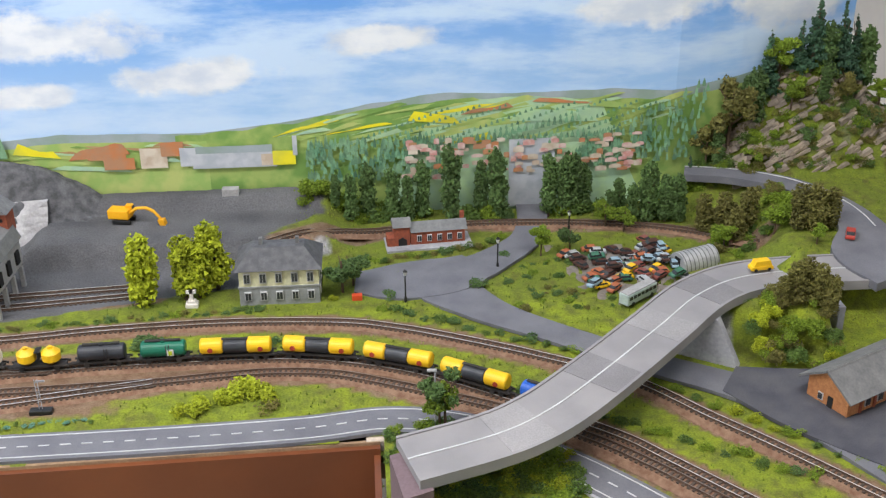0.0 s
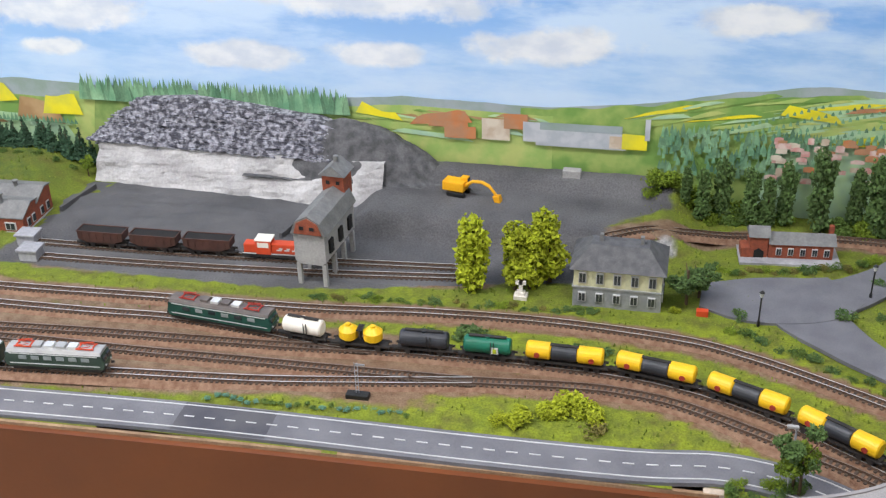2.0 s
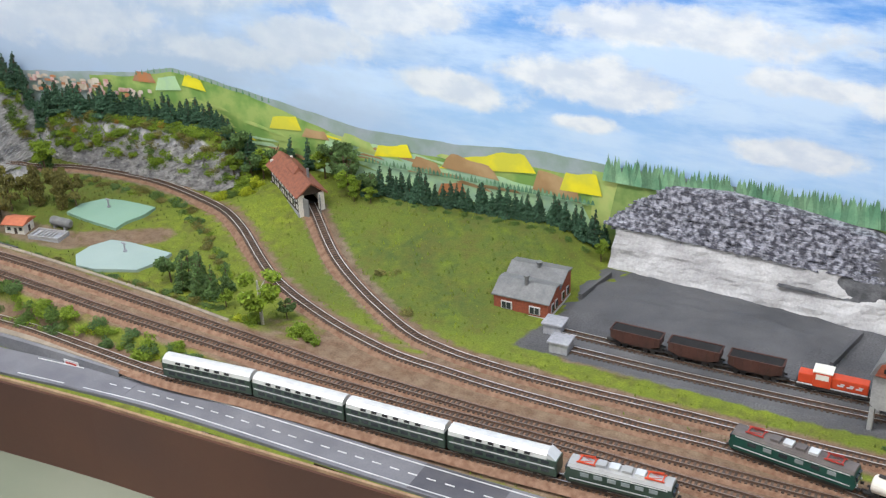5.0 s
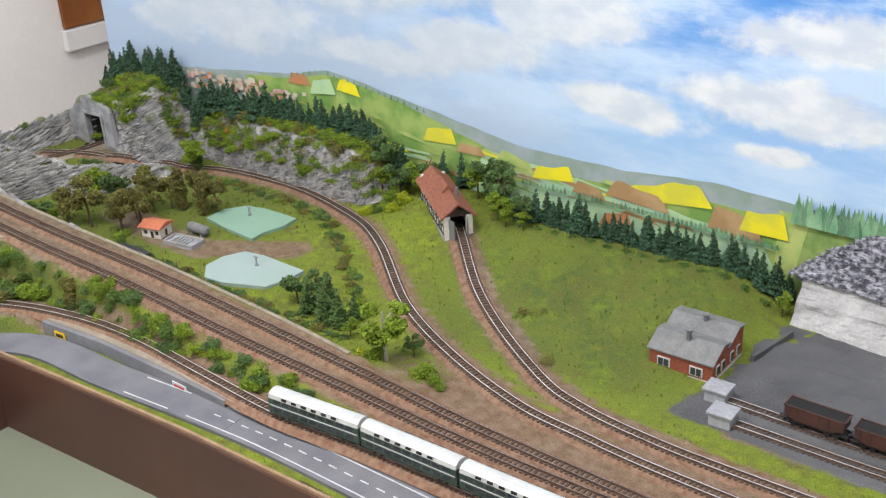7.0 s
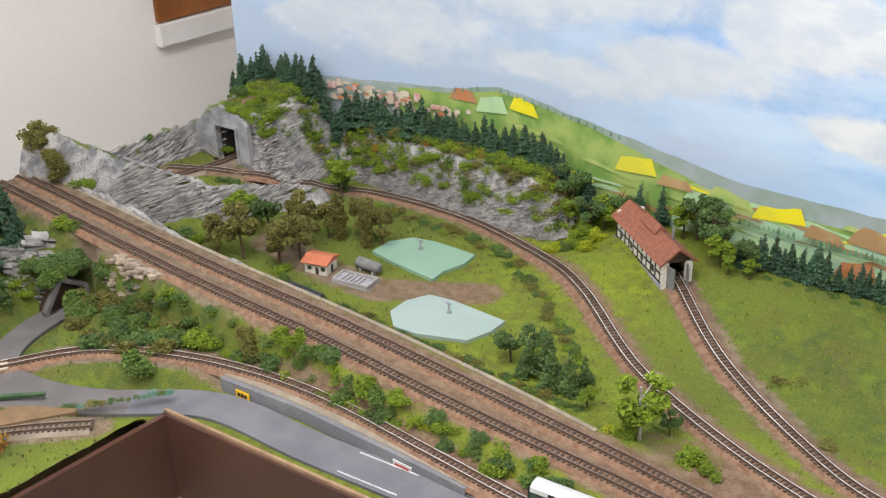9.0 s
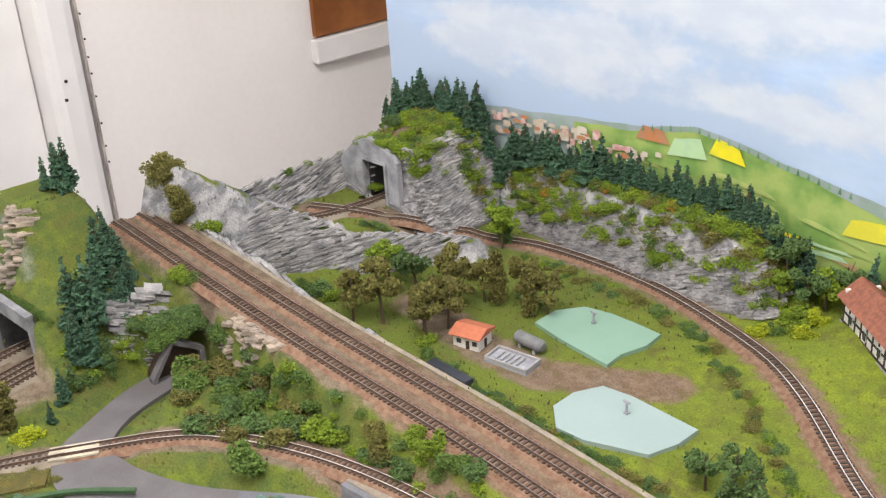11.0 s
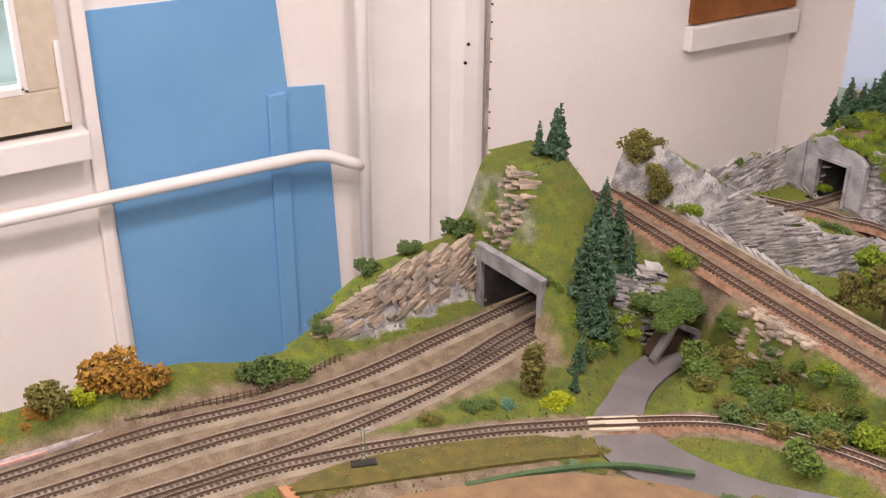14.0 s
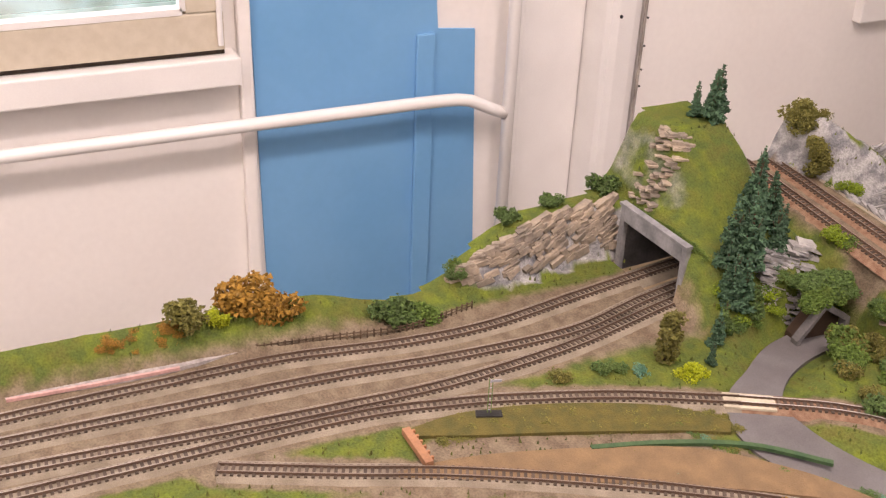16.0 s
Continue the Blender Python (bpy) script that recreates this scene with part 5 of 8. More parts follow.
def steep_spots(x0, x1, y0, y1, n, seed, lo=0.8):
    r = np.random.RandomState(seed)
    e, x, y = 0.004, r.uniform(x0, x1, n), r.uniform(y0, y1, n)
    gx, gy = (height(x + e, y) - height(x - e, y)) / (2 * e), (height(x, y + e) - height(x, y - e)) / (2 * e)
    z, ang = height(x, y) + 0.001, np.arctan2(gy, gx) + math.pi / 2
    return [tuple(float(v) for v in row) for row, ok in zip(zip(x, y, z, ang), (np.hypot(gx, gy) > lo) & ~((x > -1.928) & (x < -1.872) & (y > 1.34))) if ok]


rr0 = random.Random(8)
slabs("rock_face", "grey layered rock ridge beside the double line", [q for q in steep_spots(-1.99, -1.74, 1.10, 1.42, 8000, 1) if q[0] > -1.90 or q[1] > 1.19], M["rock"], (0.026, 0.0045, 0.0024), 18, 2)
slabs("rock_face", "grey layered rock wall behind the loop line", [q for q in steep_spots(-1.78, -1.40, 1.445, 1.49, 3600, 3, 0.7) if q[2] < 1.05], M["rock"], (0.024, 0.005, 0.0026), 20, 4)
slabs("rock_face", "grey layered rock round the small tunnel", steep_spots(-1.86, -1.77, 1.355, 1.47, 1800, 5), M["rock"], (0.024, 0.0045, 0.0024), 8, 6)
slabs("rock_face", "tan rock face beside the three tracks", [q for q in steep_spots(-1.995, -1.93, 0.66, 0.885, 1100, 7, 0.7) if q[2] > 1.012], M["rock_tan"], (0.016, 0.009, 0.006), 24, 8)
slabs("rock_face", "grey strata on the hill beside the lane", [(-1.818 - 0.35 * (z - 1.0) + rr0.uniform(-0.003, 0.003), 0.962 + u * 0.055 + rr0.uniform(-0.006, 0.006), z, 1.2) for z in np.arange(0.99, 1.06, 0.0034) for u in np.linspace(0, 1, 7)], M["rock"], (0.018, 0.014, 0.003), 15, 9)
slabs("rock_face", "tan strata high on the tunnel hill", [(x, y, ground_z(x, y) - 0.001, 1.2) for x, y in [(rr0.uniform(-1.985, -1.945), rr0.uniform(0.906, 0.95)) for _ in range(70)]], M["rock_tan"], (0.016, 0.009, 0.0025), 3, 10)
slabs("rock_face", "tan strata on the embankment", [(x, y, ground_z(x, y) - 0.001, rr0.uniform(0, 3)) for x, y in [(rr0.uniform(-1.74, -1.655), rr0.uniform(1.03, 1.06)) for _ in range(90)]], M["rock_tan"], (0.014, 0.010, 0.004), 4, 11)
slabs("rock_face", "brown and grey rock on the wooded hill", steep_spots(0.46, 0.80, 1.50, 1.60, 420, 12, 0.9), M["rock_tan"], (0.02, 0.010, 0.006), 30, 13)


# quarry: pale cliff, dark shale above it, a coal heap
def sheet(name, label, p0, p1, zlo, zhi, lean, amp, m, nu=70, nv=16, seed=0):
    bm = bmesh.new()
    G = []
    for i in range(nu + 1):
        u, row = i / nu, []
        x, y = p0[0] + (p1[0] - p0[0]) * u, p0[1] + (p1[1] - p0[1]) * u
        for j in range(nv + 1):
            v = j / nv
            z = zlo(u) + (zhi(u) - zlo(u)) * v
            d = amp * (noise.noise((x * 25, z * 60, seed)) + 0.5 * noise.noise((x * 80, z * 160, seed)))
            row.append(bm.verts.new((x, y + lean * v - d, z)))
        G.append(row)
    for a, b in zip(G[:-1], G[1:]):
        for j in range(nv):
            bm.faces.new((a[j], b[j], b[j + 1], a[j + 1]))
    back = [bm.verts.new((r[-1].co.x, 1.546, r[-1].co.z)) for r in G]
    for i in range(nu):
        bm.faces.new((G[i][-1], G[i + 1][-1], back[i + 1], back[i]))
    return tagged(part(name, bm, m), label, "rock face", kind="structure")


top1 = lambda u: 1.045 + 0.008 * u
sheet("quarry_cliff", "pale grey quarry cliff above the coal yard", (-0.803, 1.490), (-0.402, 1.468), lambda u: 0.995, top1, 0.030, 0.005, M["cliff"], seed=2)
top2 = lambda u: float(np.interp(u, [0, 0.084, 0.186, 0.367, 0.58, 0.81, 1], [1.046, 1.077, 1.105, 1.111, 1.104, 1.092, 1.064]))
sheet("shale_heap", "dark layered shale stacked over the cliff", (-0.812, 1.520), (-0.42, 1.500), lambda u: 1.040, top2, 0.022, 0.004, M["shale"], seed=5)
rr = random.Random(3)
spots = []
for _ in range(2400):
    u, v = rr.random(), rr.random()
    z = 1.048 + (top2(u) - 1.048) * v
    if u < 0.9:
        spots.append((-0.812 + 0.392 * u, 1.517 - 0.02 * u + 0.022 * v, z, rr.uniform(-0.2, 0.2)))
slabs("shale_slabs", "blue-grey broken shale slabs", spots, M["shale"], (0.017, 0.0045, 0.0019), 3, 4)


def heap(name, label, cx, cy, rx, ry, h, z0, m, seed):
    bm = bmesh.new()
    bmesh.ops.create_grid(bm, x_segments=36, y_segments=20, size=1)
    for v in bm.verts:
        d = math.hypot(v.co.x, v.co.y)
        k = max(0.0, 1 - d ** 1.6)
        e = (0.006 * noise.noise((v.co.x * 5, v.co.y * 5, seed)) + 0.003 * noise.noise((v.co.x * 19, v.co.y * 12, seed))) * k ** 0.5
        v.co = Vector((cx + v.co.x * rx, min(cy + v.co.y * ry, 1.547), z0 + h * k + e))
    return tagged(part(name, bm, m, smooth=True), label, "heap", kind="structure")


heap("coal_heap", "dark grey coal heap in front of the shale", -0.455, 1.530, 0.135, 0.042, 0.070, 1.026, mat("heap_grey", (0.06, 0.06, 0.063), (0.125, 0.125, 0.13), 0.9, scale=90, bump=0.5), 1)
heap("coal_pile", "flat black coal pile in the yard", -0.66, 1.43, 0.16, 0.06, 0.006, 1.0, M["coal"], 2)
for x0, y0, x1, y1 in ((-0.80, 1.40, -0.79, 1.47), (-0.50, 1.38, -0.485, 1.46)):
    tagged(part("plank", boxes((((x0 + x1) / 2, (y0 + y1) / 2, 1.003), (0.004, math.hypot(x1 - x0, y1 - y0), 0.008), -math.degrees(math.atan2(x1 - x0, y1 - y0)))), M["coal"]), "black plank bordering the coal yard", "plank")
tagged(part("concrete_block", boxes(((-0.172, 1.525, 1.043), (0.022, 0.012, 0.014)), bevel=0.001), M["tower"]), "pale grey concrete block on the coal terrace", "block")
for bx, by2 in ((-0.795, 1.318), (-0.772, 1.284)):
    bs = thing("buffer_stop", "grey concrete buffer stop at the end of the coal track", "buffer stop", pose(bx, by2, 1.0, 0, 0, 4), "buffer stops")
    part("block", boxes(((0, 0, 0.006), (0.022, 0.02, 0.012)), bevel=0.001), M["concrete_dark"], bs)
    part("cap", boxes(((0, 0, 0.0135), (0.026, 0.023, 0.003)), bevel=0.0008), M["concrete_dark"], bs)


# ---- buildings ----
def window_on(parent, x, y, z, w, h, rz=0.0, frame_m=None):
    """A small window that faces -y before the turn."""
    f = part("window", boxes(((0, 0, 0), (w, 0.0016, h))), frame_m or M["white"], parent)
    f.matrix_basis = pose(x, y, z, 0, 0, rz)
    g = part("pane", boxes(((-w * 0.22, -0.0008, 0), (w * 0.36, 0.0012, h * 0.8)), ((w * 0.22, -0.0008, 0), (w * 0.36, 0.0012, h * 0.8))), M["glass"], f)
    return f


house = thing("station_house", "grey and cream two-storey house with slate hip roof", "house", pose(-0.0965, 1.2925, 1.0))
part("ground_floor", boxes(((0, 0.03, 0.0105), (0.092, 0.06, 0.025)), bevel=0.0006), M["plaster_grey"], house, "grey plaster ground floor")
part("upper_floor", boxes(((0, 0.03, 0.034), (0.091, 0.059, 0.022)), bevel=0.0006), M["plaster_cream"], house, "cream plaster upper floor")
part("string_course", boxes(((0, 0.03, 0.0232), (0.094, 0.062, 0.0018))), M["plaster_grey"], house)
bm = bmesh.new()
lo = [bm.verts.new(c) for c in ((-0.05, -0.004, 0.045), (0.05, -0.004, 0.045), (0.05, 0.064, 0.045), (-0.05, 0.064, 0.045))]
hi = [bm.verts.new(c) for c in ((-0.03, 0.02, 0.064), (0.03, 0.02, 0.064), (0.03, 0.04, 0.064), (-0.03, 0.04, 0.064))]
for k in range(4):
    bm.faces.new((lo[k], lo[(k + 1) % 4], hi[(k + 1) % 4], hi[k]))
bm.faces.new(hi), bm.faces.new(lo[::-1])
part("roof", bm, M["slate"], house, "dark grey slate roof")
for cx in (-0.02, 0.022):
    part("chimney", boxes(((cx, 0.03, 0.067), (0.004, 0.005, 0.01))), M["zinc"], house)
for i in range(5):
    for z, h in ((0.012, 0.011), (0.035, 0.013)):
        window_on(house, -0.036 + i * 0.018, -0.0006, z, 0.008, h)
for yy in (0.015, 0.03, 0.045):
    window_on(house, 0.0462, yy, 0.035, 0.008, 0.012, 90)
    window_on(house, 0.0466, yy, 0.012, 0.008, 0.011, 90)

fire = thing("fire_station", "small red brick hall with a stepped tower and grey roof", "building", pose(0.084, 1.43, 1.0, 0, 0, 5))
part("hall", boxes(((0.012, 0.014, 0.01), (0.07, 0.026, 0.02)), bevel=0.0005), M["brick"], fire)
part("roof", prism([(-0.001, 0.020), (0.029, 0.020), (0.014, 0.029)], "x", -0.023, 0.05), M["zinc"], fire, "grey ridged roof")
part("tower", boxes(((-0.034, 0.012, 0.014), (0.02, 0.022, 0.028)), bevel=0.0005), M["brick"], fire)
part("tower_roof", prism([(-0.001, 0.028), (0.025, 0.028), (0.012, 0.037)], "x", -0.046, -0.022), M["zinc"], fire)
part("wing", boxes(((-0.046, 0.01, 0.007), (0.014, 0.02, 0.014))), M["brick"], fire)
part("gate", prism([(-0.04, 0.0), (-0.028, 0.0), (-0.028, 0.010), (-0.034, 0.014), (-0.04, 0.010)], "y", 0.0002, 0.0012), M["dark"], fire, "dark arched gate")
part("chimney", boxes(((0.046, 0.02, 0.018), (0.005, 0.005, 0.036))), M["brick"], fire)
part("plinth", boxes(((0.0, 0.008, 0.001), (0.11, 0.042, 0.003))), M["concrete_dark"], fire)
for i in range(5):
    window_on(fire, -0.012 + i * 0.013, 0.0004, 0.011, 0.006, 0.009)

works = thing("workshop", "red brick workshop with two grey sawtooth roofs", "building", pose(-0.848, 1.336, 0.999, 0, 0, 3))
part("hall", boxes(((0, 0.036, 0.011), (0.07, 0.072, 0.023)), bevel=0.0005), M["brick"], works)
part("plinth", boxes(((0, 0.036, 0.001), (0.074, 0.076, 0.003))), M["tower"], works)
for y0, z0 in ((0.0, 0.022), (0.036, 0.026)):
    part("gable", prism([(y0, 0.021), (y0, z0), (y0 + 0.022, z0 + 0.011), (y0 + 0.036, z0 + 0.009), (y0 + 0.036, 0.021)], "x", -0.035, 0.035), M["brick"], works, "brick gable under the roof")
    part("roof", prism([(y0 - 0.002, z0), (y0 + 0.022, z0 + 0.0125), (y0 + 0.037, z0 + 0.010), (y0 + 0.037, z0 + 0.0085), (y0 + 0.022, z0 + 0.0108), (y0 - 0.002, z0 - 0.0015)], "x", -0.037, 0.037), M["zinc"], works, "grey roof slope")
for cy in (0.012, 0.05):
    part("chimney", cyls(((0.0, cy + 0.006, 0.028), (0.0, cy + 0.006, 0.043), 0.0025), ((0.0, cy + 0.006, 0.043), (0.0, cy + 0.006, 0.0445), 0.004)), M["zinc"], works)
for i, wx in enumerate((-0.018, 0.018)):
    window_on(works, wx, -0.0006, 0.010, 0.014, 0.010)
for yy in (0.012, 0.024, 0.045, 0.06):
    window_on(works, 0.0353, yy, 0.011, 0.007, 0.011, 90)

tower = thing("coaling_tower", "light grey coaling tower on legs with brick gables", "tower", pose(-0.427, 1.282, 1.0, 0, 0, -4))
part("body", prism([(-0.018, 0.03), (-0.012, 0.026), (0.012, 0.026), (0.018, 0.03), (0.018, 0.064), (-0.018, 0.064)], "y", 0.0, 0.088), M["tower"], tower)
for lx in (-0.015, 0.015):
    for ly in (0.003, 0.03, 0.058, 0.085):
        part("leg", boxes(((lx, ly, 0.013), (0.005, 0.005, 0.028)), bevel=0.0005), M["tower"], tower)
part("roof", prism([(-0.021, 0.063), (0.021, 0.063), (0.014, 0.078), (0.0, 0.086), (-0.014, 0.078)], "y", -0.002, 0.09), M["zinc"], tower)
part("gable", prism([(-0.016, 0.0645), (0.016, 0.0645), (0.012, 0.077), (0.0, 0.0835), (-0.012, 0.077)], "y", -0.0035, -0.0015), M["brick"], tower, "red brick gable")
for wx in (-0.006, 0.006):
    part("opening", boxes(((wx, -0.0042, 0.072), (0.005, 0.001, 0.004))), M["dark"], tower)
part("head_house", boxes(((0, 0.088, 0.085), (0.026, 0.024, 0.03)), bevel=0.0004), M["brick"], tower, "red brick head house")
part("head_roof", prism([(-0.016, 0.099), (0.016, 0.099), (0.0, 0.112)], "y", 0.072, 0.104), M["zinc"], tower)
for wx in (-0.006, 0.006):
    part("opening", boxes(((wx, 0.0756, 0.09), (0.004, 0.001, 0.004))), M["dark"], tower)
part("vent", cyls(((0, 0.09, 0.108), (0, 0.09, 0.117), 0.003)), M["zinc"], tower)
for k in range(3):
    part("chute", boxes(((0.019, 0.015 + k * 0.028, 0.045), (0.003, 0.01, 0.016))), M["dark"], tower)

engine_shed = thing("engine_shed", "half-timbered engine shed with red tiled roof", "building", pose(-1.216, 1.426, 1.018, 0, 0, 145))
part("wall", boxes(((0.065, -0.0165, 0.016), (0.13, 0.003, 0.034)), bevel=0.0003), M["plaster_white"], engine_shed, "white panels in a timber frame")
part("wall", boxes(((0.065, 0.0165, 0.016), (0.13, 0.003, 0.034)), bevel=0.0003), M["plaster_white"], engine_shed)
part("rear_wall", boxes(((0.13, 0, 0.02), (0.003, 0.034, 0.042))), M["plaster_white"], engine_shed)
part("plinth", boxes(((0.065, -0.0175, 0.003), (0.134, 0.005, 0.008)), ((0.065, 0.0175, 0.003), (0.134, 0.005, 0.008))), M["concrete_dark"], engine_shed)
for s in (-1, 1):
    part("front_pier", boxes(((0.0, s * 0.0145, 0.016), (0.005, 0.008, 0.034))), M["plaster_white"], engine_shed)
    part("open_door", boxes(((-0.007, s * 0.0105, 0.015), (0.014, 0.0015, 0.03), s * 18)), M["zinc"], engine_shed, "grey open door leaf")
    for i in range(11):
        part("timber", boxes(((0.003 + i * 0.0124, s * 0.0184, 0.019), (0.0018, 0.001, 0.026))), M["timber"], engine_shed)
    for z in (0.0085, 0.019, 0.031):
        part("timber", boxes(((0.065, s * 0.0186, z), (0.13, 0.001, 0.0018))), M["timber"], engine_shed)
    for i in range(4):
        w = window_on(engine_shed, 0.02 + i * 0.03, s * 0.0186, 0.018, 0.007, 0.010, 0 if s < 0 else 180)
part("gable", prism([(-0.018, 0.032), (0.018, 0.032), (0, 0.047)], "x", -0.001, 0.002), M["timber"], engine_shed, "dark boarded gable")
for s in (-1, 1):
    bm = bmesh.new()
    box(bm, (0.065, s * 0.0115, 0.0405), (0.142, 0.029, 0.0022), 0, 0.0, -s * 38)
    part("roof", bm, M["tile"], engine_shed, "red tiled roof slope")
part("smoke_hood", prism([(-0.008, 0.047), (0.008, 0.047), (0, 0.056)], "x", 0.045, 0.085), M["tile"], engine_shed)
part("chimney", cyls(((0.03, -0.008, 0.04), (0.03, -0.008, 0.058), 0.002)), M["zinc"], engine_shed)
# near-black plates put the shed's inner shade into colour
part("interior", boxes(((0.07, 0, 0.014), (0.118, 0.029, 0.001)), ((0.125, 0, 0.018), (0.002, 0.03, 0.034))), M["dark"], engine_shed)

barn = thing("brick_barn", "orange brick goods shed with grey pitched roof", "building", pose(0.447, 1.033, 1.0, 0, 0, 27))
part("wall", boxes(((0.06, 0, 0.012), (0.115, 0.05, 0.026)), bevel=0.0004), M["brick_orange"], barn)
part("gable", prism([(-0.025, 0.0245), (0.025, 0.0245), (0, 0.04)], "x", 0.0025, 0.117), M["brick_orange"], barn)
for s in (-1, 1):
    bm = bmesh.new()
    box(bm, (0.06, s * 0.0155, 0.0335), (0.128, 0.040, 0.002), 0, 0, -s * 32.5)
    part("roof", bm, M["zinc"], barn, "grey sheet roof slope")
part("door", boxes(((0.002, -0.004, 0.008), (0.001, 0.006, 0.014))), M["dark"], barn)
window_on(barn, 0.0022, 0.008, 0.010, 0.006, 0.008, -90)
for i in range(5):
    part("pillar", boxes(((0.02 + i * 0.02, -0.0255, 0.011), (0.003, 0.002, 0.022))), M["brick"], barn)
    window_on(barn, 0.03 + i * 0.018, -0.0252, 0.012, 0.008, 0.009)

hut = thing("white_hut", "small white hut with an orange tiled roof", "hut", pose(-1.591, 1.234, 1.0, 0, 0, 18))
part("wall", boxes(((0, 0, 0.007), (0.030, 0.026, 0.015)), bevel=0.0003), M["plaster_white"], hut)
part("roof", prism([(-0.017, 0.0145), (0.017, 0.0145), (0.017, 0.0155), (0.0, 0.021), (-0.017, 0.0155)], "x", -0.018, 0.018), mat("orange_tiles", (0.5, 0.16, 0.08), (0.42, 0.13, 0.07), 0.8, scale=200), hut)
part("door", boxes(((0.002, -0.0132, 0.005), (0.004, 0.001, 0.009))), M["timber"], hut)
for wx in (-0.008, 0.010):
    part("window", boxes(((wx, -0.0132, 0.008), (0.005, 0.001, 0.005))), M["glass"], hut)
part("door", boxes(((0.0152, 0.0, 0.005), (0.001, 0.004, 0.009))), M["timber"], hut)
st = thing("storage_tank", "grey lying cylindrical storage tank on saddles", "tank", pose(-1.541, 1.266, 1.0, 0, 0, 2))
part("vessel", cyls(((-0.016, 0, 0.009), (0.016, 0, 0.009), 0.0068), ((-0.0185, 0, 0.009), (-0.016, 0, 0.009), 0.004, 0.0068), ((0.016, 0, 0.009), (0.0185, 0, 0.009), 0.0068, 0.004), seg=20), M["zinc"], st, smooth=False)
for sx in (-0.01, 0.01):
    part("saddle", boxes(((sx, 0, 0.002), (0.003, 0.011, 0.005))), M["concrete_dark"], st)
basin = thing("settling_basin", "low grey concrete basin with ribs", "basin", pose(-1.535, 1.236, 1.0, 0, 0, 12))
part("slab", boxes(((0, 0, 0.001), (0.05, 0.026, 0.004)), bevel=0.0006), M["concrete_dark"], basin)
part("kerb", boxes(((0, 0.012, 0.004), (0.05, 0.002, 0.004)), ((0, -0.012, 0.004), (0.05, 0.002, 0.004)), ((-0.024, 0, 0.004), (0.002, 0.024, 0.004)), ((0.024, 0, 0.004), (0.002, 0.024, 0.004))), M["tower"], basin)
for i in range(5):
    part("rib", boxes(((-0.014 + i * 0.006, 0, 0.004), (0.0015, 0.016, 0.003))), M["tower"], basin)
PA = [(-1.570, 1.302), (-1.572, 1.335), (-1.555, 1.362), (-1.525, 1.370), (-1.49, 1.372), (-1.462, 1.372), (-1.458, 1.345), (-1.465, 1.315), (-1.462, 1.292), (-1.50, 1.294), (-1.53, 1.296)]
PB = [(-1.450, 1.206), (-1.452, 1.235), (-1.440, 1.262), (-1.41, 1.268), (-1.37, 1.268), (-1.335, 1.268), (-1.334, 1.24), (-1.342, 1.210), (-1.37, 1.198), (-1.395, 1.187), (-1.425, 1.184)]
for name, lab, poly, m1, px, py in (("slab_pool", "pale green pool slab with a small pump post", PA, M["pond_green"], -1.525, 1.342), ("slab_pool", "pale blue pool slab with a small pump post", PB, M["pond_blue"], -1.395, 1.243)):
    pool = thing(name, lab, "pool", group="pale pools")
    part("slab", prism(poly, "z", 0.997, 1.0045), m1, pool)
    part("post", cyls(((px, py, 1.004), (px, py, 1.017), 0.0012)), M["concrete_dark"], pool)
    part("head", boxes(((px, py, 1.017), (0.007, 0.002, 0.002))), M["concrete_dark"], pool)
    part("base", boxes(((px, py, 1.0055), (0.004, 0.004, 0.002))), M["concrete_dark"], pool)
qh = thing("corrugated_hut", "silver half-round corrugated hut", "hut", pose(0.407, 1.352, 1.0, 0, 0, 22))
part("shell", prism([(0.017 * math.cos(a), 0.019 * math.sin(a)) for a in np.linspace(0, math.pi, 17)], "x", -0.026, 0.026), mat("silver_sheet", (0.55, 0.55, 0.55), (0.42, 0.42, 0.43), 0.4, 0.4), qh)
for k in range(9):
    part("rib", prism([(0.0175 * math.cos(a), 0.0195 * math.sin(a)) for a in np.linspace(0, math.pi, 17)], "x", -0.024 + k * 0.006, -0.0232 + k * 0.006), M["zinc"], qh)
part("door", boxes(((-0.0263, 0, 0.007), (0.001, 0.01, 0.013))), M["dark"], qh)


# ---- trains ----
def at_x(line, x0, back=0.0, rail=0.0042):
    """The pose on a track at the place with the given x, moved on by a length along it."""
    P = np.array(RAILS[line])
    i = int(np.argmin(np.abs(P[:, 0] - x0) + (P[:, 1] < 0.9) * 0))
    d = np.concatenate([[0], np.cumsum(np.linalg.norm(np.diff(P, axis=0), axis=1))])
    s = d[i] + back
    q = [np.interp(s + e, d, P[:, k]) for e in (-0.02, 0.02) for k in range(3)]
    x, y, z = (np.interp(s, d, P[:, k]) for k in range(3))
    return pose(x, y, z + rail, 0, 0, math.degrees(math.atan2(q[4] - q[1], q[3] - q[0])))


def wheels(parent, xs, r=0.003, m=None):
    for x in xs:
        for s in (-1, 1):
            part("wheel", cyls(((x, s * 0.0042, r), (x, s * 0.0058, r), r), seg=14), m or M["chassis"], parent)


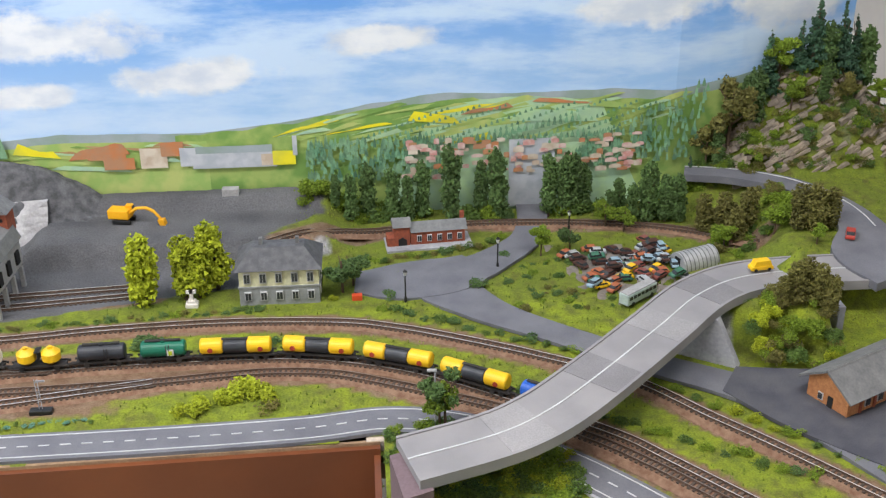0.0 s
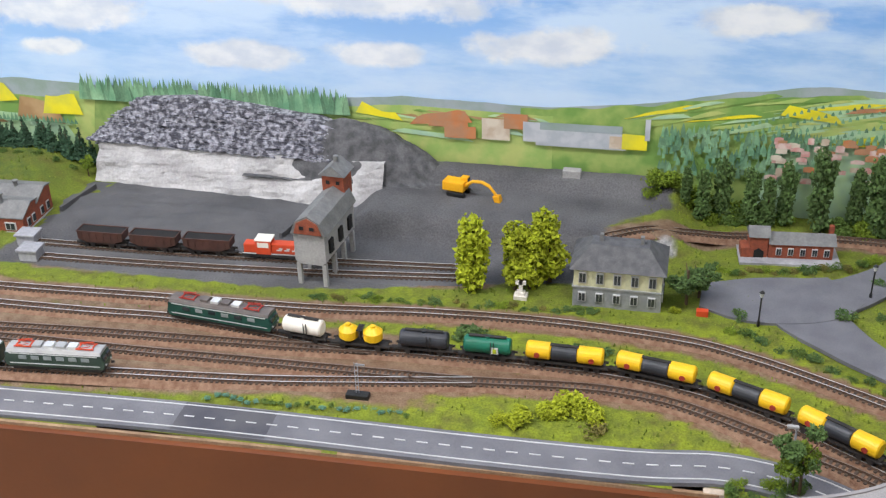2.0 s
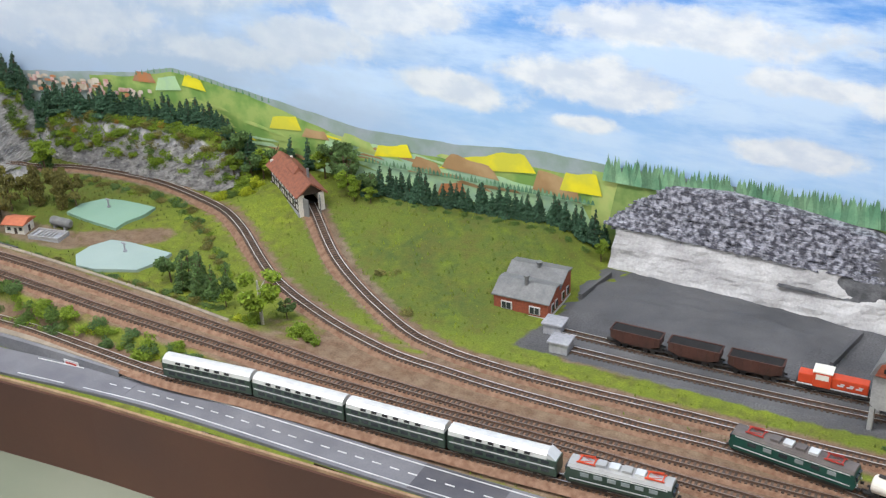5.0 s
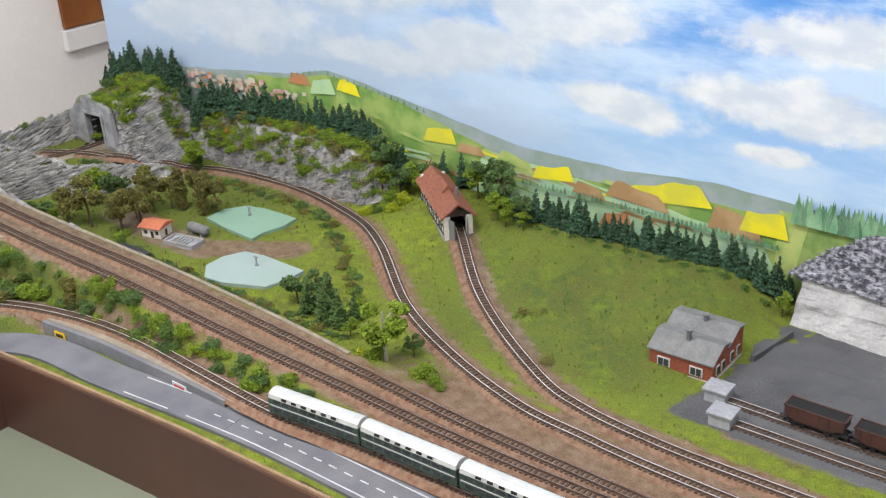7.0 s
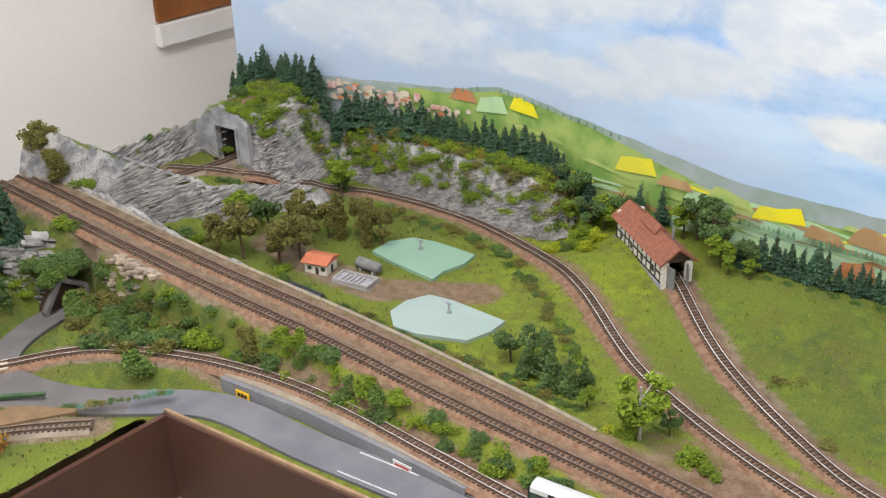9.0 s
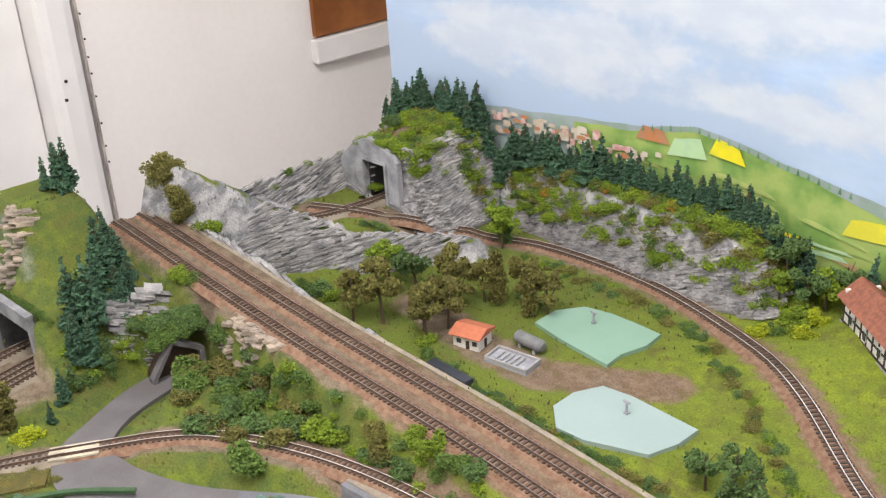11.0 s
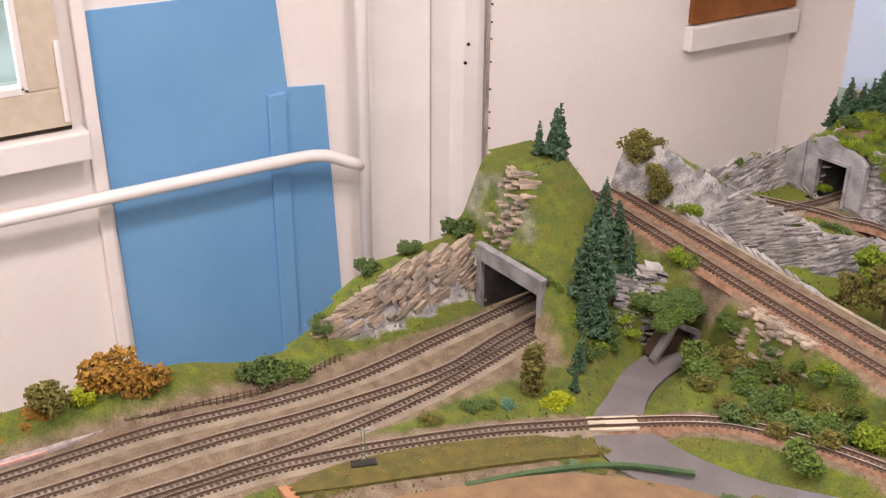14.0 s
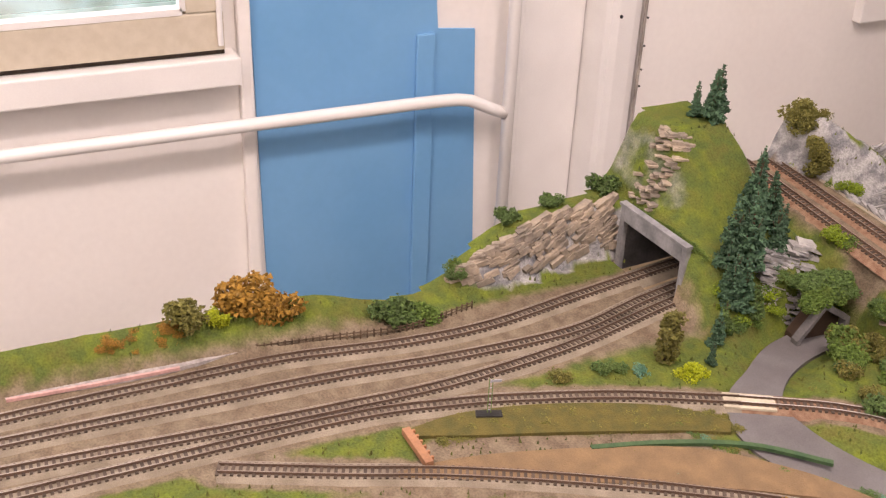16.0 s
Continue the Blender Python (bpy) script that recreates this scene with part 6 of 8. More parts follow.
def electric_loco(m, body, roof, panto, label, L=0.120, light=False):
    o = thing("electric_locomotive", label, "locomotive", m)
    h = L / 2
    w = 0.0092
    part("body", prism([(-h + 0.002, 0.006), (h - 0.002, 0.006), (h, 0.012), (h - 0.003, 0.0215), (-h + 0.003, 0.0215), (-h, 0.012)], "y", -w, w), body, o)
    part("roof", prism([(-w, 0.0215), (-w * 0.8, 0.0245), (0, 0.0255), (w * 0.8, 0.0245), (w, 0.0215)], "x", -h + 0.003, h - 0.003), roof, o, "grey roof")
    part("underframe", boxes(((0, 0, 0.0048), (L - 0.006, 0.016, 0.003)), ((-h * 0.55, 0, 0.003), (0.034, 0.014, 0.004)), ((h * 0.55, 0, 0.003), (0.034, 0.014, 0.004))), M["chassis"], o)
    for s in (-1, 1):
        part("waist_line", boxes(((0, s * (w + 0.0002), 0.0095), (L - 0.01, 0.0005, 0.0008)), ((0, s * (w + 0.0002), 0.0205), (L - 0.012, 0.0005, 0.0008))), M["silver"], o, "thin silver line")
        for i in range(6):
            part("side_window", boxes(((-h * 0.62 + i * h * 0.25, s * (w + 0.0003), 0.0165), (0.008, 0.0006, 0.004))), M["pane_pale"] if light or i % 2 else M["glass"], o)
        for e in (-1, 1):
            part("cab_window", boxes(((e * (h - 0.001), s * 0.004, 0.017), (0.002, 0.006, 0.0045), 0)), M["glass"], o)
            part("buffer", cyls(((e * h, s * 0.0055, 0.0065), (e * (h + 0.003), s * 0.0055, 0.0065), 0.0014), seg=10), M["chassis"], o)
            part("lamp", cyls(((e * (h - 0.0005), s * 0.006, 0.0105), (e * (h + 0.0008), s * 0.006, 0.0105), 0.001), seg=8), M["white"], o)
    for e in (-1, 1):
        pg = part("pantograph", tube([(e * h * 0.62 - 0.008, -0.005, 0.0265), (e * h * 0.62 + 0.006, -0.004, 0.029), (e * h * 0.62 - 0.006, 0, 0.0305), (e * h * 0.62 + 0.006, 0.004, 0.029), (e * h * 0.62 - 0.008, 0.005, 0.0265)], 0.0006, 6), panto, o, "folded pantograph")
        part("pantograph_base", boxes(((e * h * 0.62, 0.005, 0.0262), (0.018, 0.0012, 0.001)), ((e * h * 0.62, -0.005, 0.0262), (0.018, 0.0012, 0.001)), ((e * h * 0.62 + 0.007, 0, 0.0262), (0.0012, 0.011, 0.001)), ((e * h * 0.62 - 0.007, 0, 0.0262), (0.0012, 0.011, 0.001))), panto, o)
    for i in range(4):
        part("roof_box", boxes(((-0.018 + i * 0.012, 0, 0.0262), (0.009, 0.009, 0.003)), bevel=0.0004), M["silver"] if i % 2 else roof, o)
    wheels(o, (-h * 0.78, -h * 0.55, -h * 0.32, h * 0.32, h * 0.55, h * 0.78), 0.0036)
    return o


def coach(m, label, L, nose):
    o = thing("double_deck_coach", label, "coach", m, "passenger coaches")
    h, w = L / 2, 0.0088
    part("body", boxes(((0, 0, 0.0135), (L, 2 * w, 0.017)), bevel=0.0008), M["coach_green"], o)
    end = h - (0.010 if nose else 0.001)
    part("roof", prism([(-w, 0.022), (-w * 0.9, 0.0262), (-w * 0.5, 0.0285), (0, 0.0292), (w * 0.5, 0.0285), (w * 0.9, 0.0262), (w, 0.022)], "x", -h + 0.001, end), M["silver"], o, "silver roof")
    if nose:
        part("nose", prism([(end, 0.022), (end, 0.029), (h - 0.001, 0.022)], "y", -w * 0.85, w * 0.85), M["silver"], o)
    part("underframe", boxes(((0, 0, 0.0045), (L - 0.004, 0.014, 0.003))), M["chassis"], o)
    for s in (-1, 1):
        for z, n in ((0.0105, 9), (0.0195, 9)):
            for i in range(n):
                part("window", boxes(((-h * 0.8 + i * h * 0.2, s * (w + 0.0002), z), (h * 0.14, 0.0006, 0.0034))), M["glass"], o)
        part("cream_line", boxes(((0, s * (w + 0.0001), 0.0148), (L - 0.004, 0.0006, 0.0012))), M["silver"], o)
        for i in range(6):
            part("roof_window", boxes(((-h * 0.62 + i * h * 0.22, s * w * 0.95, 0.0245), (h * 0.10, 0.0022, 0.0022))), M["dark"], o)
    wheels(o, (-h * 0.75, -h * 0.6, h * 0.6, h * 0.75))
    part("gangway", boxes(((-h - 0.001, 0, 0.013), (0.004, 0.011, 0.018))), M["black"], o)
    return o


def tank_body(bm_list, o, x0, x1, m, name="tank", r=0.0085, z=0.0155):
    bm = cyls(((x0 + 0.0015, 0, z), (x1 - 0.0015, 0, z), r), ((x0, 0, z), (x0 + 0.0015, 0, z), r * 0.8, r), ((x1 - 0.0015, 0, z), (x1, 0, z), r, r * 0.8), seg=22)
    return part(name, bm, m, o)


def wagon_base(o, L, axles):
    part("underframe", boxes(((0, 0, 0.0056), (L, 0.009, 0.0022)), ((0, 0.006, 0.0062), (L, 0.0012, 0.002)), ((0, -0.006, 0.0062), (L, 0.0012, 0.002))), M["chassis"], o)
    for e in (-1, 1):
        part("coupling", boxes(((e * (L / 2 + 0.003), 0, 0.004), (0.006, 0.003, 0.0015))), M["chassis"], o)
    wheels(o, axles)
    for e in (-1, 1):
        for s in (-1, 1):
            part("buffer", cyls(((e * L / 2, s * 0.0055, 0.006), (e * (L / 2 + 0.0025), s * 0.0055, 0.006), 0.0013), seg=8), M["chassis"], o)


def tank_wagon(m, paint_m, label, L=0.048, walkway=None):
    o = thing("tank_wagon", label, "tank wagon", m, "freight wagons")
    wagon_base(o, L, (-L * 0.3, L * 0.3))
    tank_body(None, o, -L / 2 + 0.003, L / 2 - 0.003, paint_m)
    part("dome", cyls(((0, 0, 0.022), (0, 0, 0.0255), 0.003), seg=12), paint_m, o)
    part("walkway", boxes(((0, 0, 0.0252), (L * 0.7, 0.004, 0.0008))), walkway or M["chassis"], o)
    part("ladder", boxes(((0.004, -0.0092, 0.015), (0.0006, 0.001, 0.018)), ((0.007, -0.0092, 0.015), (0.0006, 0.001, 0.018))), M["chassis"], o)
    for sx in (-L * 0.3, L * 0.3):
        part("saddle", boxes(((sx, 0, 0.0075), (0.003, 0.012, 0.004))), M["chassis"], o)
    return o


def long_tank(m, label):
    o = thing("tank_wagon", label, "tank wagon", m, "freight wagons")
    L = 0.078
    wagon_base(o, L, (-0.031, -0.021, 0.021, 0.031))
    tank_body(None, o, -L / 2 + 0.002, -0.013, M["yellow"])
    tank_body(None, o, -0.0135, 0.0125, M["tank_black"], "centre_tank", 0.0078, 0.015)
    tank_body(None, o, 0.012, L / 2 - 0.002, M["yellow"])
    for sx in (-0.026, 0.026):
        part("emblem", cyls(((sx, -0.0092, 0.0145), (sx, -0.0082, 0.0145), 0.0028), seg=12), M["red"], o, "round red emblem")
    part("walkway", boxes(((0, 0, 0.0232), (0.03, 0.004, 0.0008))), M["chassis"], o)
    return o


def silo_wagon(m, label):
    o = thing("silo_wagon", label, "silo wagon", m, "freight wagons")
    wagon_base(o, 0.055, (-0.018, 0.018))
    for sx in (-0.0125, 0.0125):
        part("silo", cyls(((sx, 0, 0.008), (sx, 0, 0.012), 0.005, 0.0098), ((sx, 0, 0.012), (sx, 0, 0.020), 0.0098), ((sx, 0, 0.020), (sx, 0, 0.0245), 0.0098, 0.0045), ((sx, 0, 0.0245), (sx, 0, 0.0265), 0.0025), seg=18), M["yellow"], o)
    part("walkway", boxes(((0, 0, 0.0225), (0.006, 0.012, 0.001)), ((0, 0, 0.0175), (0.001, 0.01, 0.012))), M["chassis"], o)
    return o


def hopper(m):
    o = thing("hopper_wagon", "brown empty hopper wagon on the coal track", "hopper wagon", m, "hopper wagons")
    wagon_base(o, 0.058, (-0.02, -0.012, 0.012, 0.02))
    bm = bmesh.new()
    prism([(-0.028, 0.021), (-0.028, 0.012), (-0.016, 0.008), (0.016, 0.008), (0.028, 0.012), (0.028, 0.021)], "y", -0.0088, 0.0088, bm)
    part("body", bm, M["hopper"], o)
    part("rim", boxes(((0, 0.0086, 0.0215), (0.058, 0.0012, 0.0015)), ((0, -0.0086, 0.0215), (0.058, 0.0012, 0.0015)), ((-0.0285, 0, 0.0215), (0.0012, 0.018, 0.0015)), ((0.0285, 0, 0.0215), (0.0012, 0.018, 0.0015))), M["hopper"], o)
    # dark sheet on the solid body stands for the shaded empty hold
    part("interior", boxes(((0, 0, 0.0212), (0.054, 0.0155, 0.0006))), M["dark"], o)
    for i in range(6):
        for s in (-1, 1):
            part("rib", boxes(((-0.0225 + i * 0.009, s * 0.0091, 0.0165), (0.001, 0.0008, 0.009))), M["hopper"], o)
    return o


M["pane_pale"] = mat("pale_window", (0.3, 0.33, 0.32), (0.22, 0.25, 0.25), 0.15, bump=0.0)
electric_loco(at_x("loop_line", -0.551, 0.062), M["loco_green"], M["loco_grey"], M["red"], "dark green electric locomotive with grey roof and folded pantographs")
s0 = 0.131
tank_wagon(at_x("loop_line", -0.551, s0 + 0.024), M["tank_white"], "cream white tank wagon in the goods train")
silo_wagon(at_x("loop_line", -0.551, s0 + 0.085), "yellow twin silo wagon in the goods train")
tank_wagon(at_x("loop_line", -0.551, s0 + 0.149), M["tank_black"], "black tank wagon in the goods train", 0.054)
gw = tank_wagon(at_x("loop_line", -0.551, s0 + 0.212), M["tank_green"], "green tank wagon with a white square emblem", 0.052)
part("emblem", boxes(((0.008, -0.0088, 0.0145), (0.007, 0.001, 0.007))), M["white"], gw, "white square emblem")
part("emblem_shield", boxes(((0.008, -0.0095, 0.0145), (0.0035, 0.0008, 0.0045))), M["leaf_yellow"], gw, "yellow-green shield")
for k in range(4):
    long_tank(at_x("loop_line", -0.551, s0 + 0.287 + k * 0.087), "yellow and black tank wagon in the goods train")
tank_wagon(at_x("loop_line", -0.551, s0 + 0.287 + 4 * 0.087 - 0.012), M["blue"], "blue tank wagon at the end of the goods train", 0.05)
LC = 0.111
for k in range(4):
    coach(at_x("branch", -1.125, LC / 2 + k * (LC + 0.0025)), "green double-deck coach with silver roof" + (" and sloped driving end" if k == 3 else ""), LC, k == 3)
electric_loco(at_x("branch", -1.125, 4 * (LC + 0.0025) + 0.056), M["coach_green"], mat("dull_silver_roof", (0.4, 0.4, 0.39), (0.33, 0.33, 0.33), 0.4, 0.2, bump=0.03), M["orange"], "black-green electric locomotive with silver roof and red pantographs", 0.102, True)
for k in range(3):
    hopper(at_x("coal_far", -0.698, k * 0.0655))
dl = thing("diesel_locomotive", "orange-red diesel shunter with white arrows", "locomotive", at_x("coal_far", -0.698, 3 * 0.0655 + 0.012))
part("underframe", boxes(((0, 0, 0.0055), (0.072, 0.015, 0.004))), M["chassis"], dl)
part("bonnet", boxes(((0.016, 0, 0.0135), (0.038, 0.012, 0.012)), bevel=0.001), M["orange"], dl)
part("bonnet", boxes(((-0.026, 0, 0.013), (0.016, 0.012, 0.011)), bevel=0.001), M["orange"], dl)
part("cab", boxes(((-0.010, 0, 0.0155), (0.018, 0.0165, 0.017)), bevel=0.0008), M["orange"], dl)
part("cab_roof", boxes(((-0.010, 0, 0.0245), (0.020, 0.017, 0.0016)), bevel=0.0005), M["tank_white"], dl)
for s in (-1, 1):
    part("cab_window", boxes(((-0.010, s * 0.0084, 0.019), (0.013, 0.0006, 0.006))), M["tank_white"], dl)
    part("stripe", boxes(((0, s * 0.0077, 0.0078), (0.07, 0.0006, 0.0012))), M["white"], dl)
    for k in range(3):
        part("arrow", boxes(((0.008 + k * 0.009, s * 0.0063, 0.0125), (0.006, 0.0005, 0.0015), 0), ((0.010 + k * 0.009, s * 0.0063, 0.0145), (0.004, 0.0005, 0.0015))), M["white"], dl)
wheels(dl, (-0.022, -0.012, 0.012, 0.022), 0.0034)

# ---- trees and bushes ----
def leaf_cloud(blobs, n, size, seed, flat=0.0):
    """Foam clumps: small jittered tetrahedra spread over the shells of ellipsoids."""
    r = np.random.RandomState(seed)
    w = np.array([(b[3] * b[4] + b[4] * b[5] + b[3] * b[5]) for b in blobs])
    pick = r.choice(len(blobs), n, p=w / w.sum())
    V, F = [], []
    base = np.array([(1, 1, 1), (1, -1, -1), (-1, 1, -1), (-1, -1, 1)], float)
    for i in pick:
        b = blobs[i]
        d = r.normal(size=3)
        d /= np.linalg.norm(d)
        q = np.array(b[:3]) + d * np.array(b[3:6]) * r.uniform(0.55, 1.06)
        m = np.linalg.qr(r.normal(size=(3, 3)))[0]
        t = (base * r.uniform(0.5, 1.1, (4, 1))) @ m * size * r.uniform(0.6, 1.25)
        if flat:
            t[:, 2] *= 1 - flat
        k = len(V)
        V += (t + q).tolist()
        F += [(k, k + 1, k + 2), (k, k + 3, k + 1), (k, k + 2, k + 3), (k + 1, k + 3, k + 2)]
    return V, F


def plant(name, label, category, leaf_m, blobs, n, size, seed, trunk=None, bark=None, group="", limbs=True):
    o = thing(name, label, category, pose(0, 0, -5), group)
    V, F = leaf_cloud(blobs, n, size, seed)
    me = bpy.data.meshes.new("crown")
    me.from_pydata(V, [], F)
    me.materials.append(leaf_m)
    c = new("crown", me)
    c.parent = o
    if trunk:
        bm = bmesh.new()
        cyl(bm, (0, 0, -0.006), (0, 0, trunk[0]), trunk[1], trunk[1] * 0.5, 8)
        for a, z, l in ((0.4, 0.45, 0.3), (2.5, 0.6, 0.28), (4.4, 0.75, 0.22)) if limbs else ((0.4, 0.3, 0.09), (2.5, 0.5, 0.08), (4.4, 0.65, 0.06)):
            cyl(bm, (0, 0, trunk[0] * z), (math.cos(a) * trunk[0] * l, math.sin(a) * trunk[0] * l, trunk[0] * (z + 0.3)), trunk[1] * 0.5, trunk[1] * 0.2, 6)
        part("trunk", bm, bark or M["bark"], o)
    return o


def conifer(label, m, seed, slim=0.16):
    r = random.Random(seed)
    blobs = []
    for k in range(9):
        z = 0.12 + 0.86 * k / 8
        rad = slim * (1.02 - k / 8) + 0.012
        for j in range(5 if k < 6 else 3):
            a = r.uniform(0, math.tau)
            blobs.append((math.cos(a) * rad * 0.55, math.sin(a) * rad * 0.55, z - 0.03, rad * 0.62, rad * 0.62, 0.055))
    return plant("conifer", label, "tree", m, blobs, 900, 0.023, seed, (0.93, 0.02), group="conifers", limbs=False)


def poplar(label, m, seed, wid=0.2):
    r = random.Random(seed)
    blobs = [(r.uniform(-0.05, 0.05), r.uniform(-0.05, 0.05), z, wid * (0.55 + 0.45 * math.sin(min(1, (z - 0.05) * 1.15) * math.pi) ** 0.6) * r.uniform(0.8, 1.1), wid * 0.8, 0.12) for z in np.linspace(0.16, 0.9, 8)]
    return plant("poplar", label, "tree", m, blobs, 950, 0.026, seed, (0.85, 0.025), group="columnar trees", limbs=False)


def broadleaf(label, m, seed, bark=None, spread_=0.3, gaps=10):
    r = random.Random(seed)
    blobs = []
    for _ in range(gaps):
        a, d, z = r.uniform(0, math.tau), r.uniform(0.05, spread_), r.uniform(0.42, 0.88)
        blobs.append((math.cos(a) * d, math.sin(a) * d, z, r.uniform(0.09, 0.17), r.uniform(0.09, 0.17), r.uniform(0.06, 0.11)))
    return plant("broadleaf_tree", label, "tree", m, blobs, 900, 0.025, seed, (0.8, 0.028), bark, group="broadleaf trees")


def bush(label, m, seed):
    r = random.Random(seed)
    blobs = [(r.uniform(-0.3, 0.3), r.uniform(-0.3, 0.3), r.uniform(0.15, 0.5), r.uniform(0.2, 0.36), r.uniform(0.2, 0.36), r.uniform(0.2, 0.34)) for _ in range(7)]
    return plant("bush", label, "bush", m, blobs, 760, 0.042, seed, group="bushes")


KIND = dict(
    c=[conifer("dark green spruce with ragged branches", M["leaf_dark"], s) for s in (1, 2, 3)],
    g=[conifer("green fir with dense branches", M["leaf_green"], s, 0.22) for s in (4, 5)],
    p=[poplar("dark green columnar poplar tree", M["leaf_green"], s, 0.17) for s in (6, 7)],
    y=[poplar("bright yellow-green poplar tree", M["leaf_yellow"], s, 0.2) for s in (8, 9)],
    o=[poplar("olive green bushy poplar tree", M["leaf_olive"], s, 0.2) for s in (10, 11)],
    b=[broadleaf("green broadleaf tree with open crown", M["leaf_green"], s) for s in (12, 13)],
    l=[broadleaf("lime green broadleaf foam tree", M["leaf_lime"], s) for s in (14, 15)],
    v=[broadleaf("olive broadleaf tree with sparse crown", M["leaf_olive"], s, None, 0.24, 8) for s in (16, 17)],
    w=[broadleaf("birch with white trunk and yellow-green crown", M["leaf_lime"], 18, M["birch"], 0.26, 7)],
    B=[bush("green rounded foam bush", M["leaf_green"], s) for s in (20, 21)],
    L=[bush("lime green foam bush", M["leaf_lime"], s) for s in (22, 23)],
    Y=[bush("bright yellow-green flowering bush", M["leaf_yellow"], s) for s in (24, 25)],
    O=[bush("olive brown foam bush", M["leaf_olive"], s) for s in (26, 27)],
    R=[bush("ochre orange autumn bush", M["leaf_ochre"], 28)],
    U=[bush("pale blue-green foam bush", M["leaf_blue"], 29)],
    M=[bush("mid green foam bush", M["leaf_mid"], s) for s in (30, 31)],
)
tr = random.Random(11)


UNDER = {}


def grow(kind, x, y, h, wide=1.0, z=None):
    """Plants a copy; low scrub is gathered by kind into undergrowth that nobody could count."""
    x = max(x, float(edge_x(y)) + 0.012)
    src = tr.choice(KIND[kind])
    hh = h * tr.uniform(0.9, 1.1)
    m = pose(x, y, (ground_z(x, y) if z is None else z) - 0.002, tr.uniform(-3, 3), tr.uniform(-3, 3), tr.uniform(0, 360))
    if kind.isupper() and h < 0.0165:
        UNDER.setdefault(kind, []).append((src, m @ Matrix.Diagonal((hh * wide, hh * wide, hh, 1))))
        return
    c = copy_thing(src, m)
    c.scale = (hh * wide, hh * wide, hh)
    return c


# beside the house and the village road
for x, y, h in ((-0.250, 1.300, 0.080), (-0.258, 1.304, 0.066), (-0.207, 1.313, 0.078), (-0.192, 1.318, 0.070), (-0.172, 1.337, 0.084)):
    grow("y", x, y, h * 1.06, 1.0)
grow("b", -0.025, 1.315, 0.052, 1.3), grow("b", -0.012, 1.33, 0.045, 1.3)
grow("l", 0.222, 1.39, 0.044, 1.0), grow("b", 0.259, 1.394, 0.040, 1.1), grow("l", 0.318, 1.462, 0.045, 1.1), grow("l", 0.34, 1.45, 0.035, 1.2)
for x, h in ((-0.035, 0.05), (-0.014, 0.066), (0.012, 0.078), (0.040, 0.075), (0.060, 0.06), (0.084, 0.082), (0.122, 0.095), (0.160, 0.085), (0.182, 0.095), (0.250, 0.096), (0.268, 0.086), (0.285, 0.08), (0.30, 0.066)):
    grow("p", x, 1.512 + 0.006 * math.sin(x * 90), h, 0.82)
for x, y, h in ((0.33, 1.48, 0.05), (0.355, 1.475, 0.06), (0.377, 1.477, 0.078), (0.40, 1.475, 0.07), (0.416, 1.473, 0.072), (0.345, 1.50, 0.06)):
    grow("p", x, y, h, 1.0)
for _ in range(34):
    x = tr.uniform(-0.08, 0.43)
    if not 0.2 < x < 0.265:
        grow(tr.choice("BMLL"), x, tr.uniform(1.498, 1.53), tr.uniform(0.016, 0.03), 1.2)
for u in np.linspace(0, 1, 22):
    grow(tr.choice("MLBO"), 0.0 + 0.18 * u, 1.392 + 0.05 * u * u + tr.uniform(-0.006, 0.008), tr.uniform(0.007, 0.012), 1.4)
for _ in range(40):
    grow(tr.choice("OMLB"), tr.uniform(0.17, 0.30), tr.uniform(1.25, 1.40), tr.uniform(0.005, 0.011), 1.5)
for u in np.linspace(0, 1, 16):
    grow(tr.choice("MLB"), 0.02 + 0.24 * u, 1.275 - 0.135 * u + tr.uniform(-0.012, 0.004), tr.uniform(0.007, 0.013), 1.5)
grow("B", 0.03, 1.297, 0.016, 1.3), grow("B", 0.135, 1.315, 0.015, 1.5), grow("Y", -0.035, 1.297, 0.012)
# hillside under the upper road
for x, y, h, k in ((0.44, 1.44, 0.055, "o"), (0.465, 1.43, 0.06, "o"), (0.49, 1.42, 0.058, "o"), (0.475, 1.40, 0.05, "o"), (0.53, 1.345, 0.06, "o"), (0.548, 1.335, 0.064, "o"), (0.565, 1.34, 0.058, "o"), (0.51, 1.37, 0.045, "l"), (0.455, 1.39, 0.04, "l"), (0.535, 1.30, 0.03, "l"),
                   (0.455, 1.16, 0.05, "o"), (0.468, 1.165, 0.052, "o"), (0.48, 1.158, 0.05, "o"), (0.44, 1.155, 0.04, "o"), (0.492, 1.15, 0.05, "o")):
    grow(k, x, y, h, 1.15)
for _ in range(40):
    grow(tr.choice("LLYMO"), tr.uniform(0.40, 0.505), tr.uniform(1.10, 1.19), tr.uniform(0.010, 0.022), 1.2)
for _ in range(40):
    grow(tr.choice("LOOM"), tr.uniform(0.44, 0.56), tr.uniform(1.36, 1.47), tr.uniform(0.012, 0.024), 1.2)
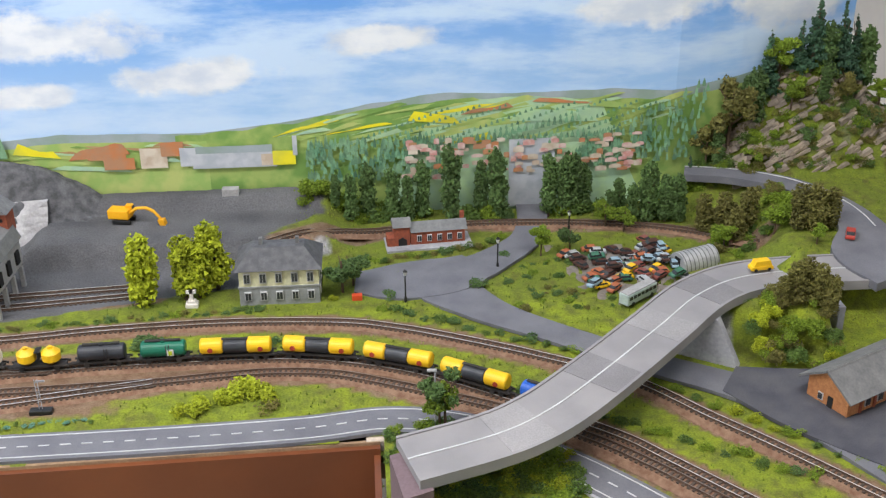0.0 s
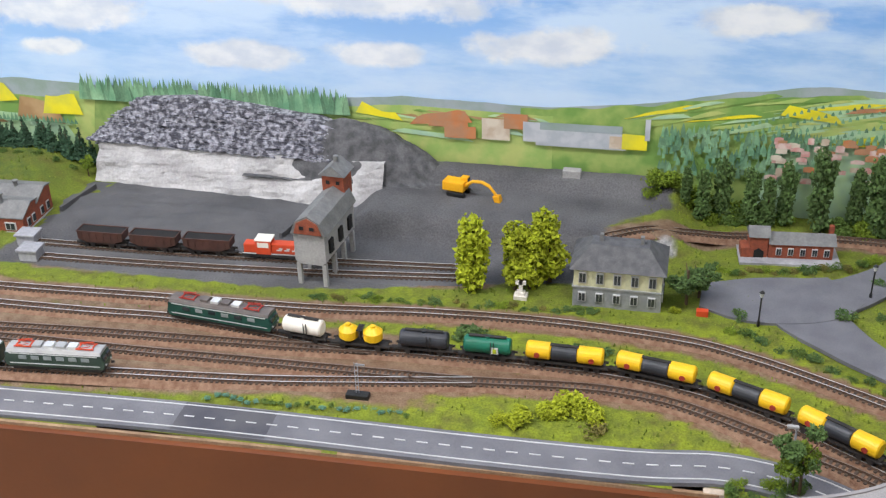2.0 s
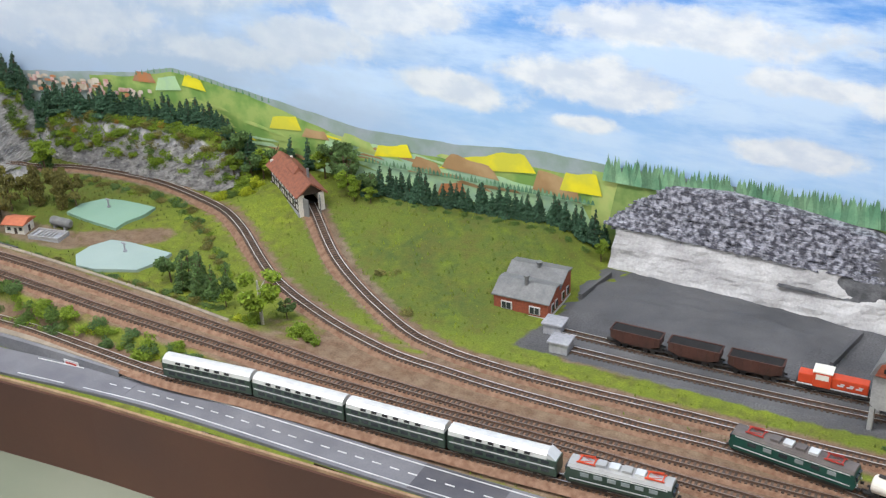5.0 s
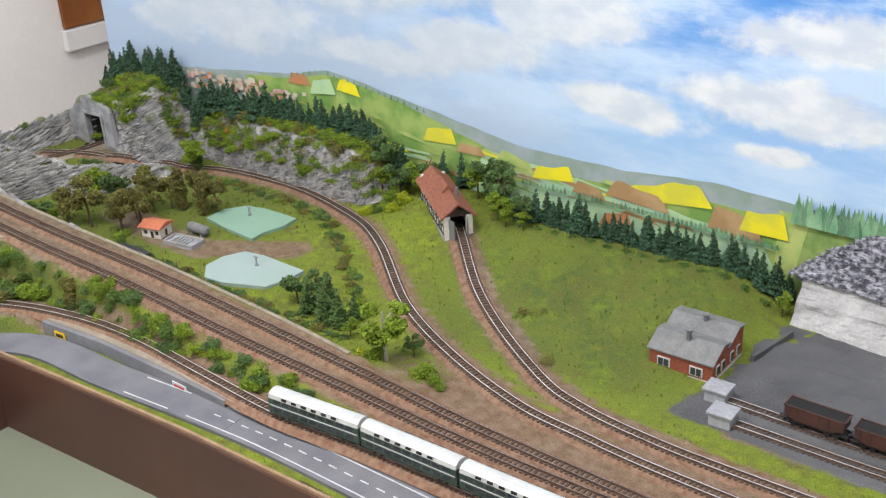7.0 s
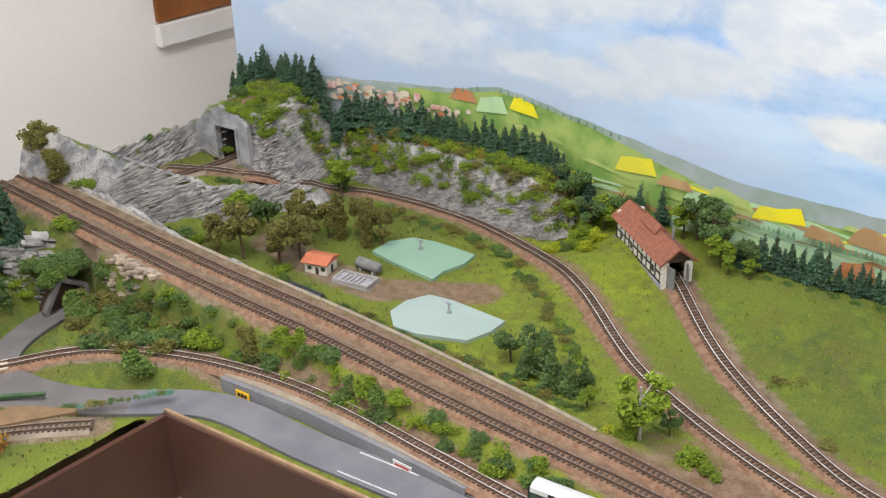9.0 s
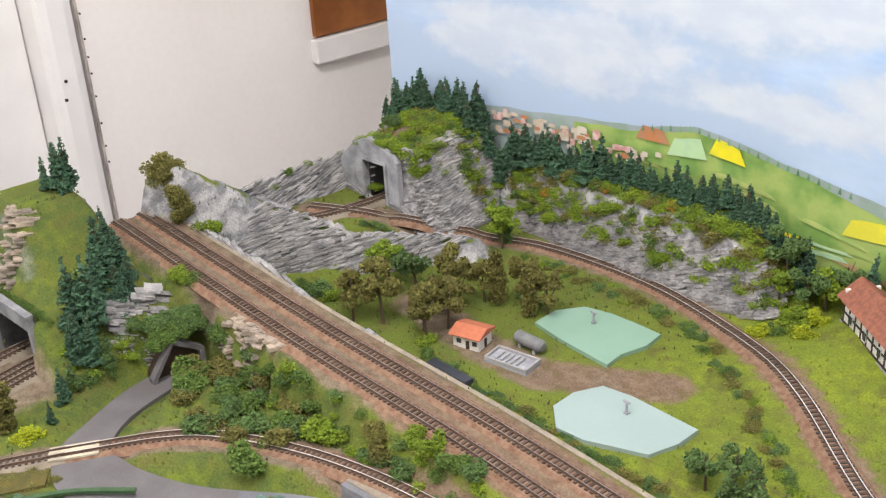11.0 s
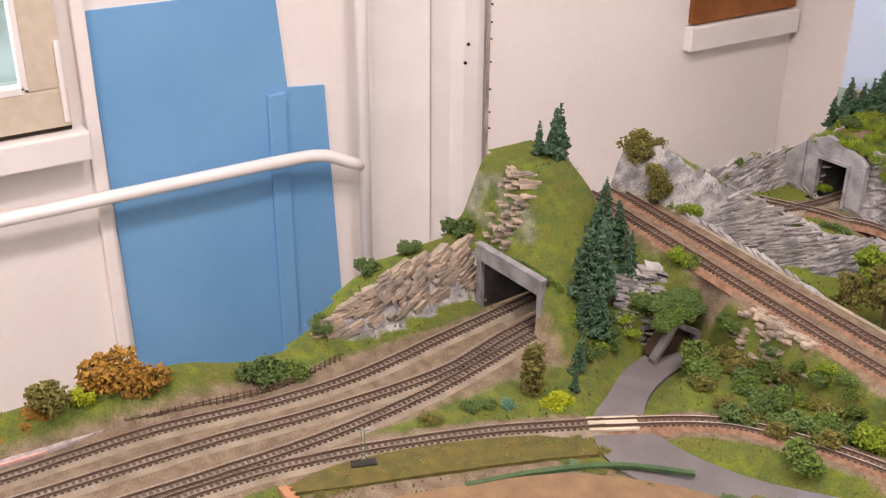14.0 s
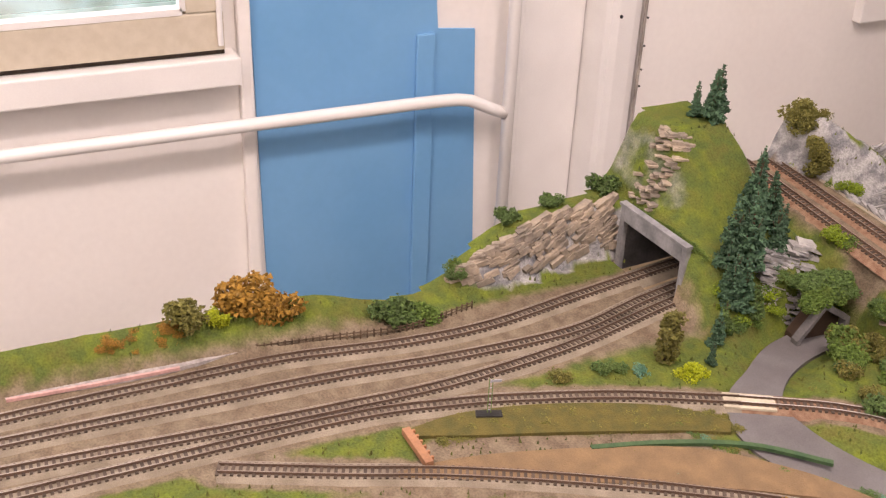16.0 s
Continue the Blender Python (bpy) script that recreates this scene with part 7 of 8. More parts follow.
for x, y, h, k in ((0.475, 1.555, 0.07, "v"), (0.505, 1.56, 0.10, "v"), (0.49, 1.548, 0.055, "p"), (0.53, 1.575, 0.06, "p"), (0.56, 1.58, 0.09, "c"), (0.575, 1.585, 0.075, "l"), (0.60, 1.585, 0.08, "c"), (0.62, 1.59, 0.10, "c"), (0.64, 1.585, 0.07, "p"),
                   (0.66, 1.59, 0.105, "c"), (0.68, 1.595, 0.095, "c"), (0.70, 1.60, 0.08, "p"), (0.585, 1.555, 0.06, "l"), (0.63, 1.56, 0.05, "p"), (0.665, 1.56, 0.05, "v"), (0.54, 1.56, 0.08, "p"), (0.45, 1.545, 0.04, "c"), (0.72, 1.58, 0.05, "l")):
    grow(k, x, y, h, 1.0)
for _ in range(60):
    grow(tr.choice("LMOB"), tr.uniform(0.45, 0.78), tr.uniform(1.52, 1.59), tr.uniform(0.012, 0.024), 1.2)
for _ in range(220):
    grow(tr.choice("LOOM"), tr.uniform(0.46, 0.78), tr.uniform(1.515, 1.60), tr.uniform(0.006, 0.014), 1.8)
for _ in range(110):
    x, y = tr.uniform(0.055, 0.19), tr.uniform(0.90, 0.985)
    if y < 1.045 - 0.35 * x:
        grow(tr.choice("LLYM"), x, y, tr.uniform(0.008, 0.016), 1.6)
# yard greenery
for x, y, h in ((-0.167, 1.087, 0.018), (-0.14, 1.098, 0.017), (-0.122, 1.105, 0.024), (-0.185, 1.083, 0.014), (-0.105, 1.098, 0.018)):
    grow("Y", x, y, h, 1.5)
grow("O", -0.10, 1.084, 0.012, 2.0)
for x, y, h in ((-0.282, 1.205, 0.013), (-0.27, 1.207, 0.011), (-0.233, 1.213, 0.018), (-0.24, 1.21, 0.014), (-0.13, 1.207, 0.010), (-0.10, 1.206, 0.010), (-0.07, 1.203, 0.010), (-0.33, 1.203, 0.008), (-0.36, 1.2, 0.008)):
    grow(tr.choice("BM"), x, y, h, 1.7)
for u in np.linspace(0, 1, 22):
    grow(tr.choice("LMBL"), 0.10 + 0.30 * u, 1.125 - 0.20 * u + tr.uniform(-0.006, 0.006), tr.uniform(0.008, 0.016), 1.3)
for u in np.linspace(0, 1, 18):
    grow(tr.choice("YLM"), 0.22 + 0.26 * u, 1.165 - 0.25 * u + tr.uniform(-0.008, 0.008), tr.uniform(0.007, 0.012), 1.5)
grow("b", 0.075, 1.030, 0.062, 0.9), grow("l", 0.07, 1.034, 0.058, 0.9)
for _ in range(18):
    grow(tr.choice("MBL"), tr.uniform(0.02, 0.09), tr.uniform(0.985, 1.04), tr.uniform(0.008, 0.016), 1.3)
for _ in range(60):
    grow(tr.choice("LLYM"), tr.uniform(0.06, 0.20), tr.uniform(0.72, 0.905), tr.uniform(0.008, 0.018), 1.6)
for u in np.linspace(0, 1, 26):
    grow(tr.choice("MLBO"), -0.42 + 0.30 * u, 1.262 + 0.018 * u + tr.uniform(-0.005, 0.005), tr.uniform(0.005, 0.010), 1.8)
# field behind the yard
for x in np.arange(-1.17, -0.815, 0.0105):
    grow("c", x + tr.uniform(-0.003, 0.003), 1.500 + 0.028 * (x + 1.17) / 0.35 + tr.uniform(-0.004, 0.006), tr.uniform(0.034, 0.05), 1.25)
for x, y, h, k in ((-1.19, 1.48, 0.045, "l"), (-1.175, 1.47, 0.03, "l"), (-1.205, 1.50, 0.05, "b"), (-1.22, 1.515, 0.055, "b"), (-1.245, 1.525, 0.06, "b"), (-1.16, 1.49, 0.05, "b"), (-1.15, 1.475, 0.028, "l"), (-1.26, 1.52, 0.05, "l"),
                   (-1.30, 1.535, 0.06, "c"), (-1.33, 1.53, 0.065, "c"), (-1.35, 1.52, 0.06, "b"), (-1.36, 1.50, 0.055, "l"), (-1.375, 1.49, 0.05, "b"), (-1.39, 1.51, 0.07, "c"), (-1.41, 1.505, 0.065, "b"), (-1.40, 1.48, 0.04, "l"), (-1.37, 1.468, 0.03, "l"), (-0.815, 1.50, 0.035, "l")):
    grow(k, x, y, h, 1.1)
for _ in range(14):
    grow(tr.choice("LMY"), tr.uniform(-1.42, -1.34), tr.uniform(1.44, 1.48), tr.uniform(0.012, 0.02), 1.2)
for x, y in ((-1.045, 1.345), (-1.035, 1.35), (-0.975, 1.275), (-0.97, 1.268)):
    grow("O", x, y, 0.008, 3.0)
for u in np.linspace(0, 1, 14):
    grow("M", -1.16 + 0.32 * u, 1.485 + 0.02 * u, 0.009, 1.6)
# bank along the backdrop
for x in np.arange(-1.985, -1.39, 0.0105):
    y = by(x) - 0.022
    grow("c", x, y + tr.uniform(-0.007, 0.005), tr.uniform(0.036, 0.058), 1.45)
for i in range(330):
    x = -1.97 + 0.60 * i / 329
    grow(tr.choice("LOLLOMR" if i % 9 == 0 else "LOLLM"), x, tr.uniform(1.468, by(x) - 0.025) if by(x) > 1.51 else by(x) - tr.uniform(0.03, 0.07), tr.uniform(0.011, 0.0163), 1.6)
# pool garden inside the loop
for x, y, h, k in ((-1.108, 1.176, 0.075, "w"), (-1.283, 1.210, 0.045, "b"), (-1.268, 1.228, 0.044, "b"), (-1.254, 1.201, 0.05, "g"), (-1.238, 1.21, 0.048, "g"), (-1.223, 1.198, 0.05, "g"), (-1.205, 1.20, 0.046, "g"), (-1.198, 1.222, 0.042, "g"), (-1.245, 1.225, 0.045, "g"),
                   (-1.716, 1.176, 0.06, "v"), (-1.735, 1.19, 0.045, "v"), (-1.751, 1.253, 0.055, "l"), (-1.629, 1.205, 0.055, "v"), (-1.645, 1.215, 0.05, "v"), (-1.684, 1.287, 0.055, "v"), (-1.66, 1.25, 0.04, "v"), (-1.631, 1.307, 0.05, "o"), (-1.688, 1.195, 0.066, "v"), (-1.63, 1.235, 0.06, "v"), (-1.588, 1.312, 0.052, "o"), (-1.572, 1.324, 0.054, "v"), (-1.606, 1.32, 0.05, "v"), (-1.719, 1.265, 0.064, "b"), (-1.655, 1.275, 0.056, "v"), (-1.645, 1.30, 0.045, "v"), (-1.728, 1.405, 0.058, "l"), (-1.735, 1.415, 0.055, "p"), (-1.842, 1.46, 0.05, "c"), (-1.755, 1.43, 0.05, "c"),
                   (-1.175, 1.19, 0.028, "l"), (-1.09, 1.20, 0.03, "b")):
    grow(k, x, y, h * (1.22 if k in "vo" else 1.0), 0.82 if k in "vo" else 1.1)
for x, y, h, k in ((-1.79, 1.185, 0.022, "B"), (-1.775, 1.19, 0.018, "L"), (-1.815, 1.18, 0.02, "M"), (-1.62, 1.20, 0.016, "L"), (-1.605, 1.185, 0.014, "M"), (-1.13, 1.165, 0.014, "Y"), (-1.12, 1.168, 0.02, "L"), (-1.06, 1.175, 0.022, "L"), (-1.045, 1.172, 0.018, "L"), (-1.03, 1.17, 0.014, "L"), (-1.62, 1.335, 0.012, "B"), (-1.60, 1.34, 0.01, "B")):
    grow(k, x, y, h, 1.3)
for u in np.linspace(0, 1, 44):
    grow(tr.choice("BMOB"), -1.60 + 0.42 * u, 1.178 + tr.uniform(-0.004, 0.008), tr.uniform(0.007, 0.014), 1.4)
LOOP_IN = curve([(-1.68, 1.405), (-1.56, 1.415), (-1.45, 1.40), (-1.37, 1.36), (-1.29, 1.30), (-1.23, 1.25)], 0.007)
for c in LOOP_IN:
    grow(tr.choice("OMBOL"), c[0] + tr.uniform(-0.01, 0.01), c[1] + tr.uniform(-0.012, 0.008), tr.uniform(0.006, 0.012), 1.6)
for u in np.linspace(0, 1, 16):
    grow("B", -1.86 + 0.13 * u, 1.30 + 0.09 * u, 0.010, 1.5)
# ridge, corner and tunnel hills
for x, y, h, k in ((-1.985, 1.105, 0.030, "O"), (-1.978, 1.118, 0.034, "O"), (-1.972, 1.102, 0.030, "O"), (-1.965, 1.13, 0.022, "B"), (-1.95, 1.145, 0.018, "O"), (-1.94, 1.16, 0.016, "B"), (-1.93, 1.168, 0.020, "O"), (-1.98, 1.16, 0.018, "O"), (-1.985, 1.20, 0.016, "L"), (-1.98, 1.25, 0.014, "L"), (-1.985, 1.28, 0.016, "M"), (-1.985, 1.31, 0.014, "L"),
                   (-1.835, 1.128, 0.022, "L"), (-1.825, 1.134, 0.024, "M"), (-1.80, 1.142, 0.022, "L"), (-1.79, 1.150, 0.020, "M"), (-1.765, 1.15, 0.016, "B"), (-1.93, 1.41, 0.022, "B"), (-1.89, 1.40, 0.018, "L"), (-1.85, 1.39, 0.020, "L"), (-1.845, 1.378, 0.022, "L"), (-1.835, 1.372, 0.018, "L")):
    grow(k, x, y, h, 1.2)
for _ in range(60):
    grow(tr.choice("LLOM"), tr.uniform(-1.985, -1.82), tr.uniform(1.375, 1.445), tr.uniform(0.007, 0.013), 1.8)
for u in np.linspace(0, 1, 20):
    grow("L", -1.99 + 0.07 * u, 1.366, 0.010, 1.5)
for u in np.linspace(0, 1, 40):
    grow(tr.choice("LLM"), -1.94 + 0.085 * u, tr.uniform(1.366, 1.384), 0.012, 1.7, 1.092 + 0.008 * math.sin(u * 3.1))
for u in np.linspace(0, 1, 8):
    grow("O", -1.985 + 0.025 * u, 1.100 + 0.022 * u, 0.014, 1.1)
for _ in range(90):
    x = tr.uniform(-1.76, -1.12)
    grow(tr.choice("BMLML"), x, float(line_y(x)) - tr.uniform(0.040, 0.058), tr.uniform(0.009, 0.020), 1.3)
for _ in range(26):
    grow(tr.choice("BM"), tr.uniform(-1.80, -1.785), tr.uniform(0.975, 1.04), tr.uniform(0.014, 0.022), 1.3, tr.uniform(1.022, 1.03))
for x, y, h, k in ((-2.0, 0.985, 0.045, "c"), (-1.985, 0.995, 0.07, "c"), (-1.99, 1.005, 0.06, "c"), (-1.900, 0.995, 0.066, "c"), (-1.885, 0.985, 0.075, "c"), (-1.875, 1.000, 0.062, "c"), (-1.865, 0.965, 0.053, "c"), (-1.860, 0.945, 0.044, "g"), (-1.850, 0.995, 0.048, "c"), (-1.825, 0.915, 0.04, "c"), (-1.79, 0.885, 0.045, "c"), (-1.765, 0.862, 0.03, "c"),
                   (-1.845, 0.930, 0.075, "c"), (-1.835, 0.945, 0.084, "c"), (-1.850, 0.960, 0.079, "c"), (-1.820, 0.920, 0.062, "c"), (-1.815, 0.93, 0.055, "c"), (-1.840, 0.980, 0.070, "c"), (-1.785, 0.826, 0.055, "o"), (-1.80, 0.90, 0.035, "g"), (-1.81, 0.94, 0.04, "g")):
    grow(k, x, y, h, 1.15)
for x, y, h, k in ((-1.753, 0.838, 0.02, "Y"), (-1.76, 0.828, 0.014, "Y"), (-1.793, 0.717, 0.016, "O"), (-1.788, 0.726, 0.014, "O"), (-1.79, 0.765, 0.016, "B"), (-1.785, 0.78, 0.014, "B"), (-1.776, 0.795, 0.014, "U"), (-1.83, 1.045, 0.02, "L"), (-1.815, 1.05, 0.016, "M"),
                   (-1.948, 0.431, 0.032, "O"), (-1.95, 0.492, 0.046, "R"), (-1.938, 0.510, 0.038, "R"), (-1.945, 0.462, 0.018, "Y"), (-1.93, 0.615, 0.032, "B"), (-1.925, 0.63, 0.026, "B"), (-1.925, 0.65, 0.026, "M"), (-1.96, 0.70, 0.018, "B"), (-1.995, 0.764, 0.024, "B"), (-2.01, 0.818, 0.02, "B"), (-2.01, 0.885, 0.032, "B"), (-1.97, 0.70, 0.016, "M")):
    grow(k, x, y, h, 1.2)
for x, y, h, k in ((-1.606, 1.02, 0.022, "M"), (-1.568, 1.03, 0.028, "L"), (-1.555, 1.035, 0.024, "L"), (-1.51, 1.05, 0.026, "O"), (-1.50, 1.045, 0.03, "O"), (-1.471, 1.06, 0.02, "L"), (-1.45, 1.062, 0.022, "L"), (-1.416, 1.066, 0.018, "M"), (-1.40, 1.067, 0.02, "B"), (-1.39, 1.062, 0.016, "L"), (-1.333, 1.062, 0.014, "B"), (-1.31, 1.06, 0.014, "M"), (-1.27, 1.062, 0.012, "Y"), (-1.22, 1.06, 0.012, "L"), (-1.17, 1.06, 0.01, "Y")):
    grow(k, x, y, h, 1.1)
for _ in range(44):
    x = tr.uniform(-1.75, -1.58)
    y = tr.uniform(0.955 + 0.3 * max(0, -1.66 - x), 1.035)
    grow(tr.choice("BMOBM"), x, y, tr.uniform(0.014, 0.028), 1.2)
for _ in range(36):
    y = tr.uniform(0.9, 1.06)
    grow(tr.choice("MLB"), -1.80 - tr.uniform(0.0, 0.03), y, tr.uniform(0.008, 0.016), 1.4) if not 0.99 < y < 1.06 else grow("B", -1.805, y, 0.018, 1.3, 1.03)
for u in np.linspace(0, 1, 24):
    grow("M", -1.965 + 0.11 * u, 0.897 + 0.01 * u, 0.008, 1.6)
OLIVE = curve([(-1.762, 0.60), (-1.748, 0.68), (-1.715, 0.77), (-1.685, 0.825)], 0.003)
for c in np.repeat(OLIVE, 3, axis=0):
    grow("O", c[0] + tr.uniform(-0.015, 0.013), c[1] + tr.uniform(-0.008, 0.008), tr.uniform(0.004, 0.008), 2.2)
for u in np.linspace(0, 1, 30):
    grow("U", -1.662 + 0.036 * u + tr.uniform(-0.006, 0.006), 0.728 + 0.10 * u, tr.uniform(0.004, 0.007), 1.7)
for _ in range(26):
    grow("R", tr.uniform(-1.955, -1.935), tr.uniform(0.36, 0.43), tr.uniform(0.004, 0.008), 2.0)
grow("R", -1.575, 0.785, 0.034, 1.1)
for u in np.linspace(0, 1, 40):
    grow(tr.choice("BMOU"), -1.70 + 0.18 * u, 0.755 + 0.17 * u - 0.03 * math.sin(u * 3.1) + 0.03, tr.uniform(0.004, 0.008), 1.8)
for x, y, z, h, k in ((-1.940, 1.106, 1.085, 0.028, "O"), (-1.935, 1.108, 1.074, 0.026, "O"), (-1.945, 1.104, 1.097, 0.024, "O"), (-1.898, 1.118, 1.066, 0.020, "L"), (-1.965, 1.098, 1.072, 0.012, "L"), (-1.955, 1.098, 1.064, 0.012, "L"), (-1.92, 1.11, 1.066, 0.010, "M")):
    grow(k, x, y, h, 1.15, z)
for i in range(26):
    grow(tr.choice("UUM"), -0.46 + 0.008 * i, 1.068 + 0.0012 * i * 0.4 + tr.uniform(-0.005, 0.005), 0.003, 2.6)
for kind, rows in UNDER.items():
    V, F = [], []
    for src, m in rows:
        me = src.children[0].data
        co = np.empty(len(me.vertices) * 3)
        me.vertices.foreach_get("co", co)
        co = co.reshape(-1, 4, 3)[:330].reshape(-1, 3)
        mm = np.array(m)
        base = sum(len(v) for v in V)
        V.append(co @ mm[:3, :3].T + mm[:3, 3])
        q = np.arange(len(co) // 4)[:, None] * 4 + base
        F.append(np.concatenate([q + np.array(t) for t in ((0, 1, 2), (0, 3, 1), (0, 2, 3), (1, 3, 2))]))
    me2 = bpy.data.meshes.new("undergrowth")
    me2.from_pydata(np.concatenate(V).tolist(), [], np.concatenate(F).tolist())
    me2.materials.append(KIND[kind][0].children[0].data.materials[0])
    tagged(new("undergrowth", me2), KIND[kind][0]["label"].replace(" bush", "") + " low scrub on the model ground", "undergrowth", kind="stuff")
for k, v in KIND.items():
    for src in v:
        for ch in list(src.children):
            bpy.data.objects.remove(ch)
        bpy.data.objects.remove(src)

# grass tufts, nobody could count them
r = np.random.RandomState(9)
n = 26000
gx, gy = r.uniform(-2.0, 0.75, n), r.uniform(0.35, 1.53, n)
fyv = np.interp(gx, [p[0] for p in FRONT], [p[1] for p in FRONT])
ok = ~((gx > -1.505) & (gx < 0.012) & (gy < fyv + 0.003))
ok &= ~((gx > -0.84) & (gx < -0.09) & (gy > 1.26 + 0.05 * (gx > -0.3)))
for p in TRACKS.values():
    ok &= near(gx, gy, p)[0] > 0.016
for p, half in LANES:
    ok &= near(gx, gy, p)[0] > half - 0.004
ok &= gx > edge_x(gy) + 0.006
ok &= near(gx, gy, PATHS["dirt"])[0] > 0.03
ok &= ~((gx > -1.1) & (gx < -0.25) & (gy > 1.08) & (gy < 1.2)) & ~((gx < -1.0) & (np.abs(gy - line_y(gx)) < 0.04)) & ~((gx < -1.78) & (gy < 0.9) & (gx > -1.93))
gx, gy = gx[ok], gy[ok]
gzv = carve(gx, gy, height(gx, gy))
V, F = [], []
for x, y, z in zip(gx, gy, gzv):
    k = len(V)
    a, h, w = r.uniform(0, 6.28), r.uniform(0.0015, 0.0042), r.uniform(0.0008, 0.002)
    V += [(x + math.cos(a) * w, y + math.sin(a) * w, z - 0.001), (x + math.cos(a + 2.1) * w, y + math.sin(a + 2.1) * w, z - 0.001), (x + math.cos(a + 4.2) * w, y + math.sin(a + 4.2) * w, z - 0.001), (x + r.uniform(-0.001, 0.001), y + r.uniform(-0.001, 0.001), z + h)]
    F += [(k, k + 1, k + 3), (k + 1, k + 2, k + 3), (k + 2, k, k + 3)]
V = np.array(V).reshape(-1, 4, 3)
for sel, gm, lab in ((V[:, 0, 0] < -1.42, mat("olive_grass_tufts", (0.065, 0.09, 0.02), (0.13, 0.13, 0.03), 0.9, scale=9, island=0.6), "short olive static grass tufts"),
                     (V[:, 0, 0] >= -1.42, mat("grass_tufts", (0.12, 0.17, 0.02), (0.2, 0.24, 0.025), 0.9, scale=9, island=0.6), "short green static grass tufts")):
    vv = V[sel].reshape(-1, 3)
    q = np.arange(len(vv) // 4)[:, None] * 4
    me = bpy.data.meshes.new("grass")
    me.from_pydata(vv.tolist(), [], np.concatenate([q + np.array(t) for t in ((0, 1, 3), (1, 2, 3), (2, 0, 3))]).tolist())
    me.materials.append(gm)
    tagged(new("grass", me), lab, "grass", kind="stuff")


# ---- vehicles and small things ----
def car_model(label, paint_m, name="car", cat="car", van=False, group="scrapped cars"):
    o = thing(name, label, cat, pose(0, 0, -5), group)
    part("body", prism([(-0.013, 0.002), (0.013, 0.002), (0.0132, 0.0045), (0.012, 0.006), (-0.012, 0.0062), (-0.0132, 0.0045)], "y", -0.0052, 0.0052), paint_m, o)
    part("cabin", prism([(-0.011, 0.006), (0.008 if not van else 0.011, 0.006), (0.004 if not van else 0.009, 0.0095 if not van else 0.012), (-0.008, 0.0095 if not van else 0.012)], "y", -0.0046, 0.0046), M["glass"] if not van else paint_m, o)
    part("roof", boxes(((-0.002 if not van else 0, 0, 0.0097 if not van else 0.0122), (0.012 if not van else 0.017, 0.0092, 0.0008)), bevel=0.0002), paint_m, o)
    for x in (-0.008, 0.008):
        for s in (-1, 1):
            part("wheel", cyls(((x, s * 0.0042, 0.0021), (x, s * 0.0054, 0.0021), 0.0021), seg=10), M["black"], o)
    return o


cars = [car_model("rusty orange scrapped car in the yard", mat("rusty_orange", (0.45, 0.13, 0.05), (0.3, 0.1, 0.05))), car_model("faded blue scrapped car in the yard", mat("faded_blue", (0.3, 0.42, 0.5))), car_model("dark red scrapped car in the yard", mat("rusty_red", (0.26, 0.07, 0.05), (0.18, 0.06, 0.05))),
        car_model("pale grey scrapped car in the yard", mat("faded_grey", (0.42, 0.44, 0.44))), car_model("dark green scrapped car in the yard", mat("faded_green", (0.05, 0.16, 0.1))), car_model("dull brown scrapped car in the yard", M["hopper"]), car_model("yellow scrapped car in the yard", M["yellow"])]
cr = random.Random(4)
heap("scrap_ground", "dark stony ground of the scrap yard", 0.315, 1.335, 0.085, 0.085, 0.004, 0.9985, mat("scrap_soil", (0.16, 0.14, 0.12), (0.24, 0.2, 0.17), 0.9, scale=120, bump=0.5), 4)
for i in range(64):
    u, v = cr.random(), cr.random()
    x, y = 0.25 + 0.13 * u, 1.28 + 0.11 * v + 0.02 * u
    wreck = copy_thing(cr.choice(cars + [cars[3], cars[3], cars[5], cars[1], cars[5]]), pose(x, y, 1.002 + (0.006 if i > 44 else 0), cr.uniform(-9, 9) * (i > 44), cr.uniform(-9, 9) * (i > 44), cr.choice((20, 200, 110)) + cr.uniform(-25, 25)))
    wreck.scale = (0.8, 0.8, 0.75)
copy_thing(cars[6], pose(0.358, 1.268, 1.003, 0, 0, 30))
bus = thing("scrapped_bus", "pale green scrapped bus in the yard", "bus", pose(0.315, 1.262, 1.003, 0, 0, 38))
part("body", boxes(((0, 0, 0.009), (0.052, 0.014, 0.013)), bevel=0.001), mat("faded_mint", (0.42, 0.5, 0.47)), bus)
part("roof", boxes(((0, 0, 0.0162), (0.05, 0.012, 0.0015)), bevel=0.0005), M["tower"], bus)
for s in (-1, 1):
    for i in range(7):
        part("window", boxes(((-0.021 + i * 0.007, s * 0.0072, 0.011), (0.005, 0.0006, 0.004))), M["glass"], bus)
for x in (-0.017, 0.017):
    for s in (-1, 1):
        part("wheel", cyls(((x, s * 0.006, 0.0028), (x, s * 0.0074, 0.0028), 0.0028), seg=10), M["black"], bus)
van = car_model("yellow delivery van crossing the bridge", M["yellow"], "van", "van", True, "")
copy_thing(van, pose(0.44, 1.222, 1.056, 0, 0, 8)).name = "van"
rc = car_model("red car on the upper road", M["red"], group="")
copy_thing(rc, pose(0.572, 1.295, 1.056, 0, 0, 65)).name = "car"
for o in [van, rc, *cars]:
    for ch in list(o.children):
        bpy.data.objects.remove(ch)
    bpy.data.objects.remove(o)

dg = thing("excavator", "orange-yellow excavator with folded boom on the coal", "excavator", pose(-0.305, 1.482, 1.0265, 0, 0, -12))
part("track_left", boxes(((0, 0.008, 0.003), (0.024, 0.005, 0.006)), bevel=0.0015), M["black"], dg)
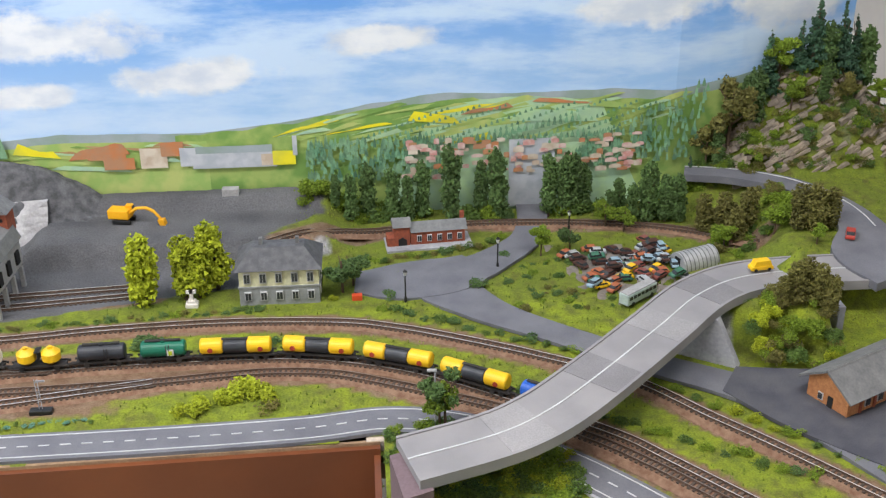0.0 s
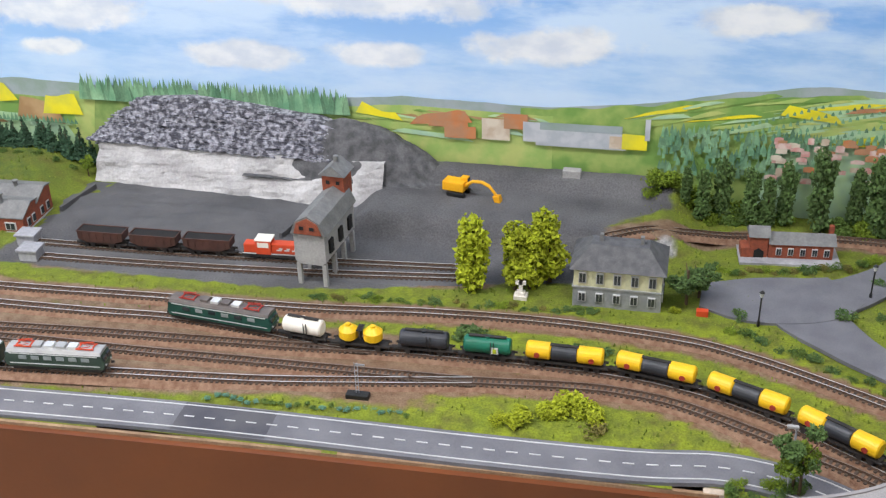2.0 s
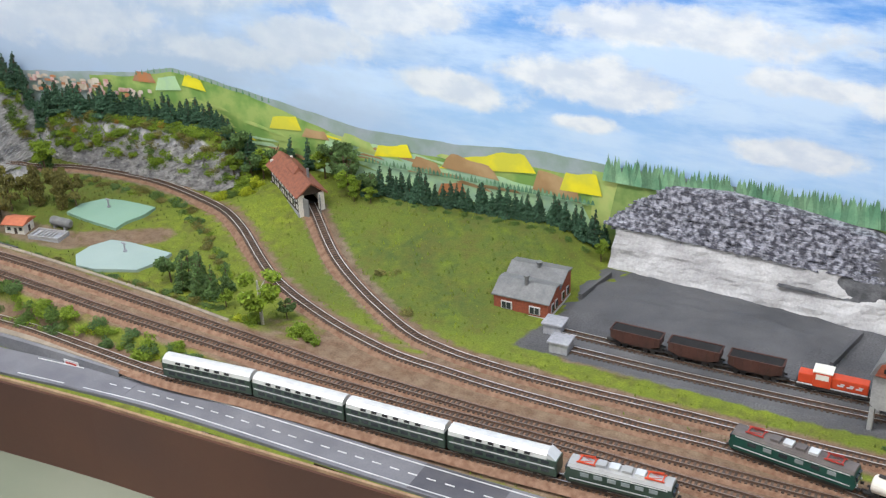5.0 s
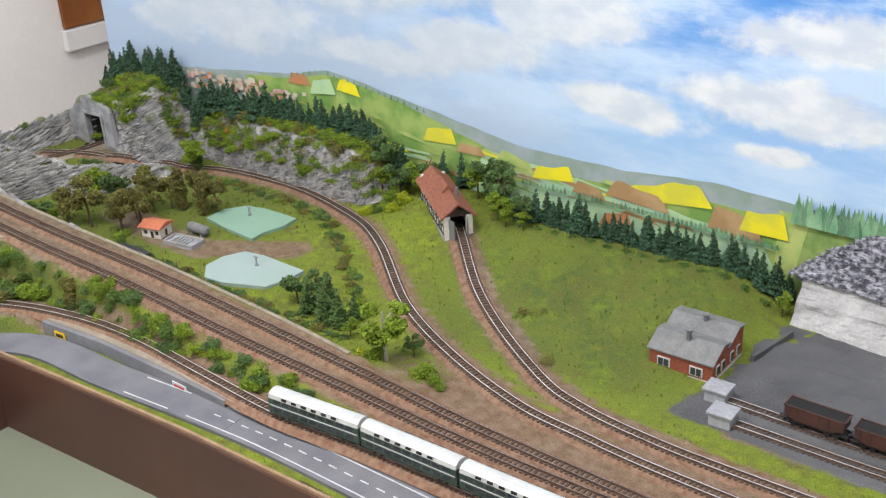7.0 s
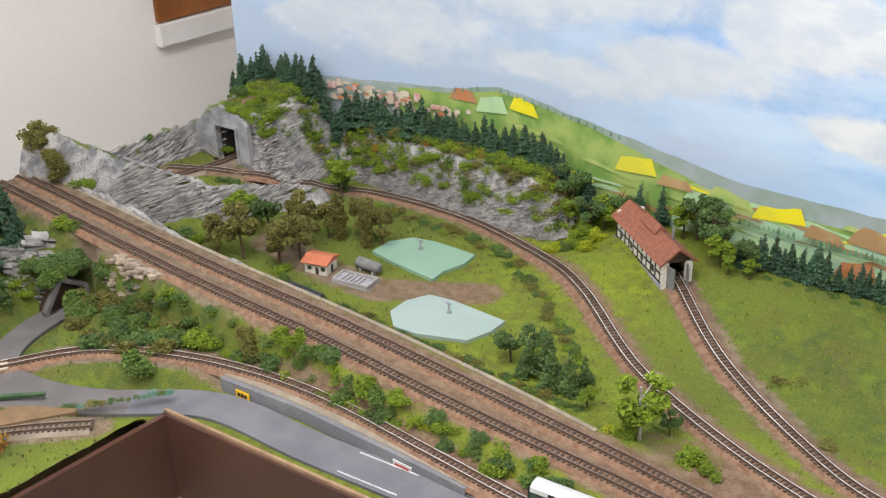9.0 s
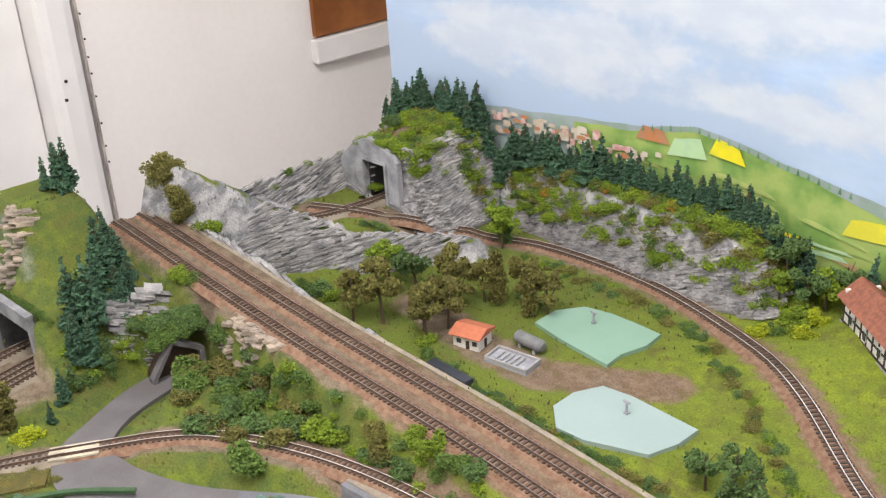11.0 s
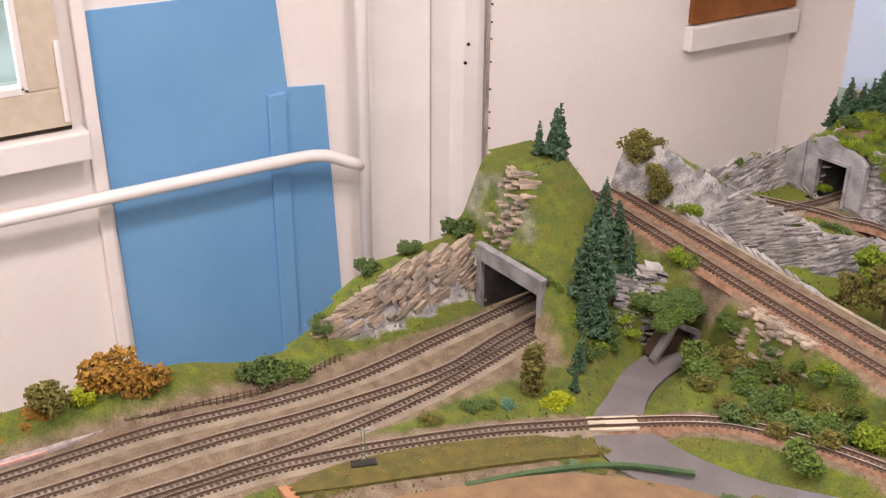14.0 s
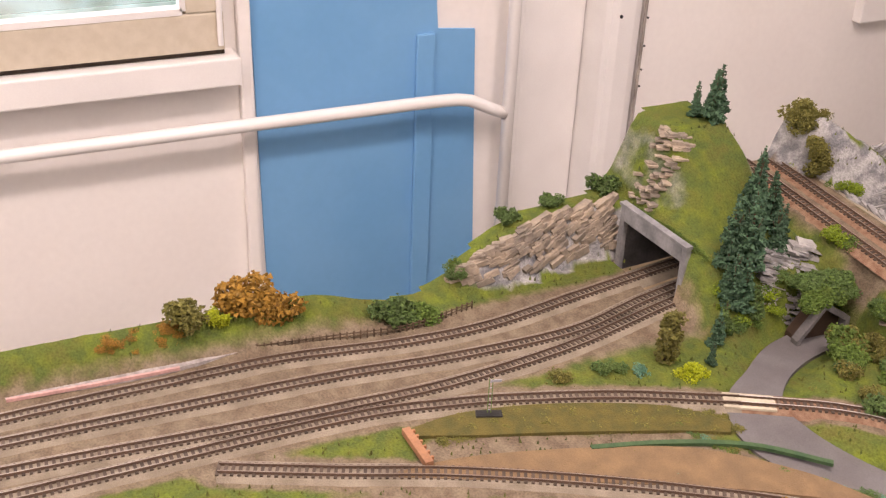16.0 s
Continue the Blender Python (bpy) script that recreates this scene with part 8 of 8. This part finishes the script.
part("track_right", boxes(((0, -0.008, 0.003), (0.024, 0.005, 0.006)), bevel=0.0015), M["black"], dg)
part("house", boxes(((-0.004, 0, 0.0125), (0.028, 0.018, 0.012)), bevel=0.0015), M["digger_yellow"], dg)
part("cab", boxes(((0.007, 0.005, 0.016), (0.009, 0.008, 0.013)), bevel=0.0008), M["digger_yellow"], dg)
part("cab_window", boxes(((0.0118, 0.005, 0.018), (0.0006, 0.006, 0.006))), M["glass"], dg)
part("boom", tube([(0.008, -0.002, 0.012), (0.02, -0.002, 0.021), (0.032, -0.002, 0.022), (0.042, -0.002, 0.018)], 0.0022, 8), M["digger_yellow"], dg)
part("stick", tube([(0.041, -0.002, 0.019), (0.052, -0.002, 0.006)], 0.0018, 8), M["digger_yellow"], dg)
part("bucket", prism([(0.047, 0.007), (0.055, 0.008), (0.057, 0.0), (0.05, -0.001)], "y", -0.006, 0.002), M["digger_yellow"], dg)


def street_lamp(x, y, h, label):
    o = thing("street_lamp", label, "street lamp", pose(x, y, ground_z(x, y)), "street lamps")
    part("post", cyls(((0, 0, -0.002), (0, 0, h), 0.0009), ((0, 0, 0), (0, 0, 0.006), 0.0016)), M["black"], o)
    part("lantern", cyls(((0, 0, h), (0, 0, h + 0.005), 0.0015, 0.0026), seg=8), M["white"], o)
    part("cap", cyls(((0, 0, h + 0.005), (0, 0, h + 0.0075), 0.003, 0.0006), seg=8), M["black"], o)


street_lamp(0.048, 1.286, 0.034, "black street lamp beside the village road")
street_lamp(0.164, 1.361, 0.034, "black street lamp beside the village road")
street_lamp(0.27, 1.462, 0.02, "short black street lamp near the line")
rl = thing("street_lamp", "tall grey roadside lamp beside the bridge", "street lamp", pose(0.066, 1.034, 0.998), "street lamps")
part("post", cyls(((0, 0, -0.002), (0, 0, 0.066), 0.0009)), M["concrete_dark"], rl)
part("lantern", boxes(((-0.003, 0, 0.067), (0.009, 0.003, 0.002))), M["tower"], rl)
for x, y, lab in ((-0.319, 1.092, "grey lattice signal mast on a black base"), (-1.767, 0.642, "green signal mast on a black base box")):
    o = thing("signal_mast", lab, "signal", pose(x, y, ground_z(x, y), 0, 0, 70 if x < -1 else 0), "signals")
    part("base", boxes(((0, 0, 0.002), (0.022, 0.009, 0.005)), bevel=0.0006), M["black"], o)
    part("post", boxes(((-0.0014, 0, 0.022), (0.0006, 0.0006, 0.034)), ((0.0014, 0, 0.022), (0.0006, 0.0006, 0.034))), M["leaf_green"] if x < -1 else M["concrete_dark"], o)
    for k in range(6):
        part("lattice", boxes(((0, 0, 0.008 + k * 0.0055), (0.0034, 0.0005, 0.0005))), M["concrete_dark"], o)
    part("arm", boxes(((0.004, 0, 0.037), (0.009, 0.0008, 0.002))), M["concrete_dark"], o)
plank = thing("buffer_beam", "orange-brown ridged beam lying beside the track", "beam", pose(-1.747, 0.570, ground_z(-1.747, 0.570) + 0.002, 0, 0, 2))
part("beam", boxes(((0, 0, 0.003), (0.046, 0.007, 0.006)), bevel=0.0006), mat("terracotta_beam", (0.36, 0.17, 0.09)), plank)
for k in range(6):
    part("stud", boxes(((-0.018 + k * 0.007, 0.0045, 0.004), (0.002, 0.003, 0.003))), mat("terracotta_stud", (0.42, 0.18, 0.09)), plank)
setting("sand_strip", ribbon([(-1.725, 0.545, 1.0, 0.006), (-1.712, 0.60, 1.0, 0.026), (-1.685, 0.68, 1.0, 0.040), (-1.650, 0.765, 1.0, 0.046), (-1.605, 0.83, 1.0, 0.030), (-1.565, 0.875, 0.998, 0.006)], 0.04, 0.003, 0.005), mat("tan_sand", (0.23, 0.145, 0.075), (0.17, 0.11, 0.06), 0.95, scale=50, fine=900, bump=0.5), "tan sand strip beside the corner track", "sand")
setting("scrub_strip", ribbon([(-1.768, 0.575, 1.0, 0.010), (-1.762, 0.62, 1.0, 0.030), (-1.744, 0.69, 1.0, 0.038), (-1.712, 0.775, 1.0, 0.034), (-1.682, 0.822, 1.0, 0.016)], 0.03, 0.0032, 0.005), mat("brown_olive_scrub", (0.12, 0.095, 0.022), (0.075, 0.07, 0.018), 0.95, scale=90, fine=700, bump=0.6), "brown olive scrub strip beside the branch track", "scrub")
setting("ditch", ribbon([(-1.70, 0.70, 1.0), (-1.682, 0.765, 1.0), (-1.655, 0.825, 1.0), (-1.615, 0.872, 0.999)], 0.005, 0.0036, 0.003), mat("dark_green_ditch", (0.03, 0.075, 0.03), (0.05, 0.1, 0.04), 0.6, scale=120), "dark green ditch along the sand", "ditch")
fence = thing("fence", "low brown wooden lineside fence", "fence")
FC = curve([(-1.925, 0.49), (-1.917, 0.56), (-1.91, 0.63), (-1.925, 0.70)], 0.006)
for c in FC:
    part("post", boxes(((c[0], c[1], 1.004), (0.0012, 0.0012, 0.009))), M["bark"], fence)
part("rail", tube([(c[0], c[1], 1.0065) for c in FC], 0.0006, 6), M["bark"], fence)
part("rail", tube([(c[0], c[1], 1.0035) for c in FC], 0.0006, 6), M["bark"], fence)
platform = thing("platform", "low grey stone platform with a red edge line", "platform", kind="structure")
part("platform_top", ribbon([(-1.935, 0.28, 1.004, 0.026), (-1.932, 0.36, 1.004, 0.03), (-1.93, 0.42, 1.004, 0.026), (-1.93, 0.48, 1.003, 0.012)], 0.03, 0.002, 0.008), mat("platform_gravel", (0.4, 0.36, 0.34), (0.25, 0.22, 0.21), 0.9, scale=160, bump=0.5), platform)
part("edge_line", ribbon([(-1.921, 0.28, 1.0065), (-1.918, 0.36, 1.0065), (-1.917, 0.42, 1.0065)], 0.0025, 0.0, 0.003), mat("pink_edge", (0.6, 0.35, 0.32)), platform)
cross = thing("wayside_cross", "small white stone monument on a stepped base", "monument", pose(-0.198, 1.297, 1.0))
part("base", boxes(((0, 0, 0.002), (0.014, 0.012, 0.005)), ((0, 0, 0.006), (0.009, 0.008, 0.004))), M["plaster_white"], cross)
part("shaft", boxes(((0, 0, 0.014), (0.004, 0.004, 0.014)), ((0, 0, 0.019), (0.011, 0.004, 0.004))), M["plaster_white"], cross)
rb = thing("red_bin", "small red container on the grass", "container", pose(-0.008, 1.296, 1.0))
part("body", boxes(((0, 0, 0.003), (0.012, 0.007, 0.007)), bevel=0.0006), M["orange"], rb)
twigs = thing("fallen_branches", "pile of grey-green fallen branches on sand", "branches", pose(-1.645, 0.785, 0.986))
for k in range(14):
    a = cr.uniform(-0.5, 0.5)
    x, y = cr.uniform(-0.012, 0.012), cr.uniform(-0.04, 0.04)
    part("branch", tube([(x, y, 0.002), (x + 0.012 * math.sin(a), y + 0.014 * math.cos(a), 0.004), (x + 0.02 * math.sin(a), y + 0.028 * math.cos(a), 0.003)], 0.0009, 6), M["leaf_blue"] if k % 2 else M["concrete_dark"], twigs)
dw = thing("black_wagon", "black flat wagon lying beside the double line", "wagon", pose(-1.555, 1.172, 1.006, 0, 0, 2))
part("body", boxes(((0, 0, 0.003), (0.055, 0.012, 0.006)), bevel=0.001), M["tank_black"], dw)
